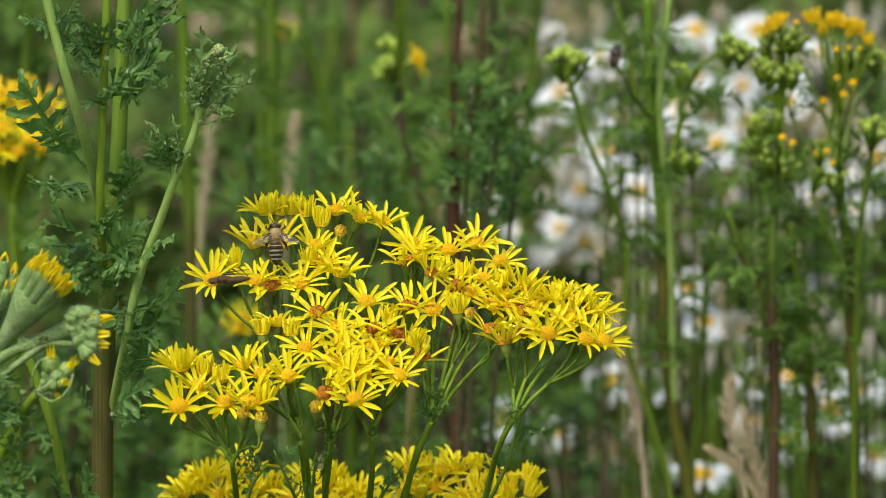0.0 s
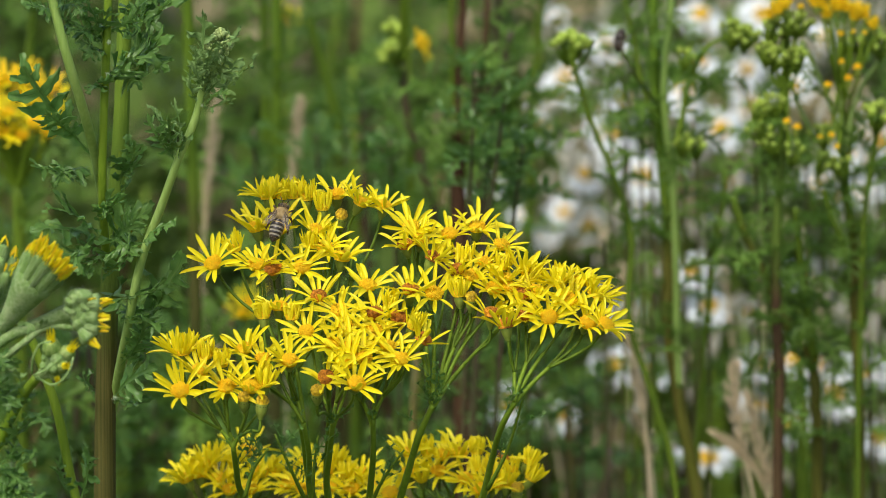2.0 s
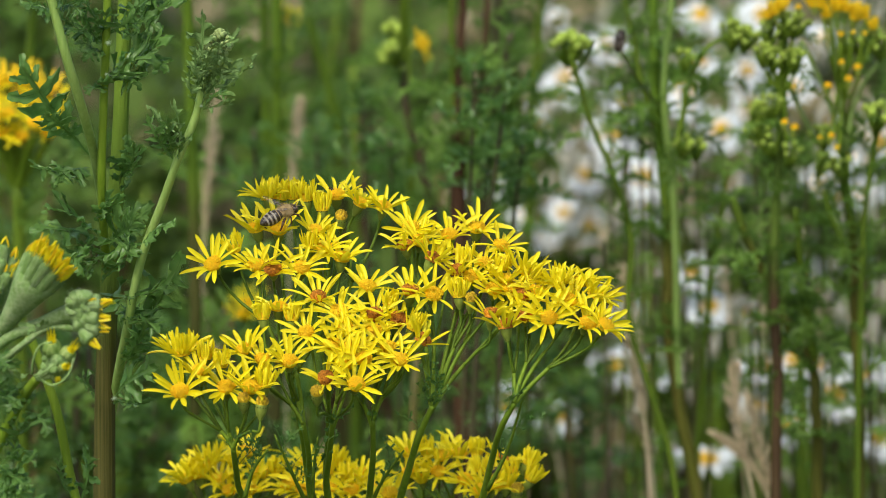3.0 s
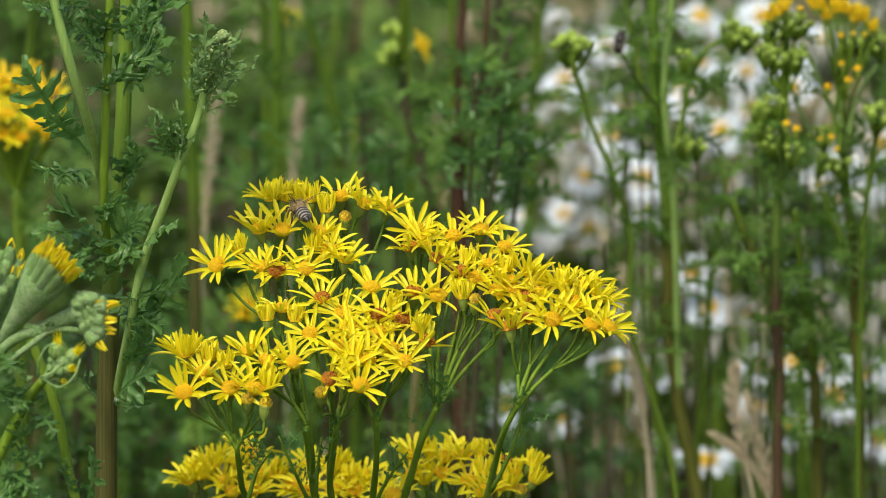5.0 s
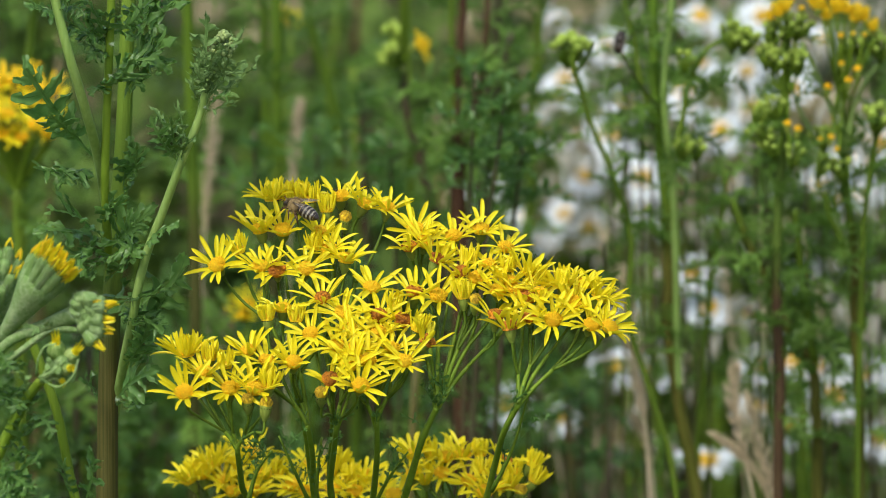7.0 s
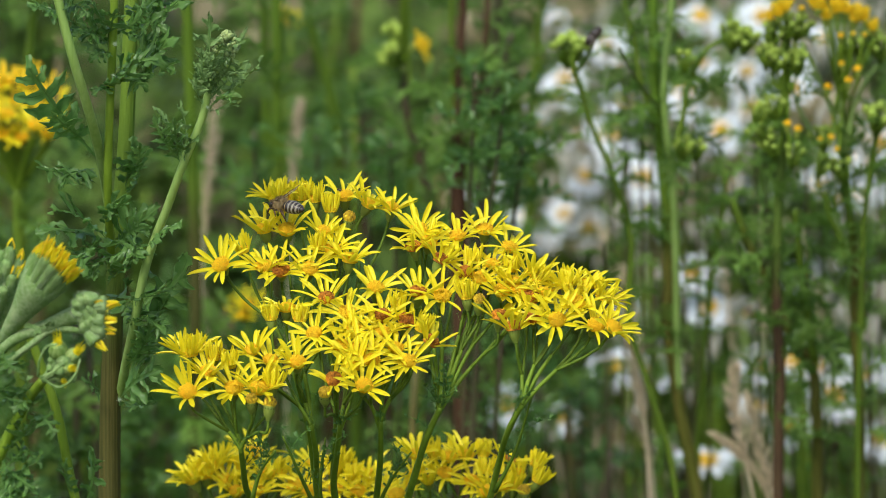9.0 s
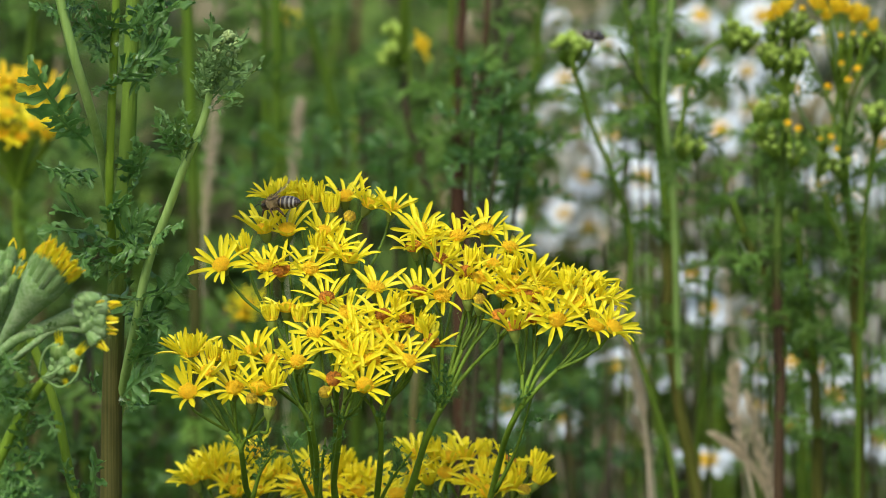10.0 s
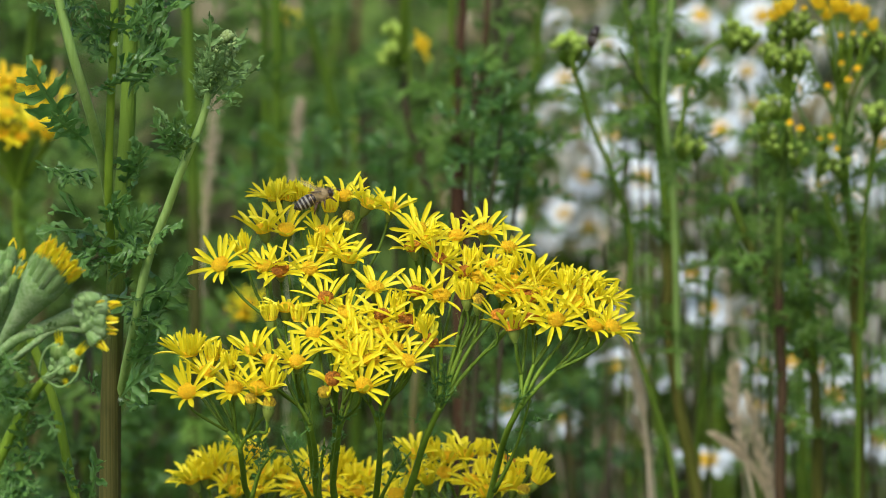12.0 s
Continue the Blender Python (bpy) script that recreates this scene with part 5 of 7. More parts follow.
def build_behind():
    green, browned = "leafy green ragwort stem among tall meadow plants", "ragwort with purple-brown stem and jagged green leaves"
    herb(green, [(-0.0745, 2.2500, 0.7595), (-0.0743, 2.2500, 0.7060), (-0.0748, 2.2500, 0.6598), (-0.0753, 2.2500, 0.5637)], 0.0030, 0.0024, STEM_FADE, 12, 0.05, 41, 0)
    herb(green, [(-0.0821, 2.3000, 0.7536), (-0.0814, 2.3000, 0.6989), (-0.0806, 2.3000, 0.6516), (-0.0802, 2.3000, 0.5534)], 0.0026, 0.0020, STEM_FADE, 10, 0.05, 40, 0)
    herb(green, [(-0.0158, 2.2000, 0.7655), (-0.0156, 2.2000, 0.7257), (-0.0149, 2.2000, 0.6906), (-0.0122, 2.2000, 0.6250)], 0.0022, 0.0016, STEM, 8, 0.04, 62, 0)
    herb(browned, [(0.0093, 2.3000, 0.7536), (0.0080, 2.3000, 0.7067), (0.0073, 2.3000, 0.6595), (0.0081, 2.3000, 0.5801)], 0.0026, 0.0018, STEM_PURPLE, 6, 0.04, 63, 0)
    herb(green, [(0.0216, 2.3500, 0.7476), (0.0191, 2.3500, 0.6997), (0.0165, 2.3500, 0.6515), (0.0155, 2.3500, 0.5703)], 0.0016, 0.0012, STEM_DULL, 8, 0.04, 64, 0)
    herb(browned, [(0.0269, 2.3500, 0.7476), (0.0233, 2.3500, 0.6971), (0.0207, 2.3500, 0.6515), (0.0203, 2.3500, 0.5703)], 0.0022, 0.0014, STEM_DULL, 6, 0.04, 65, 0)
    p, _ = herb(green, [(0.0289, 2.1200, 0.7463), (0.0229, 2.1200, 0.7198), (0.0182, 2.1200, 0.6980), (0.0158, 2.1200, 0.6591), (0.0150, 2.1200, 0.5905)], 0.0015, 0.0012, STEM_DULL, 10, 0.030, 66, 1, 0.7)
    twig(p, [(0.0201, 2.1200, 0.7053), (0.0301, 2.1200, 0.7149), (0.0409, 2.1200, 0.7198)], 0.0011, 0.0007, STEM, 6, 0.026, 67)
    twig(p, [(0.0187, 2.1200, 0.6932), (0.0290, 2.1200, 0.6956), (0.0373, 2.1200, 0.7004)], 0.0011, 0.0007, STEM, 5, 0.026, 68)
    herb(green, [(-0.1070, 2.1000, 0.7774), (-0.1056, 2.1000, 0.7155), (-0.1043, 2.1000, 0.6433), (-0.1052, 2.1000, 0.5702)], 0.0030, 0.0024, STEM_FADE_HIGH, 10, 0.05, 42, 0)
    herb(green, [(-0.0643, 2.3000, 0.7484), (-0.0580, 2.3000, 0.7171), (-0.0498, 2.3000, 0.6884), (-0.0468, 2.3000, 0.6516), (-0.0456, 2.3000, 0.5534)], 0.0026, 0.0020, STEM_FADE, 8, 0.04, 43, 0)
    p, _ = herb(browned, [(-0.0174, 2.1500, 0.7301), (-0.0150, 2.1500, 0.7056), (-0.0095, 2.1500, 0.6860), (-0.0039, 2.1500, 0.6638), (0.0015, 2.1500, 0.5843)], 0.0024, 0.0017, STEM_DULL, 8, 0.04, 44)
    twig(p, [(-0.0172, 2.1500, 0.7296), (-0.0166, 2.1400, 0.7485), (-0.0172, 2.1300, 0.7690)], 0.0018, 0.0014)
    for q, way in (((-0.0236, 2.1400, 0.7363), (-0.5, -0.3, 0.8)), ((-0.0203, 2.1500, 0.7447), (0, 0, 1))):
        twig(p, [(-0.0169, 2.1500, 0.7276), V(q) - V(way) * 0.012], 0.0009, 0.0008)
        bud_cluster(p, q, way, 8, 0.0048, random.Random(3), GREEN_BUDS, 0.75)
    flower_head(p, (-0.0110, 2.1200, 0.7410), "brush", 20, 62, 0.72, 901, True)
    twig(p, [(-0.0170, 2.1300, 0.7330), (-0.0134, 2.1200, 0.7391)], 0.0009, 0.0008)
    p, _ = herb(browned, [(0.0052, 2.0800, 0.7102), (0.0061, 2.0800, 0.6971), (0.0066, 2.0800, 0.6733), (0.0090, 2.0800, 0.5600)], 0.0052, 0.0026, STEM_PURPLE, 12, 0.036, 45, 1, 0.72)
    twig(p, [(0.0056, 2.0800, 0.7066), (0.0061, 2.0800, 0.7303), (0.0080, 2.0800, 0.7516), (0.0089, 2.0800, 0.7728)], 0.0016, 0.0012, STEM_PURPLE)
    twig(p, [(0.0052, 2.0800, 0.7078), (0.0037, 2.0800, 0.7374), (0.0035, 2.0800, 0.7728)], 0.0014, 0.0011, STEM, 3, 0.03, 1)
    twig(p, [(0.0066, 2.0800, 0.6995), (0.0137, 2.1000, 0.7179), (0.0175, 2.1000, 0.7418), (0.0189, 2.1000, 0.7703)], 0.0013, 0.0010, STEM_PURPLE, 3, 0.03, 2)
    # leafy shoots that hide its upper part
    for tip, foot, k in ((((0.0124, 1.9600, 0.7553), (0.0102, 1.9600, 0.6870), 201), ((0.0244, 1.9500, 0.7456), (0.0168, 1.9500, 0.6865), 202), ((0.0314, 1.9700, 0.7214), (0.0259, 1.9700, 0.6739), 203), ((0.0192, 1.9800, 0.7221), (0.0148, 1.9800, 0.6698), 205), ((-0.0344, 2.1200, 0.7198), (-0.0322, 2.1200, 0.6592), 207), ((-0.0546, 2.1600, 0.6967), (-0.0524, 2.1600, 0.6373), 208), ((-0.0223, 2.1000, 0.7035), (-0.0200, 2.1000, 0.6506), 209), ((-0.0814, 2.1600, 0.6992), (-0.0794, 2.1600, 0.6273), 210))):
        herb("leafy ragwort shoot with crowded bluish-green leaves", [tip, V(tip).lerp(V(foot), 0.5), foot], 0.0009, 0.0007, STEM_DULL, 9, 0.024, k, 1, 0.72, pool=MIDDLE_BLUE)
    # pair of tall stems with hanging tops
    p, _ = herb("tall ragwort with twin stems and an arching budded branch", [(0.0833, 2.0000, 0.7826), (0.0841, 2.0000, 0.7622), (0.0847, 2.0000, 0.7418), (0.0862, 2.0000, 0.7235), (0.0884, 2.0000, 0.7030), (0.0901, 2.0000, 0.6846), (0.0905, 2.0000, 0.6616), (0.0907, 2.0000, 0.6431), (0.0935, 2.0000, 0.6246), (0.0960, 2.0000, 0.6083), (0.0995, 2.0000, 0.5920), (0.1031, 2.0000, 0.5728)], 0.0029, 0.0020, STEM_WARM, 18, 0.024, 46, 1, 0.45)
    twig(p, [(0.0949, 1.9900, 0.6197), (0.0936, 1.9900, 0.6404), (0.0932, 1.9900, 0.6634), (0.0924, 1.9900, 0.6863), (0.0911, 1.9900, 0.7092), (0.0889, 1.9900, 0.7228), (0.0879, 1.9900, 0.7364), (0.0883, 1.9900, 0.7523), (0.0897, 1.9900, 0.7658), (0.0912, 1.9900, 0.7838)], 0.0014, 0.0014, STEM_PALE, 9, 0.026, 4)
    twig(p, [(0.0923, 1.9850, 0.7190), (0.0949, 1.9850, 0.7304), (0.0971, 1.9850, 0.7439), (0.0997, 1.9850, 0.7502), (0.1045, 1.9850, 0.7579), (0.1108, 1.9850, 0.7617), (0.1157, 1.9850, 0.7629)], 0.0012, 0.0009, STEM, 4, 0.02, 5)
    twig(p, [(0.0988, 1.9850, 0.7489), (0.1038, 1.9850, 0.7444), (0.1087, 1.9850, 0.7399)], 0.0008, 0.0006, STEM, 3, 0.02, 15)
    twig(p, [(0.0862, 2.0000, 0.7213), (0.0791, 2.0000, 0.7418), (0.0756, 2.0000, 0.7622), (0.0705, 2.0000, 0.7803)], 0.0011, 0.0009, STEM, 4, 0.022, 16)
    for x, k, r in (((0.1153, 1.9800, 0.7676), 9, 0.0060), ((0.1198, 1.9800, 0.7653), 8, 0.0052), ((0.0958, 1.9800, 0.7563), 4, 0.0040), ((0.0957, 1.9800, 0.7221), 5, 0.0042), ((0.1010, 1.9800, 0.7207), 5, 0.0040)):
        bud_cluster(p, x, (0.1, -0.4, 1), k, r, random.Random(k), GREEN_BUDS, 0.56)
    p, _ = herb("slender ragwort stem that bends up to a knot of green buds", [(0.0501, 1.9700, 0.7573), (0.0528, 1.9700, 0.7483), (0.0580, 1.9700, 0.7315), (0.0659, 1.9700, 0.7124), (0.0716, 1.9700, 0.6966), (0.0745, 1.9700, 0.6830), (0.0733, 1.9700, 0.6625), (0.0752, 1.9700, 0.6443), (0.0798, 1.9700, 0.6306), (0.0844, 1.9700, 0.6169), (0.0890, 1.9700, 0.6031), (0.0925, 1.9700, 0.5847)], 0.0013, 0.0010, STEM, 18, 0.022, 72, 0, 0.4)
    bud_cluster(p, (0.0496, 1.9700, 0.7635), (0.05, -0.3, 1), 11, 0.0060, random.Random(5), GREEN_BUDS, 0.85)
    twig(p, [(0.0859, 2.0000, 0.7327), (0.0741, 1.9300, 0.7540), (0.0656, 1.8620, 0.7750)], 0.0008, 0.0005, STEM)
    twig(p, [(0.0511, 1.9900, 0.7466), (0.0545, 1.9300, 0.7606), (0.0559, 1.8620, 0.7772)], 0.0008, 0.0005, STEM)
    herb("thin green stem browning below, with small leaves", [(0.1158, 2.0500, 0.6995), (0.1144, 2.0500, 0.6784), (0.1115, 2.0500, 0.6619), (0.1096, 2.0500, 0.6430), (0.1081, 2.0500, 0.6288), (0.1071, 2.0500, 0.6097), (0.1057, 2.0500, 0.5907), (0.1045, 2.0500, 0.5614)], 0.0013, 0.0010, STEM, 10, 0.022, 73, 0, 0.55)
    p, _ = herb("leaning green ragwort stem with scattered leaves", [(0.1147, 1.9800, 0.6994), (0.1202, 1.9800, 0.6835), (0.1259, 1.9800, 0.6721), (0.1299, 1.9800, 0.6630), (0.1352, 1.9800, 0.6515), (0.1414, 1.9800, 0.6412), (0.1478, 1.9800, 0.6286), (0.1491, 1.9800, 0.6148), (0.1501, 1.9800, 0.5774)], 0.0026, 0.0015, STEM_WARM, 18, 0.024, 74, 1, 0.3)
    twig(p, [(0.1478, 1.9800, 0.6332), (0.1453, 1.9800, 0.6515), (0.1431, 1.9800, 0.6653), (0.1413, 1.9800, 0.6789), (0.1398, 1.9800, 0.6949)], 0.0021, 0.0014, STEM, 9, 0.024, 75)
    # budding plant with orange-yellow tops
    p, line = herb("ragwort with many green buds and first orange-yellow flowers", [(0.1333, 1.9500, 0.7755), (0.1330, 1.9500, 0.7578), (0.1328, 1.9500, 0.7378), (0.1317, 1.9500, 0.7200), (0.1307, 1.9500, 0.6977), (0.1302, 1.9500, 0.6753), (0.1307, 1.9500, 0.6572), (0.1323, 1.9500, 0.6301), (0.1319, 1.9500, 0.6074), (0.1320, 1.9500, 0.5842)], 0.0024, 0.0016, STEM_MIX, 26, 0.024, 47, 1, 0.3)
    rng = random.Random(6)
    for q, k in (((0.1283, 1.9400, 0.7733), 9), ((0.1335, 1.9400, 0.7759), 8), ((0.1387, 1.9400, 0.7755), 7), ((0.1262, 1.9400, 0.7645), 8), ((0.1297, 1.9400, 0.7623), 5), ((0.1354, 1.9400, 0.7623), 8), ((0.1227, 1.9400, 0.7415), 6), ((0.1264, 1.9400, 0.7442), 6), ((0.1217, 1.9400, 0.7338), 6), ((0.1261, 1.9400, 0.7287), 7), ((0.1360, 1.9400, 0.7256), 5)):
        f = bud_cluster(p, q, (rng.uniform(-0.4, 0.4), -0.3, 1), k, 0.0046, rng, GREEN_BUDS, 0.52)
        twig(p, [f, f.lerp(V((0.1328, 1.9450, 0.7496)), 0.5) - Vector((0, 0, 0.004)), V((0.1329, 1.9450, 0.7629)).lerp(V((0.1327, 1.9500, 0.7289)), rng.random())], 0.0006, 0.0008)
    for i, (q, kind, size) in enumerate((((0.1288, 1.9350, 0.7783), "half", 0.85), ((0.1313, 1.9350, 0.7801), "half", 0.80), ((0.1257, 1.9350, 0.7766), "half", 0.70), ((0.1376, 1.9350, 0.7801), "bud", 0.75), ((0.1327, 1.9350, 0.7352), "bud", 0.95), ((0.1365, 1.9350, 0.7330), "bud", 1.00), ((0.1433, 1.9350, 0.7809), "half", 0.80))):
        flower_head(p, q, kind, 10, 8 * (i % 3) - 8, size * (1.0 if kind == "half" else 0.75), 910 + i, True)
    right = p
    p, line = herb("budding ragwort on a browning stem with orange-yellow tops", [(0.1574, 1.9700, 0.7270), (0.1581, 1.9700, 0.7124), (0.1596, 1.9700, 0.6988), (0.1620, 1.9700, 0.6852), (0.1627, 1.9700, 0.6671), (0.1637, 1.9700, 0.6443), (0.1657, 1.9700, 0.6169), (0.1659, 1.9700, 0.5985), (0.1662, 1.9700, 0.5796)], 0.0024, 0.0017, STEM_WARM, 22, 0.024, 48, 1, 0.3)
    for pts in ([(0.1512, 1.9600, 0.7720), (0.1536, 1.9600, 0.7564), (0.1553, 1.9600, 0.7408), (0.1564, 1.9600, 0.7252)], [(0.1725, 1.9600, 0.7591), (0.1637, 1.9600, 0.7464), (0.1594, 1.9600, 0.7330), (0.1576, 1.9600, 0.7207)], [(0.1365, 1.9600, 0.7453), (0.1411, 1.9600, 0.7341), (0.1463, 1.9600, 0.7252), (0.1542, 1.9600, 0.7140)], [(0.1398, 1.9600, 0.7642), (0.1459, 1.9600, 0.7520), (0.1516, 1.9600, 0.7386), (0.1565, 1.9600, 0.7218)]):
        twig(p, pts, 0.0008, 0.0010, STEM_PALE)
    twig(p, [(0.1584, 1.9600, 0.6757), (0.1561, 1.9600, 0.6870), (0.1517, 1.9600, 0.6960), (0.1494, 1.9600, 0.7050)], 0.0012, 0.0009, STEM, 5, 0.02, 76)
    for i, (q, kind, size) in enumerate((((0.1464, 1.9500, 0.7790), "half", 0.90), ((0.1491, 1.9500, 0.7750), "half", 0.90), ((0.1530, 1.9500, 0.7777), "half", 0.90), ((0.1563, 1.9500, 0.7773), "open", 0.90), ((0.1596, 1.9500, 0.7742), "half", 0.95), ((0.1637, 1.9500, 0.7748), "half", 0.90), ((0.1671, 1.9500, 0.7706), "half", 0.80), ((0.1544, 1.9500, 0.7675), "bud", 0.80), ((0.1592, 1.9500, 0.7684), "bud", 0.60), ((0.1636, 1.9500, 0.7680), "bud", 0.60), ((0.1550, 1.9500, 0.7565), "bud", 0.75), ((0.1612, 1.9500, 0.7543), "bud", 1.00), ((0.1577, 1.9500, 0.7498), "bud", 1.00), ((0.1496, 1.9500, 0.7472), "bud", 1.00), ((0.1512, 1.9500, 0.7276), "bud", 0.85), ((0.1537, 1.9500, 0.7231), "bud", 0.70), ((0.1470, 1.9500, 0.7271), "bud", 0.60))):
        f, n = flower_head(p, q, kind, 10, (i % 5 - 2) * 7, size * (1.0 if kind == "half" else 0.75), 930 + i, True)
        twig(p, [f, f.lerp(V((0.1557, 1.9600, 0.7430)), 0.5) + Vector((0, 0, -0.004)), V((0.1545, 1.9600, 0.7520)).lerp(V((0.1577, 1.9700, 0.7191)), rng.random())], 0.0005, 0.0007)
    for q, k in (((0.1575, 1.9550, 0.7669), 5), ((0.1623, 1.9550, 0.7669), 5), ((0.1680, 1.9550, 0.7673), 6), ((0.1711, 1.9550, 0.7651), 5), ((0.1469, 1.9550, 0.7299), 5), ((0.1493, 1.9550, 0.7192), 5), ((0.1546, 1.9550, 0.7170), 5)):
        bud_cluster(p, q, (rng.uniform(-0.4, 0.4), -0.3, 1), k, 0.0046, rng, GREEN_BUDS, 0.52)
    p, _ = herb("thin ragwort stem with a knot of dark green buds", [(0.1711, 1.9600, 0.7337), (0.1691, 1.9600, 0.7229), (0.1675, 1.9600, 0.7117), (0.1655, 1.9600, 0.6960), (0.1649, 1.9600, 0.6757)], 0.0013, 0.0010, STEM, 10, 0.022, 77, 0, 0.55)
    bud_cluster(p, (0.1702, 1.9550, 0.7380), (0.1, -0.3, 1), 9, 0.0056, rng, GREEN_BUDS, 0.75)
    # out-of-focus bloom
    p, _ = herb("ragwort with a dense yellow flower cluster among leaves", [(-0.1748, 2.0500, 0.6925), (-0.1742, 2.0500, 0.6524), (-0.1741, 2.0500, 0.5811)], 0.003, 0.0022, STEM, 10, 0.05, 49)
    for i, q in enumerate(((-0.1792, 2.0500, 0.7346), (-0.1715, 2.0600, 0.7332), (-0.1615, 2.0500, 0.7311), (-0.1776, 2.0400, 0.7233), (-0.1658, 2.0300, 0.7201), (-0.1582, 2.0450, 0.7237), (-0.1743, 2.0500, 0.7276), (-0.1858, 2.0500, 0.7300), (-0.1839, 2.0400, 0.7209), (-0.1650, 2.0500, 0.7253), (-0.1713, 2.0400, 0.7140), (-0.1794, 2.0400, 0.7151), (-0.1609, 2.0400, 0.7151), (-0.1874, 2.0400, 0.7140))):
        f, n = flower_head(p, q, "open", 30, (i % 5 - 2) * 7, 1.1, 960 + i, i < 3)
        twig(p, [f, f.lerp(V((-0.1748, 2.0500, 0.6913)), 0.5), (-0.1748, 2.0500, 0.6901)], 0.0008, 0.0012)
    for i, q in enumerate(((-0.0726, 2.4000, 0.7145), (-0.0844, 2.1000, 0.6287), (-0.0820, 2.1000, 0.6336))):
        p, _ = herb("small ragwort bloom deep among green stems", [V(q) - Vector((0, 0, 0.006)), V(q) - Vector((0.004, 0, 0.08))], 0.0016, 0.001, STEM, 8, 0.05, 50 + i)
        flower_head(p, q, "open", 35, 5, 1.0, 980 + i)
    # thinner stems further right
    herb(browned, [(0.0488, 2.4000, 0.7362), (0.0448, 2.4000, 0.6982), (0.0423, 2.4000, 0.6435)], 0.0026, 0.0018, STEM, 10, 0.05, 59)
    herb(green, [(-0.1775, 2.2000, 0.7630), (-0.1819, 2.2000, 0.7132), (-0.1853, 2.2000, 0.6503)], 0.0028, 0.002, STEM, 12, 0.05, 60)
    herb(green, [(-0.1301, 1.5600, 0.7259), (-0.1267, 1.5600, 0.7169), (-0.1219, 1.5600, 0.7024), (-0.1169, 1.5600, 0.6769), (-0.1123, 1.5600, 0.6586)], 0.0016, 0.0015, STEM_MID, 0, 0.05, 61, 0, 0.0)
    rng = random.Random(71)
    for i in range(16):
        y = rng.uniform(1.98, 2.4)
        x = rng.uniform(-0.095, 0.05) * y
        h = 1.0278 - y * rng.uniform(0.185, 0.225)
        herb("low leafy ragwort growth beneath the flowers", [(x + rng.uniform(-0.02, 0.02), y, h), (x, y, h * 0.7)], 0.0026, 0.0016, rng.choice((STEM_DULL, STEM_BROWN)), 16, 0.04, 160 + i, 1, 0.45, pool=MIDDLE_BLUE)
    for tip, k in (((0.0754, 2.1200, 0.7367), 271), ((0.0824, 2.1000, 0.7227), 272), ((0.0717, 2.1500, 0.7228), 273), ((0.0865, 2.1000, 0.7466), 274), ((0.1003, 2.1200, 0.7523), 275), ((0.1314, 2.0600, 0.7297), 276), ((0.1275, 2.0500, 0.7148), 277), ((0.1491, 2.0600, 0.7109), 278), ((0.1056, 2.1000, 0.7131), 279), ((0.1798, 2.1000, 0.7418), 280), ((0.0684, 2.1800, 0.5984), 221), ((0.0898, 2.1600, 0.6173), 223), ((0.1073, 2.1400, 0.6088), 224), ((0.1316, 2.1200, 0.6151), 227), ((0.1473, 2.1000, 0.5971), 228), ((0.1622, 2.0800, 0.6229), 230), ((0.1839, 2.1400, 0.6088), 232), ((0.1381, 2.1200, 0.6786), 233), ((0.1582, 2.1000, 0.6819), 234), ((0.1741, 2.0600, 0.6672), 235), ((0.0648, 2.0000, 0.6777), 237), ((0.0455, 2.1500, 0.5943), 238), ((0.0971, 2.1500, 0.5668), 240), ((0.1715, 2.1000, 0.5800), 241), ((0.1096, 2.0800, 0.6876), 242), ((0.0771, 2.1000, 0.7323), 243)):
        foot = Vector((tip[0] * 1.02, tip[1], tip[2] - 0.075))
        herb("low leafy shoot between the stems of taller plants", [tip, V(tip).lerp(foot, 0.5), foot], 0.0006, 0.0005, STEM_DULL, 8, 0.022, k, 1, 0.80, pool=MIDDLE)
    for tip, k in ((((0.0105, 2.0000, 0.6362), 251), ((0.0227, 2.0800, 0.6277), 252), ((0.0343, 2.0000, 0.6315), 253), ((0.0516, 2.1000, 0.6215), 254), ((0.0571, 2.0400, 0.6094), 255), ((-0.0056, 2.0500, 0.5954), 256), ((-0.1278, 2.1000, 0.5849), 257), ((-0.1213, 2.2000, 0.5740), 258), ((0.0429, 2.1500, 0.6341), 259), ((-0.1011, 2.1500, 0.6192), 260), ((-0.1309, 2.2000, 0.6097), 261), ((-0.0225, 2.1000, 0.5849), 262), ((-0.0728, 2.1000, 0.5824), 263), ((-0.1702, 2.05, 0.6074), 283), ((-0.1542, 2.1, 0.5837), 284), ((-0.1218, 2.1, 0.5934), 285), ((-0.1101, 2.15, 0.5618), 286), ((-0.1733, 2.0, 0.5885), 287), ((-0.1198, 2.2, 0.5932), 288), ((-0.1, 2.2, 0.5766), 289), ((-0.1304, 2.1, 0.5702), 290))):
        foot = Vector((tip[0] * 1.02, tip[1], tip[2] - 0.08))
        herb("dark leafy shoot behind the ragwort stalks", [tip, V(tip).lerp(foot, 0.5), foot], 0.0006, 0.0005, STEM_DULL, 9, 0.024, k, 1, 0.80, pool=MIDDLE_BLUE if k % 2 else MIDDLE)
    rng = random.Random(72)
    for i in range(6):
        y = rng.uniform(2.05, 2.5)
        x = rng.uniform(0.045, 0.095) * y
        h = 1.0278 - y * rng.uniform(0.165, 0.20)
        herb("thin leafy ragwort shoot beside the daisies", [(x + rng.uniform(-0.02, 0.02), y, h), (x, y, h * 0.7)], 0.0018, 0.0012, STEM, 13, 0.030, 190 + i, 0, 0.5)
    rng = random.Random(70)
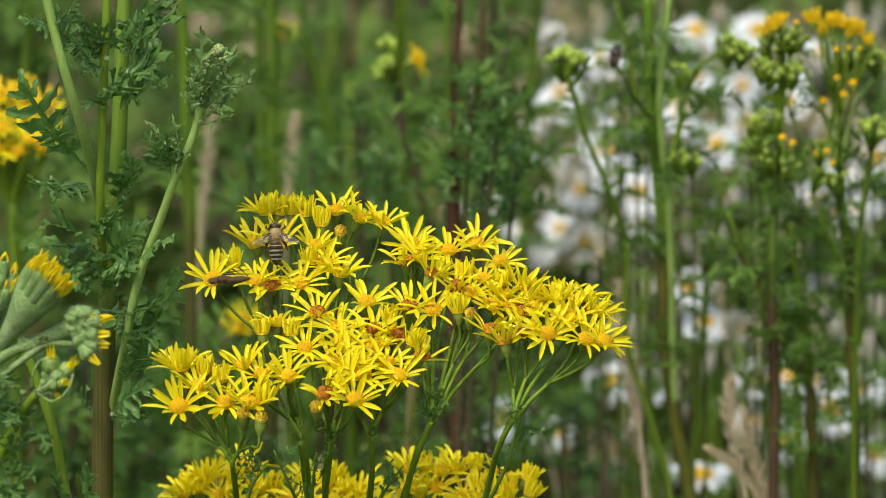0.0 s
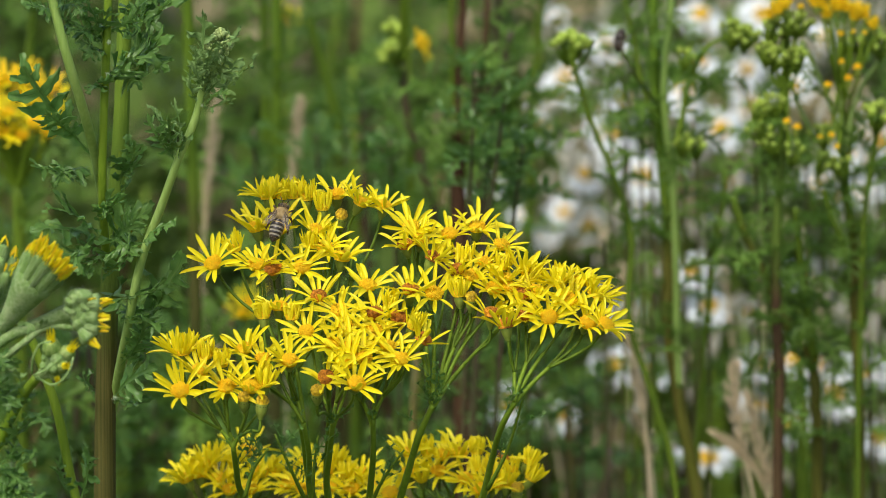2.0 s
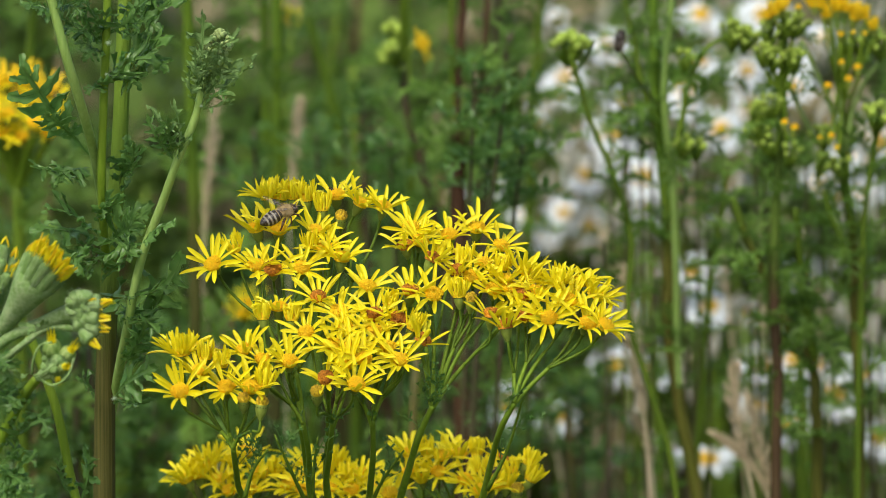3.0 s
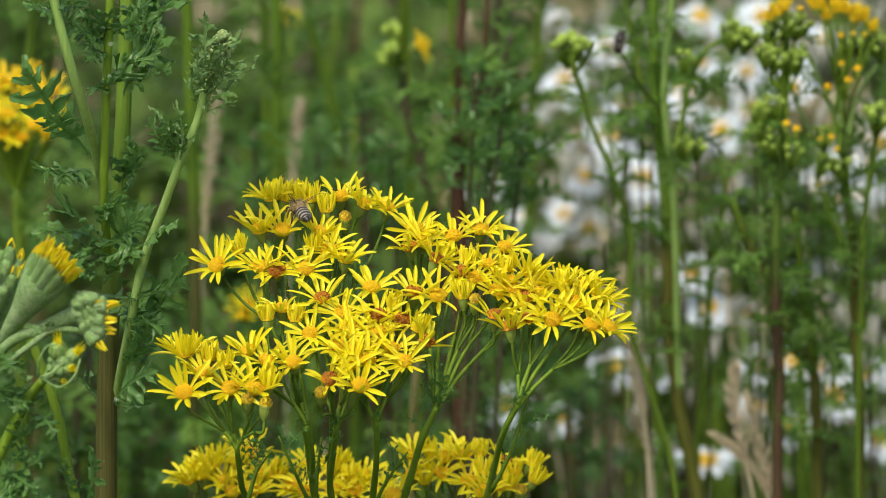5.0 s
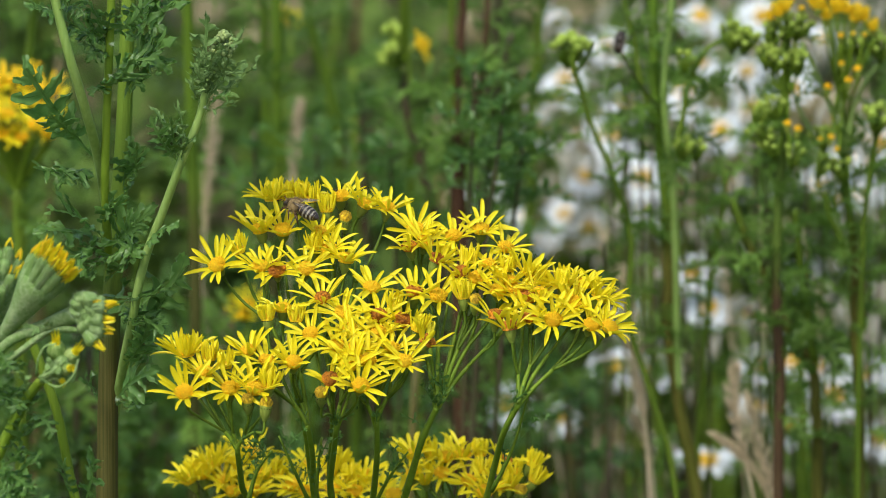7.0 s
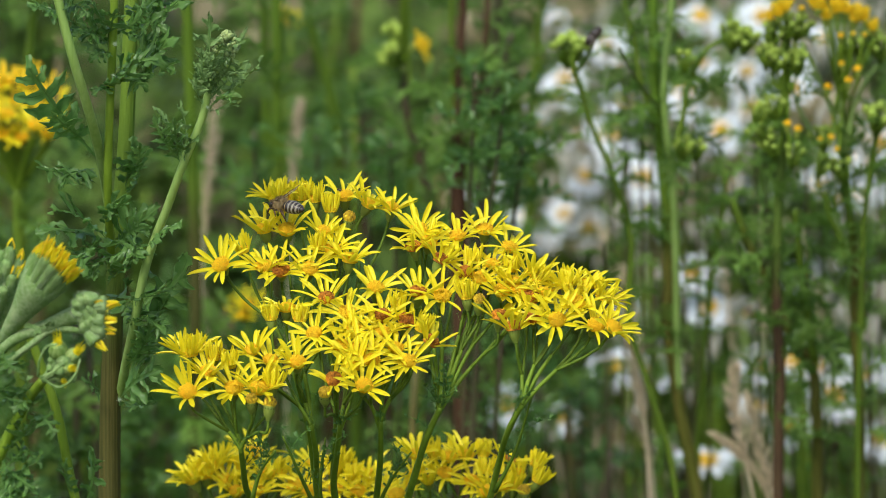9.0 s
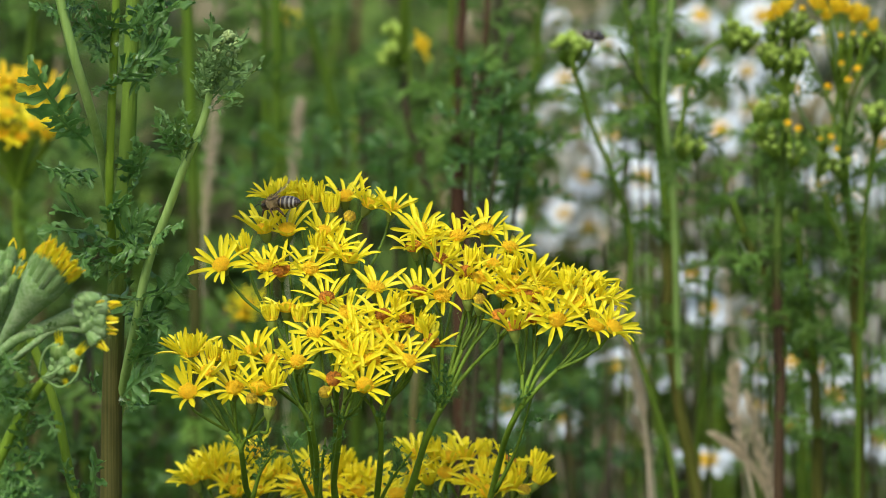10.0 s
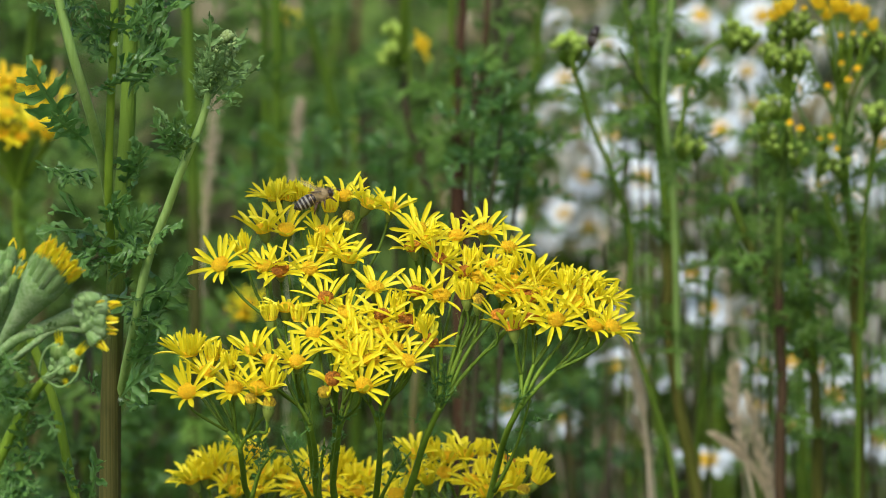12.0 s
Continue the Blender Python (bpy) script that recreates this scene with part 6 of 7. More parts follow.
    for i in range(44):
        y = rng.uniform(2.4, 3.1)
        x = rng.uniform(-0.105, 0.105) * y
        if x > 0.025 * y or x > 0.005 * y and rng.random() < 0.5:
            continue
        h = 1.0278 - y * rng.uniform(0.108, 0.20)
        mat = rng.choice((STEM, STEM, STEM_BROWN, STEM_PURPLE))
        herb(browned if mat is STEM_PURPLE else green, [(x + rng.uniform(-0.03, 0.03), y, h), (x, y, h * 0.6)], 0.0034, 0.0020, mat, 20, 0.055, 100 + i, 1, 0.3, pool=MIDDLE_BLUE if i % 2 else MIDDLE)
    return right


# ---- daisies ----
DAISY_PETALS = [petal_mesh(200 + i, 0.0135, 0.0052, 0.12, 0.3, WHITE, taper=0.5) for i in range(4)]
DAISY_CENTRE = disc_mesh(DAISY_DISC, 0.0062, 0.0034, 45, 0.0008, 9)


def daisy(p, fore, aside, seed):
    rng = random.Random(seed)
    p = V(p)
    base = Vector((p.x + rng.uniform(-0.04, 0.04), p.y + rng.uniform(0, 0.05), 0.0))
    plant = thing("daisy", base, "white daisy with yellow centre on a thin green stem", "wildflower", "white daisies")
    n = Vector((math.tan(radians(aside)), -math.tan(radians(fore)), 1)).normalized()
    s = Shape()
    s.tube([q - base for q in glide([base, base.lerp(p, 0.6) + Vector((0.01, 0, 0)), p - n * 0.012, p], 5)], 0.0013, 0.0011, 6)
    piece("stem", s.mesh("stem", [STEM]), plant)
    m = Matrix.Translation(p - base) @ upright(n, rng.random() * 6) @ Matrix.Scale(rng.uniform(0.62, 0.84), 4)
    disc = piece("disc", DAISY_CENTRE, plant, m)
    droop = rng.uniform(-25, 12)
    for k in range(17):
        a = 2 * math.pi * (k + rng.uniform(-0.25, 0.25)) / 17
        piece("petal", rng.choice(DAISY_PETALS), disc, Matrix.Rotation(a, 4, "Z") @ Matrix.Translation((0.0055, 0, 0)) @ Matrix.Rotation(-radians(droop + rng.uniform(-8, 8)), 4, "Y"))


def build_daisies():
    near = ((0.0653, 3.2000, 0.5574), (0.0756, 3.1000, 0.5526), (0.1804, 3.0000, 0.6049), (0.1604, 2.9000, 0.5849), (0.1151, 2.9000, 0.5561),
            (0.2222, 3.1000, 0.5791), (0.1604, 3.1000, 0.4512), (0.1488, 3.1000, 0.5791), (0.1267, 3.2000, 0.5537), (0.2347, 3.1000, 0.5615), (0.2672, 3.1000, 0.5615), (0.1823, 3.2000, 0.5847))
    far = ((0.2184, 2.9000, 0.5534), (0.1741, 2.7000, 0.4677), (0.2090, 2.8000, 0.4665), (0.2453, 2.8000, 0.5938), (0.2362, 2.8000, 0.5650), (0.0265, 3.0000, 0.5319), (0.2012, 2.9000, 0.6229), (0.0673, 2.9000, 0.6064),
           (0.1002, 2.9000, 0.5734), (0.1785, 2.9000, 0.5998), (0.2022, 3.0000, 0.5371), (0.2345, 2.9000, 0.5700), (0.1834, 2.9000, 0.4498), (0.1283, 3.0000, 0.4334), (0.1826, 3.0000, 0.4577), (0.2504, 3.0000, 0.4854), (0.1750, 3.0000, 0.5371), (0.0965, 3.1000, 0.5668), (0.0767, 3.0, 0.5251), (0.0754, 3.1000, 0.5880), (0.1546, 3.0000, 0.5474), (0.1841, 3.1000, 0.5491))
    daisy((0.1224, 2.3, 0.5218), 14, 4, 299)
    for i, (p, fore, aside) in enumerate((((0.1527, 2.7500, 0.6088), 62, 4), ((0.1137, 2.85, 0.5662), 55, -14), ((0.0919, 2.7500, 0.6069), 40, 6), ((0.0904, 2.7500, 0.6545), 50, 0), ((0.1915, 2.7500, 0.6320), 40, 4), ((0.1666, 2.7500, 0.6414), 35, -6), ((0.084, 2.95, 0.5514), 50, 8), ((0.1225, 3.0, 0.5234), 35, -10), ((0.1004, 2.7500, 0.6251), 30, 0), ((0.1336, 2.7500, 0.6236), 35, 10), ((0.1412, 2.7500, 0.6470), 40, 0), ((0.1750, 2.7500, 0.6720), 40, 0), ((0.1410, 2.7500, 0.6720), 30, 6))):
        daisy(p, fore, aside, 280 + i)
    for i, p in enumerate(((0.1642, 2.5500, 0.5167), (0.1793, 2.5500, 0.5196), (0.1615, 2.5500, 0.4953), (0.2016, 2.5500, 0.5018), (0.2243, 2.5500, 0.4781), (0.1284, 2.5500, 0.5662), (0.1367, 2.5500, 0.5477), (0.1068, 2.5500, 0.5137), (0.1791, 2.5500, 0.4840), (0.2165, 2.5500, 0.5137), (0.0873, 2.5500, 0.5167), (0.0337, 2.5500, 0.4959), (0.0584, 2.5500, 0.4900))):
        daisy(p, 30 + 7 * (i % 4), 9 * (i % 5) - 18, 260 + i)
    low = ((0.0499, 2.9, 0.5342), (0.0649, 3.0, 0.5137), (0.0702, 2.9, 0.5369), (0.0581, 3.0, 0.5044), (0.0899, 3.1, 0.4959), (0.0628, 3.2, 0.5403), (0.0773, 3.3, 0.5559), (0.0723, 3.2, 0.6101), (0.1067, 2.9, 0.4767), (0.1432, 3.0000, 0.4854), (0.2164, 3.0000, 0.4819), (0.2067, 3.0000, 0.4438), (0.2440, 3.0000, 0.4577), (0.1919, 3.1000, 0.4709), (0.2382, 3.1000, 0.4243), (0.1623, 3.0000, 0.4438))
    rng = random.Random(81)
    for i, p in enumerate(near + far + low):
        daisy(p, rng.uniform(20, 60), rng.uniform(-25, 25), 300 + i)
    for i in range(12):
        y = rng.uniform(2.8, 3.6)
        x = rng.uniform(0.024, 0.1) * y
        daisy((x, y, 1.0278 - y * (0.125 + 0.055 * rng.random())), rng.uniform(15, 60), rng.uniform(-25, 25), 400 + i)


# ---- dry grass heads ----
def grass_head(pts, width, seed, label="dry straw-coloured grass seed head on a thin stalk"):
    """A bleached grass panicle: the points run from its tip downwards."""
    rng = random.Random(seed)
    foot = V(pts[-1])
    base = Vector((foot.x, foot.y + 0.01, 0.0))
    g = thing("grass_stalk", base, label, "grass", "dry grass heads")
    line = glide([V(q) for q in pts], 8)
    s = Shape()
    s.tube([q - base for q in glide([base, base.lerp(foot, 0.5)] + [V(q) for q in reversed(pts)], 5)], 0.0007, 0.0005, 6)
    piece("stalk", s.mesh("stalk", [STRAW]), g)
    s = Shape()
    n = len(line) - 1
    k = min(1.0, max(0.4, width / 0.0045))
    for i in range(210):
        t = rng.random() * 0.8
        q = line[int(t * n)].lerp(line[int(t * n) + 1], rng.random())
        a, w = rng.random() * 6.28, width * (0.75 + 1.1 * math.sin(math.pi * min(1, t * 1.15 + 0.08))) * rng.uniform(0.2, 1)
        side = Vector((math.cos(a), math.sin(a), 0))
        p = q + side * w * 0.5
        m = Matrix.Translation(p - base) @ upright(line[0] - line[-1] + Vector((side.x, side.y, 0)) * 0.02, a) @ Matrix.Scale(k * 0.75, 4)
        s.lathe([(0.0001, -0.001), (0.0006, 0.0008), (0.0004, 0.0028), (0.0001, 0.0062)], 4, m=m)
    piece("seed_head", s.mesh("seed_head", [STRAW]), g)


def build_grasses():
    grass_head([(0.0717, 2.0000, 0.6662), (0.0745, 2.0000, 0.6477), (0.0774, 2.0000, 0.6292), (0.0807, 2.0000, 0.6106), (0.0826, 2.0000, 0.5920)], 0.0046, 1)
    grass_head([(0.1155, 1.9600, 0.6349), (0.1148, 1.9600, 0.6213), (0.1181, 1.9600, 0.6053), (0.1235, 1.9600, 0.5801)], 0.0033, 2)
    grass_head([(0.1201, 1.9600, 0.6235), (0.1238, 1.9600, 0.6076), (0.1285, 1.9600, 0.5916), (0.1318, 1.9600, 0.5778)], 0.0033, 3)
    grass_head([(0.1069, 1.9600, 0.6071), (0.1154, 1.9600, 0.6012), (0.1245, 1.9600, 0.5916), (0.1314, 1.9600, 0.5732)], 0.0030, 4)
    grass_head([(0.1279, 2.3000, 0.6278), (0.1308, 2.3000, 0.6013), (0.1350, 2.3000, 0.5694), (0.1378, 2.3000, 0.5480)], 0.002, 5)
    grass_head([(-0.0989, 2.2000, 0.7082), (-0.1013, 2.2000, 0.6856), (-0.1040, 2.2000, 0.6629), (-0.1063, 2.2000, 0.6300)], 0.0036, 6)
    grass_head([(-0.0625, 2.2000, 0.7056), (-0.0646, 2.2000, 0.6881), (-0.0664, 2.2000, 0.6680), (-0.0678, 2.2000, 0.6351)], 0.0034, 7)
    grass_head([(-0.1182, 2.4000, 0.5828), (-0.1143, 2.4000, 0.5606), (-0.1090, 2.4000, 0.5439), (-0.1078, 2.4000, 0.5160)], 0.006, 8)
    grass_head([(0.0786, 2.5000, 0.5121), (0.0773, 2.5000, 0.4859), (0.0732, 2.5000, 0.4538)], 0.0015, 9)
    grass_head([(0.0481, 2.4000, 0.5383), (0.0551, 2.4000, 0.5048), (0.0593, 2.4000, 0.4767)], 0.0012, 10)
    grass_head([(0.1604, 2.5000, 0.5787), (0.1594, 2.5000, 0.5411), (0.1584, 2.5000, 0.5063)], 0.0025, 11)
    grass_head([(0.1433, 2.3000, 0.6516), (0.1454, 2.3000, 0.6252), (0.1484, 2.3000, 0.5907), (0.1502, 2.3000, 0.5694)], 0.0016, 13)
    grass_head([(0.0790, 2.0500, 0.5966), (0.0823, 2.0500, 0.5895), (0.0852, 2.0500, 0.5811), (0.0869, 2.0500, 0.5691)], 0.0022, 14)
    grass_head([(0.1964, 2.6000, 0.5517), (0.1983, 2.6000, 0.5247), (0.2002, 2.6000, 0.4915)], 0.003, 12)


# ---- dense growth further back ----
def build_meadow():
    rng = random.Random(90)
    data = []
    for me in SIMPLE:
        data.append(([v.co.copy() for v in me.vertices], [tuple(p.vertices) for p in me.polygons]))
    verts, faces, index = [], [], []

    def scatter(count, y0, y1, h0, h1, l0, l1, half, rng=rng, clear=0.0):
        for i in range(count):
            y = y0 + (y1 - y0) * rng.random()
            x = rng.uniform(-1, 1) * (half * abs(y) + 0.1 if half < 1 else half)
            x += math.copysign(clear, x)
            z = rng.random() ** 0.6 * rng.uniform(h0, h1)
            vs, fs = data[i % len(data)]
            a, e = rng.random() * 6.28, rng.uniform(-0.3, 1.0)
            m = Matrix.Translation((x, y, z)) @ facing((math.cos(a) * math.cos(e), math.sin(a) * math.cos(e), math.sin(e)), (rng.uniform(-0.5, 0.5), rng.uniform(-0.5, 0.5), 1)) @ Matrix.Scale(rng.uniform(l0, l1) / 0.05, 4)
            start = len(verts)
            verts.extend(m @ v for v in vs)
            faces.extend(tuple(start + k for k in f) for f in fs)
            index.extend([1 if rng.random() < 0.16 else 0] * len(fs))

    scatter(5200, 2.9, 4.4, 0.35, 0.62, 0.05, 0.10, 0.12)
    scatter(3800, 4.4, 7.5, 0.25, 0.45, 0.08, 0.16, 0.13)
    scatter(1500, 1.4, 2.9, 0.10, 0.32, 0.05, 0.10, 0.14)
    scatter(9000, 1.7, 9.0, 0.08, 0.42, 0.08, 0.18, 4.4)
    scatter(2600, -3.0, -0.6, 0.05, 0.35, 0.08, 0.18, 4.4)
    scatter(1500, -0.8, 1.8, 0.05, 0.35, 0.08, 0.18, 3.7, random.Random(95), 0.7)
    def pale(count, y0, y1, side):
        s = Shape()
        for i in range(count):
            y = rng.uniform(y0, y1)
            x, z = rng.uniform(*side) * y, 1.0278 - y * rng.uniform(0.125, 0.235)
            m = Matrix.Translation((x, y, max(0.05, z))) @ upright((rng.uniform(-0.6, 0.6), rng.uniform(-0.6, 0.6), 1), rng.random() * 6)
            k = rng.uniform(0.35, 0.8)
            s.lathe([(0.0002, -0.012 * k), (0.003 * k, -0.003 * k), (0.0042 * k, 0.004 * k), (0.0012 * k, 0.014 * k)], 6, m=m)
        return s

    for s, name, m, label in ((pale(420, 2.4, 3.4, (0.02, 0.1)), "faded_seed_heads", PINK, "faded pinkish-grey seed heads among the daisies"),
                              (pale(330, 2.7, 4.0, (0.0, 0.1)), "dry_seed_heads", STRAW, "straw-coloured seed heads deep in the meadow")):
        tagged(new(name, s.mesh(name, [m])), label, "seed heads", kind="stuff")
    me = mesh_of("meadow_foliage", verts, faces, [FOLIAGE, FOLIAGE_DRY], index)
    tagged(new("meadow_foliage", me), "dense green meadow foliage behind the flowers", "foliage", kind="stuff")
    s = Shape()
    for i in range(16000):
        y = rng.uniform(2.4, 7.0) if i < 1700 else rng.uniform(-4.0, 9.0)
        x = rng.uniform(-1, 1) * (0.13 * y + 0.1 if i < 1700 else 5.0)
        if i >= 1700 and -0.4 < y < 2.4 and abs(x) < 0.14 * y + 0.25:
            continue
        h, a, w = rng.uniform(0.25, 0.6), rng.random() * 6.28, rng.uniform(0.0008, 0.0018)
        d = Vector((math.cos(a), math.sin(a), 0)) * rng.uniform(0.02, 0.2)
        n = Vector((-d.y, d.x, 0)).normalized() * w
        pts = [Vector((x, y, -0.01)), Vector((x, y, h * 0.5)) + d * 0.25, Vector((x, y, h)) + d]
        s.add([pts[0] - n, pts[0] + n, pts[1] - n * 0.8, pts[1] + n * 0.8, pts[2]], [(0, 1, 3, 2), (2, 3, 4)], 1 if rng.random() < 0.08 else 0)
    tagged(new("meadow_grass", s.mesh("meadow_grass", [FOLIAGE, STRAW])), "green and straw-coloured grass blades in the meadow", "grass", kind="stuff")


# ---- insects ----
def wing_mesh(length, width):
    """A thin rounded wing along +x with raised veins."""
    s, n = Shape(), 9
    for i in range(n + 1):
        t = i / n
        w = width * math.sin(math.pi * (0.06 + 0.90 * t) ** 1.25) + 0.0001
        s.v += [Vector((length * t, -w * 0.35, 0)), Vector((length * t, w * 0.1, 0.0001)), Vector((length * t, w * 0.65, 0))]
    s.f = [(3 * i + j, 3 * i + j + 1, 3 * i + j + 4, 3 * i + j + 3) for i in range(n) for j in range(2)]
    s.m = [0] * len(s.f)
    s.tube([Vector((length * t, -width * 0.35 * math.sin(math.pi * (0.06 + 0.9 * t) ** 1.25), 0)) for t in (0, 0.25, 0.5, 0.75, 0.95)], 0.00012, 0.00005, 4, 1)
    s.tube([Vector((0, 0, 0)), Vector((length * 0.5, width * 0.1, 0.0001)), Vector((length * 0.9, width * 0.2, 0))], 0.00009, 0.00004, 4, 1)
    return s.mesh("wing", [WING, LEGS])


def insect_leg(bee, root, knee, foot, r=0.00028):
    s = Shape()
    s.tube([V(root), V(root).lerp(V(knee), 0.6) + Vector((0, 0, 0.0003)), V(knee)], r, r * 1.2, 6)
    s.tube([V(knee), V(knee).lerp(V(foot), 0.5), V(foot)], r * 1.3, r * 0.5, 6)
    piece("leg", s.mesh("leg", [LEGS]), bee)


def build_bee():
    bee = thing("honey_bee", (0, 1.6, 0.75), "brown honey bee with grey-banded abdomen foraging on flowers", "bee")
    rng = random.Random(5)
    turn = Matrix.Rotation(-math.pi / 2, 4, "Y")
    # abdomen: dark plates, each with a pale hair band at its front edge
    s = Shape()
    rings, marks = [(0.0004, 0.0)], []
    edges = [0.0, 0.0013, 0.0027, 0.0041, 0.0054, 0.0066, 0.0078]
    radii = [0.0013, 0.0021, 0.0023, 0.00225, 0.0019, 0.0014, 0.0002]
    for i in range(6):
        a, b, ra, rb = edges[i], edges[i + 1], radii[i], radii[i + 1]
        mid = a + (b - a) * (0.45 if i > 1 else 0.2)
        rm = ra + (rb - ra) * (0.45 if i > 1 else 0.2)
        rings += [(ra * 0.97, a + 0.00005), (rm * 1.02, mid), (rm * 1.02, mid + 0.0001), (rb * 1.02, b)]
        marks += [1, 0 if i == 5 else 1, 0, 0] if i > 1 else [2, 2, 0, 0]
    s.lathe(rings, 18, mats=marks, m=Matrix.Translation((0.0011, 0, -0.0001)) @ turn @ Matrix.Diagonal((0.9, 1, 1, 1)))
    piece("abdomen", s.mesh("abdomen", [CHITIN, BAND, FUZZ]), bee, Matrix.Rotation(radians(-6), 4, "Y"), "dark abdomen with grey hair bands")
    s = Shape()
    v, f = ball((0.0030, 0, 0.0002), (0.0024, 0.0023, 0.0021))
    s.add(v, f)
    for i in range(700):
        d = Vector((rng.gauss(0, 1), rng.gauss(0, 1), rng.gauss(0.2, 1))).normalized()
        p = Vector((0.0030 + d.x * 0.0023, d.y * 0.0022, 0.0002 + d.z * 0.0020))
        q = p + (d + Vector((-0.4, rng.uniform(-0.3, 0.3), rng.uniform(-0.3, 0.3)))) * rng.uniform(0.0005, 0.0012)
        n = d.orthogonal().normalized() * 0.00007
        s.add([p - n, p + n, q], [(0, 1, 2)])
    piece("thorax", s.mesh("thorax", [FUZZ]), bee, label="furry tan thorax")
    s = Shape()
    v, f = ball((0.0060, 0, -0.0004), (0.0010, 0.0017, 0.0014))
    s.add(v, f)
    for side in (-1, 1):
        v, f = ball((0.0060, side * 0.0014, -0.0002), (0.0007, 0.0005, 0.0011))
        s.add(v, f)
    for i in range(420):
        d = Vector((rng.uniform(-0.6, 1), rng.gauss(0, 0.7), rng.gauss(0.6, 0.7))).normalized()
        p = Vector((0.0060 + d.x * 0.0009, d.y * 0.0011, -0.0004 + d.z * 0.0013))
        n = d.orthogonal().normalized() * 0.00006
        s.add([p - n, p + n, p + d * rng.uniform(0.0003, 0.0008)], [(0, 1, 2)], 1)
    piece("head", s.mesh("head", [CHITIN, FUZZ]), bee)
    for side in (-1, 1):
        s = Shape()
        s.tube(glide([(0.0068, side * 0.0005, 0.0), (0.0077, side * 0.0010, 0.0006), (0.0090, side * 0.0018, 0.0)], 4), 0.00016, 0.00012, 6)
        piece("antenna", s.mesh("antenna", [CHITIN]), bee)
        insect_leg(bee, (0.0042, side * 0.0014, -0.0012), (0.0056, side * 0.0030, -0.0008), (0.0068, side * 0.0028, -0.0030))
        insect_leg(bee, (0.0030, side * 0.0016, -0.0014), (0.0030, side * 0.0032, -0.0008), (0.0022, side * 0.0040, -0.0032))
        insect_leg(bee, (0.0018, side * 0.0016, -0.0014), (0.0002, side * 0.0030, -0.0010), (-0.0016, side * 0.0036, -0.0036), 0.0004)
    wings = []
    fore, hind = wing_mesh(0.0080, 0.0025), wing_mesh(0.0056, 0.0018)
    for side in (-1, 1):
        for me, x, extra in ((fore, 0.0034, 0), (hind, 0.0024, 8)):
            w = piece("wing", me, bee, label="clear brownish wing")
            w.scale = (1, side, 1)
            wings.append((w, side, x, extra))
    bee.scale = (1.02, 1.02, 1.02)
    return bee, wings


def small_fly(name, length, label, category, material=CHITIN, shape=(((-0.22, 0, 0), (0.3, 0.14, 0.13)), ((0.12, 0, 0.02), (0.18, 0.14, 0.14)), ((0.36, 0, 0.0), (0.11, 0.14, 0.12)))):
    fly = thing(name, (0, 0, 0), label, category)
    s = Shape()
    for c, r in shape:
        v, f = ball(c, r, 10, 7)
        s.add([q * length for q in v], f)
    piece("body", s.mesh("body", [material]), fly)
    for side in (-1, 1):
        w = piece("wing", wing_mesh(length * 0.75, length * 0.26), fly, Matrix.Translation((length * 0.12, side * length * 0.08, length * 0.14)) @ Matrix.Rotation(radians(180 - side * 22), 4, "Z"))
        for x in (-0.02, 0.12, 0.24):
            insect_leg(fly, (x * length, side * 0.10 * length, -0.08 * length), (x * length, side * 0.28 * length, 0.0), (x * length * 1.4, side * 0.36 * length, -0.2 * length), length * 0.02)
    return fly


def body_pose(p, forward, dorsal):
    return Matrix.Translation(p) @ facing(forward, dorsal)


build_ground()
main = build_main()
lower = build_lower()
leafy = build_leafy()
budding = build_budding()
right = build_behind()
build_daisies()
build_grasses()
build_meadow()
bee, bee_wings = build_bee()
black_fly = small_fly("fly", 0.0085, "small black fly resting among green buds", "fly", CHITIN, (((-0.2, 0, 0), (0.34, 0.23, 0.21)), ((0.12, 0, 0.02), (0.24, 0.22, 0.21)), ((0.36, 0, 0), (0.13, 0.18, 0.16))))
ant_fly = small_fly("fly", 0.0040, "tiny black fly creeping over yellow flowers", "fly")
beetle = small_fly("beetle", 0.0022, "tiny black pollen beetle on a yellow flower", "beetle")
passer = small_fly("flying_insect", 0.0135, "brown insect flying past the flowers", "insect", BROWN_WING, (((-0.16, 0, -0.02), (0.36, 0.085, 0.08)), ((0.16, 0, 0.01), (0.26, 0.10, 0.095)), ((0.38, 0, 0.0), (0.12, 0.08, 0.08))))

SWAY_MAIN = [(0, -0.019), (0.5, -0.039), (1, -0.088), (1.5, -0.135), (2, -0.106), (2.5, -0.055), (3, -0.112), (4, -0.060), (5, -0.012), (5.5, 0.048), (6, -0.006), (6.5, 0.022), (7, -0.005), (8, 0.045), (9, 0.091), (9.5, 0.029), (10, 0.098), (10.5, 0.087), (11, 0.024), (11.5, 0.048), (12, 0.074)]
SWAY_LEAFY = [(0, 0.014), (0.5, 0.000), (1, -0.041), (1.5, -0.096), (2, -0.041), (2.5, -0.014), (3, -0.055), (4, -0.027), (5, 0.000), (5.5, 0.096), (6, 0.000), (6.5, 0.055), (7, 0.027), (8, 0.041), (9, 0.096), (9.5, 0.069), (10, 0.137), (10.5, 0.096), (11, 0.069), (11.5, 0.110), (12, 0.110)]
SWAY_BUDDING = [(0, 0.013), (0.5, -0.077), (1, -0.128), (1.5, -0.051), (2, -0.090), (2.5, -0.077), (3, -0.077), (4, -0.013), (5, 0.064), (5.5, 0.026), (6, 0.000), (6.5, 0.000), (7, 0.026), (8, 0.038), (9, 0.064), (9.5, 0.115), (10, 0.103), (10.5, 0.141), (11, 0.077), (11.5, 0.064), (12, 0.103)]
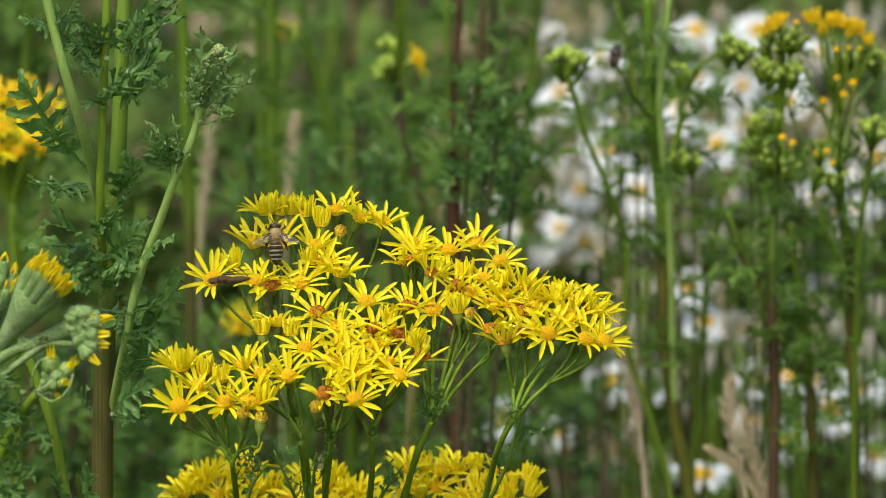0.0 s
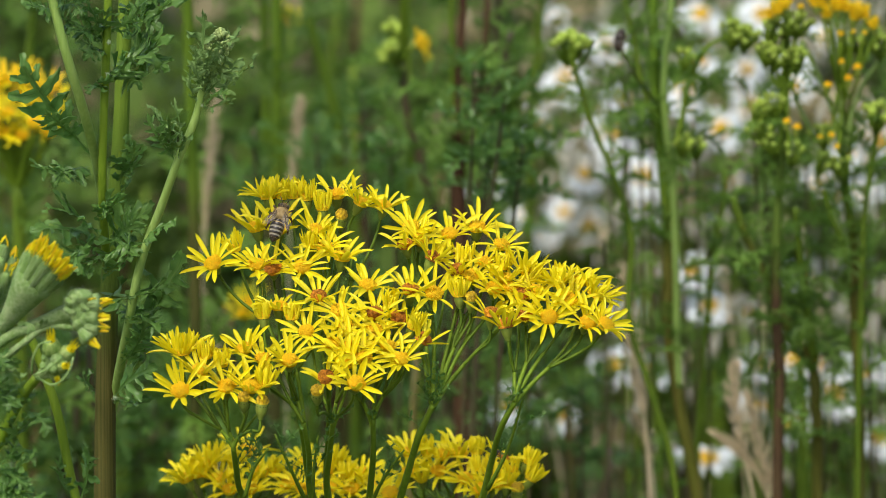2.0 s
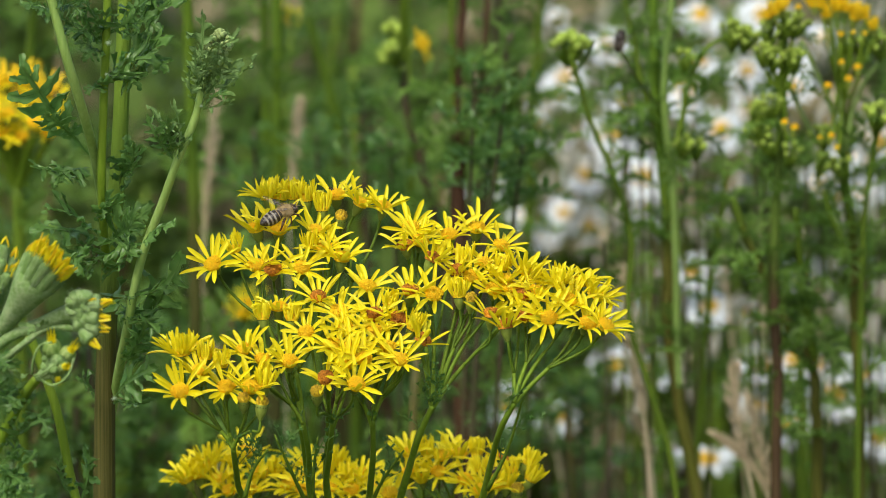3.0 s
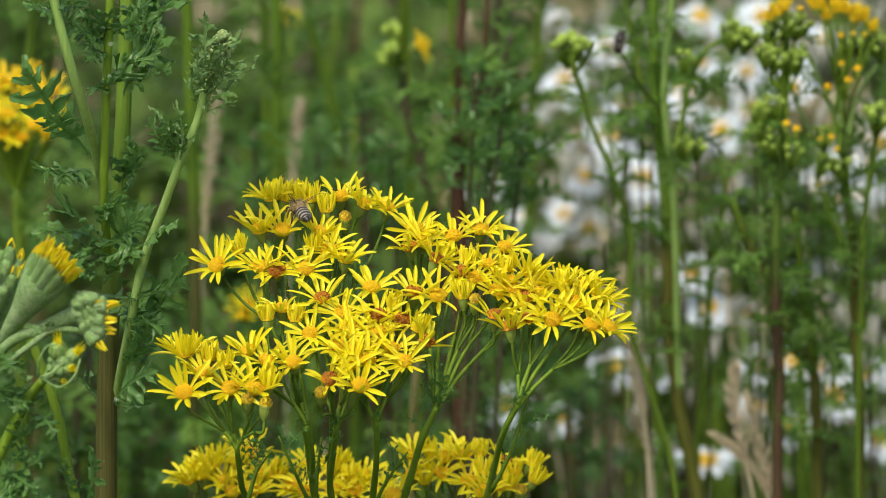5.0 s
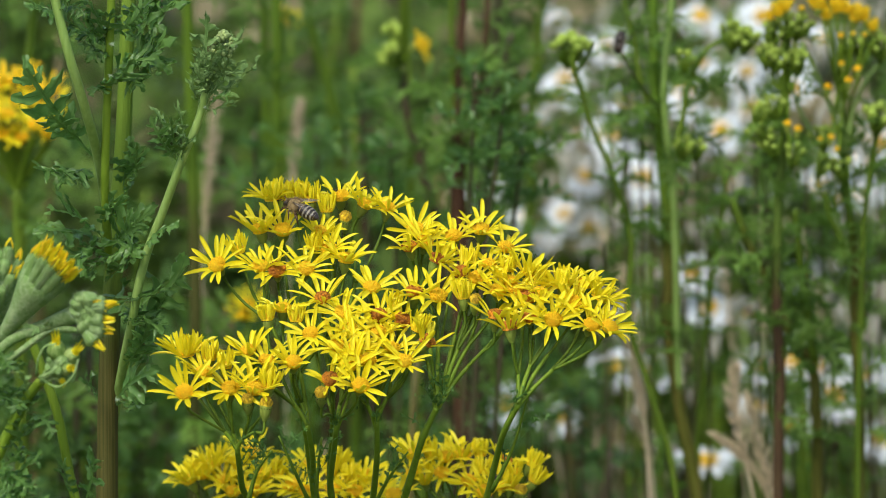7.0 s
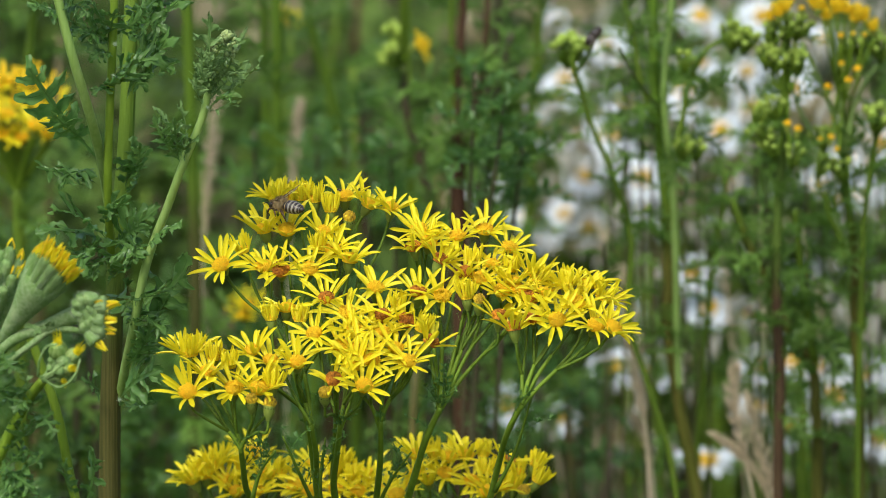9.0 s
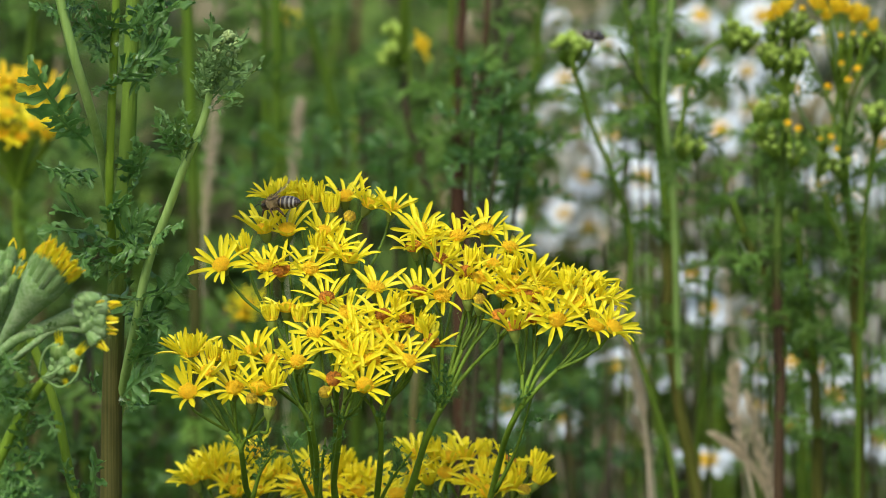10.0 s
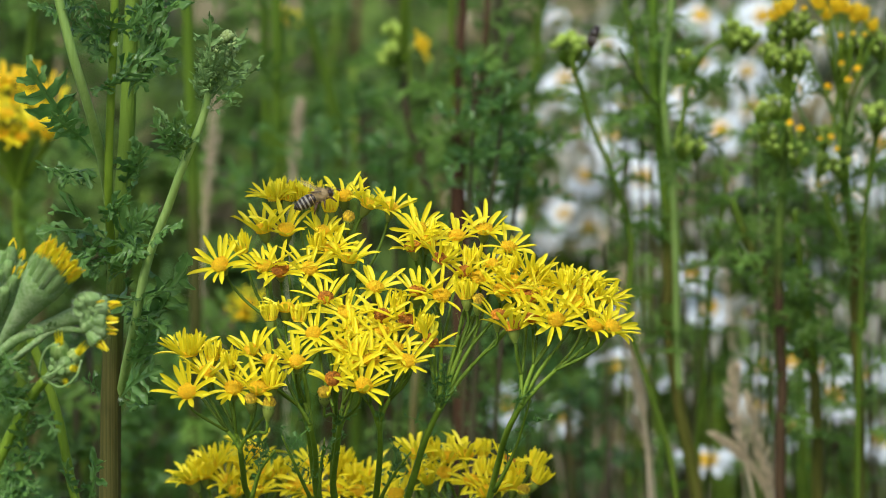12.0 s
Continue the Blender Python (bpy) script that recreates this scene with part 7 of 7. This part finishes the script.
SWAY_RIGHT = [(0, 0.018), (0.5, 0.000), (1, 0.000), (1.5, -0.053), (2, 0.018), (2.5, -0.053), (3, -0.053), (5, 0.000), (6, 0.000), (6.5, 0.035), (7, 0.035), (9, 0.035), (9.5, 0.000), (10, 0.053), (10.5, 0.089), (11, 0.106), (11.5, 0.053), (12, 0.106)]


def sway(plant, rows):
    walk(plant, [(t, Matrix.Translation(plant.location.copy()) @ Matrix.Rotation(radians(a), 4, "Y")) for t, a in rows])


def motions():
    sway(main, SWAY_MAIN)
    sway(lower, SWAY_MAIN)
    sway(leafy, SWAY_LEAFY)
    sway(budding, SWAY_BUDDING)
    sway(right, SWAY_RIGHT)
    walk(bee, [
        (0.0, body_pose((-0.0523, 1.6045, 0.7510), (-0.038, 0.324, 0.945), (0.00, -0.89, 0.45))),
        (0.2, body_pose((-0.0526, 1.6054, 0.7514), (0.090, 0.301, 0.949), (0.00, -0.89, 0.45))),
        (0.4, body_pose((-0.0533, 1.6039, 0.7505), (0.269, 0.578, 0.770), (0.00, -0.89, 0.45))),
        (0.6, body_pose((-0.0531, 1.6038, 0.7504), (0.256, 0.646, 0.719), (0.00, -0.89, 0.45))),
        (0.8, body_pose((-0.0533, 1.6056, 0.7515), (0.269, 0.689, 0.673), (0.00, -0.89, 0.45))),
        (1.0, body_pose((-0.0537, 1.6053, 0.7514), (0.282, 0.739, 0.612), (0.00, -0.89, 0.45))),
        (1.2, body_pose((-0.0533, 1.6053, 0.7514), (0.282, 0.763, 0.581), (0.00, -0.89, 0.45))),
        (1.5, body_pose((-0.0537, 1.6064, 0.7521), (0.167, 0.626, 0.762), (0.00, -0.89, 0.45))),
        (1.6, body_pose((-0.0537, 1.6075, 0.7528), (0.154, 0.685, 0.712), (0.00, -0.89, 0.45))),
        (1.8, body_pose((-0.0522, 1.6081, 0.7532), (0.205, 0.631, 0.748), (0.00, -0.89, 0.45))),
        (2.0, body_pose((-0.0530, 1.6071, 0.7525), (0.256, 0.586, 0.769), (0.00, -0.89, 0.45))),
        (2.2, body_pose((-0.0529, 1.6087, 0.7537), (0.423, 0.669, 0.611), (0.00, -0.89, 0.45))),
        (2.5, body_pose((-0.0529, 1.6106, 0.7549), (0.487, 0.763, 0.425), (-0.08, -0.80, 0.60))),
        (2.8, body_pose((-0.0535, 1.6106, 0.7549), (0.744, 0.546, 0.385), (-0.15, -0.66, 0.73))),
        (3.0, body_pose((-0.0533, 1.6103, 0.7547), (0.821, 0.492, 0.291), (-0.20, -0.56, 0.80))),
        (3.2, body_pose((-0.0531, 1.6105, 0.7549), (0.795, 0.521, 0.312), (-0.16, -0.56, 0.82))),
        (4.0, body_pose((-0.0499, 1.6144, 0.7548), (0.282, 0.908, 0.308), (0.02, -0.52, 0.85))),
        (4.8, body_pose((-0.0462, 1.6156, 0.7556), (-0.321, 0.904, 0.283), (0.20, -0.47, 0.86))),
        (5.0, body_pose((-0.0457, 1.6154, 0.7555), (-0.333, 0.921, 0.202), (0.20, -0.46, 0.86))),
        (5.2, body_pose((-0.0457, 1.6155, 0.7555), (-0.487, 0.861, 0.148), (0.19, -0.46, 0.87))),
        (5.4, body_pose((-0.0447, 1.6152, 0.7553), (-0.628, 0.697, 0.346), (0.19, -0.45, 0.87))),
        (5.6, body_pose((-0.0442, 1.6152, 0.7553), (-0.667, 0.671, 0.324), (0.18, -0.44, 0.88))),
        (5.8, body_pose((-0.0438, 1.6149, 0.7551), (-0.782, 0.480, 0.397), (0.18, -0.43, 0.88))),
        (6.0, body_pose((-0.0446, 1.6144, 0.7548), (-0.795, 0.455, 0.401), (0.17, -0.43, 0.89))),
        (6.2, body_pose((-0.0448, 1.6155, 0.7555), (-0.769, 0.526, 0.363), (0.17, -0.42, 0.89))),
        (6.4, body_pose((-0.0444, 1.6160, 0.7558), (-0.756, 0.581, 0.301), (0.16, -0.41, 0.90))),
        (6.6, body_pose((-0.0452, 1.6162, 0.7561), (-0.795, 0.491, 0.356), (0.15, -0.40, 0.90))),
        (6.8, body_pose((-0.0460, 1.6160, 0.7558), (-0.782, 0.542, 0.308), (0.15, -0.40, 0.91))),
        (7.0, body_pose((-0.0455, 1.6161, 0.7560), (-0.782, 0.557, 0.279), (0.14, -0.39, 0.91))),
        (7.2, body_pose((-0.0462, 1.6164, 0.7562), (-0.679, 0.682, 0.270), (0.14, -0.38, 0.91))),
        (8.0, body_pose((-0.0483, 1.6172, 0.7567), (-0.667, 0.740, 0.091), (0.12, -0.35, 0.93))),
        (8.8, body_pose((-0.0504, 1.6177, 0.7571), (-0.692, 0.720, -0.049), (0.10, -0.32, 0.94))),
        (9.0, body_pose((-0.0503, 1.6174, 0.7569), (-0.782, 0.623, 0.007), (0.08, -0.33, 0.94))),
        (9.2, body_pose((-0.0511, 1.6174, 0.7569), (-0.795, 0.605, -0.042), (0.05, -0.33, 0.94))),
        (9.5, body_pose((-0.0520, 1.6183, 0.7575), (-0.795, 0.605, -0.042), (0.02, -0.33, 0.94))),
        (9.8, body_pose((-0.0522, 1.6184, 0.7575), (-0.897, 0.438, -0.051), (-0.01, -0.33, 0.95))),
        (10.0, body_pose((-0.0523, 1.6188, 0.7578), (-0.910, 0.377, -0.171), (-0.03, -0.33, 0.94))),
        (10.2, body_pose((-0.0538, 1.6181, 0.7573), (-0.885, 0.368, -0.286), (-0.05, -0.33, 0.94))),
        (10.4, body_pose((-0.0532, 1.6186, 0.7577), (-0.859, 0.350, -0.374), (-0.08, -0.33, 0.94))),
        (10.6, body_pose((-0.0526, 1.6194, 0.7582), (-0.769, 0.424, -0.478), (-0.10, -0.32, 0.94))),
        (10.8, body_pose((-0.0531, 1.6187, 0.7578), (-0.590, 0.788, -0.178), (-0.05, -0.23, 0.97))),
        (11.0, body_pose((-0.0536, 1.6190, 0.7579), (-0.244, 0.947, 0.211), (0.00, -0.13, 0.99))),
        (11.2, body_pose((-0.0533, 1.6197, 0.7584), (-0.039, 0.985, 0.169), (-0.08, -0.19, 0.98))),
        (11.4, body_pose((-0.0534, 1.6197, 0.7584), (0.066, 0.993, 0.094), (-0.15, -0.24, 0.96))),
        (11.6, body_pose((-0.0519, 1.6201, 0.7587), (0.233, 0.969, 0.079), (-0.22, -0.29, 0.93))),
        (11.8, body_pose((-0.0478, 1.6206, 0.7590), (0.449, 0.868, 0.211), (-0.29, -0.33, 0.90))),
        (11.9, body_pose((-0.0447, 1.6213, 0.7595), (0.808, 0.467, 0.360), (-0.29, -0.33, 0.90))),
        (12.0, body_pose((-0.0424, 1.6202, 0.7587), (0.910, 0.218, 0.352), (-0.29, -0.33, 0.90))),
    ])
    # wings: degrees out from the back and up, through the clip
    spread = [(0.0, 62, 12), (0.8, 60, 12), (1.4, 25, 12), (2.0, 24, 14), (3.0, 30, 30), (4.0, 40, 35), (4.8, 50, 45), (5.4, 22, 14), (7.2, 20, 12), (8.8, 35, 30), (10.6, 30, 20), (11.0, 55, 28), (11.6, 55, 25), (12.0, 45, 30)]
    for w, side, x, extra in bee_wings:
        walk(w, [(t, Matrix.Translation((x, side * 0.0011, 0.0017)) @ Matrix.Rotation(side * radians(180 - a - extra), 4, "Z") @ Matrix.Rotation(-radians(u), 4, "Y")) for t, a, u in spread])
    spot = V((-0.0351, 1.6300, 0.7599)) - V(MAIN_BASE)
    walk(beetle, [(t, Matrix.Translation(V(MAIN_BASE) + Matrix.Rotation(radians(a), 3, "Y") @ spot) @ pose(0, 0, 0, 40, 0, 120)) for t, a in SWAY_MAIN])
    a, b = V((0.0655, 1.8600, 0.7778)), V((0.0559, 1.8600, 0.7800))
    walk(black_fly, [(0.0, Matrix.Translation(a) @ pose(0, 0, 0, 60, -80, 0)), (7.2, Matrix.Translation(a) @ pose(0, 0, 0, 60, -80, 0)), (8.0, Matrix.Translation(a.lerp(b, 0.5) - Vector((0, 0.02, 0))) @ pose(0, 0, 0, 60, -60, 0)),
                     (8.8, Matrix.Translation(b) @ pose(0, 0, 0, 60, -50, 0)), (9.8, Matrix.Translation(b) @ pose(0, 0, 0, 60, -40, 0)), (10.0, Matrix.Translation(b) @ pose(0, 0, 0, 60, 10, 0)), (10.4, Matrix.Translation(b) @ pose(0, 0, 0, 60, -45, 0)), (12.0, Matrix.Translation(b) @ pose(0, 0, 0, 60, -70, 0))])
    a, b, c = V((0.0182, 1.6300, 0.6772)), V((0.0173, 1.6300, 0.6745)), V((0.0182, 1.6600, 0.6574))
    walk(ant_fly, [(0.0, Matrix.Translation(a) @ pose(0, 0, 0, 30, 0, 20)), (0.6, Matrix.Translation(a.lerp(b, 0.5)) @ pose(0, 0, 0, 30, -60, 20)), (1.2, Matrix.Translation(b) @ pose(0, 0, 0, 30, -60, 20)), (4.0, Matrix.Translation(c) @ pose(0, 0, 0, 30, -20, 20)), (12.0, Matrix.Translation(c) @ pose(0, 0, 0, 30, -20, 20))])
    a, b = V((-0.0665, 1.5800, 0.7440)), V((-0.1693, 1.6000, 0.7459))
    walk(passer, [(0.0, Matrix.Translation(a) @ pose(0, 0, 0, 20, 5, 180)), (0.0334, Matrix.Translation(a - Vector((0.009, 0, 0))) @ pose(0, 0, 0, 20, 5, 180)), (0.1, Matrix.Translation(b) @ pose(0, 0, 0, 20, 5, 180)), (0.4, Matrix.Translation((b.x - 0.3, b.y + 0.1, 0.3)) @ pose(0, 0, 0, 0, 0, 180)), (0.8, Matrix.Translation((b.x - 0.5, b.y + 0.2, 0.012)) @ pose(0, 0, 0, 0, 0, 180)), (12.0, Matrix.Translation((b.x - 0.5, b.y + 0.2, 0.012)) @ pose(0, 0, 0, 0, 0, 180))])


motions()
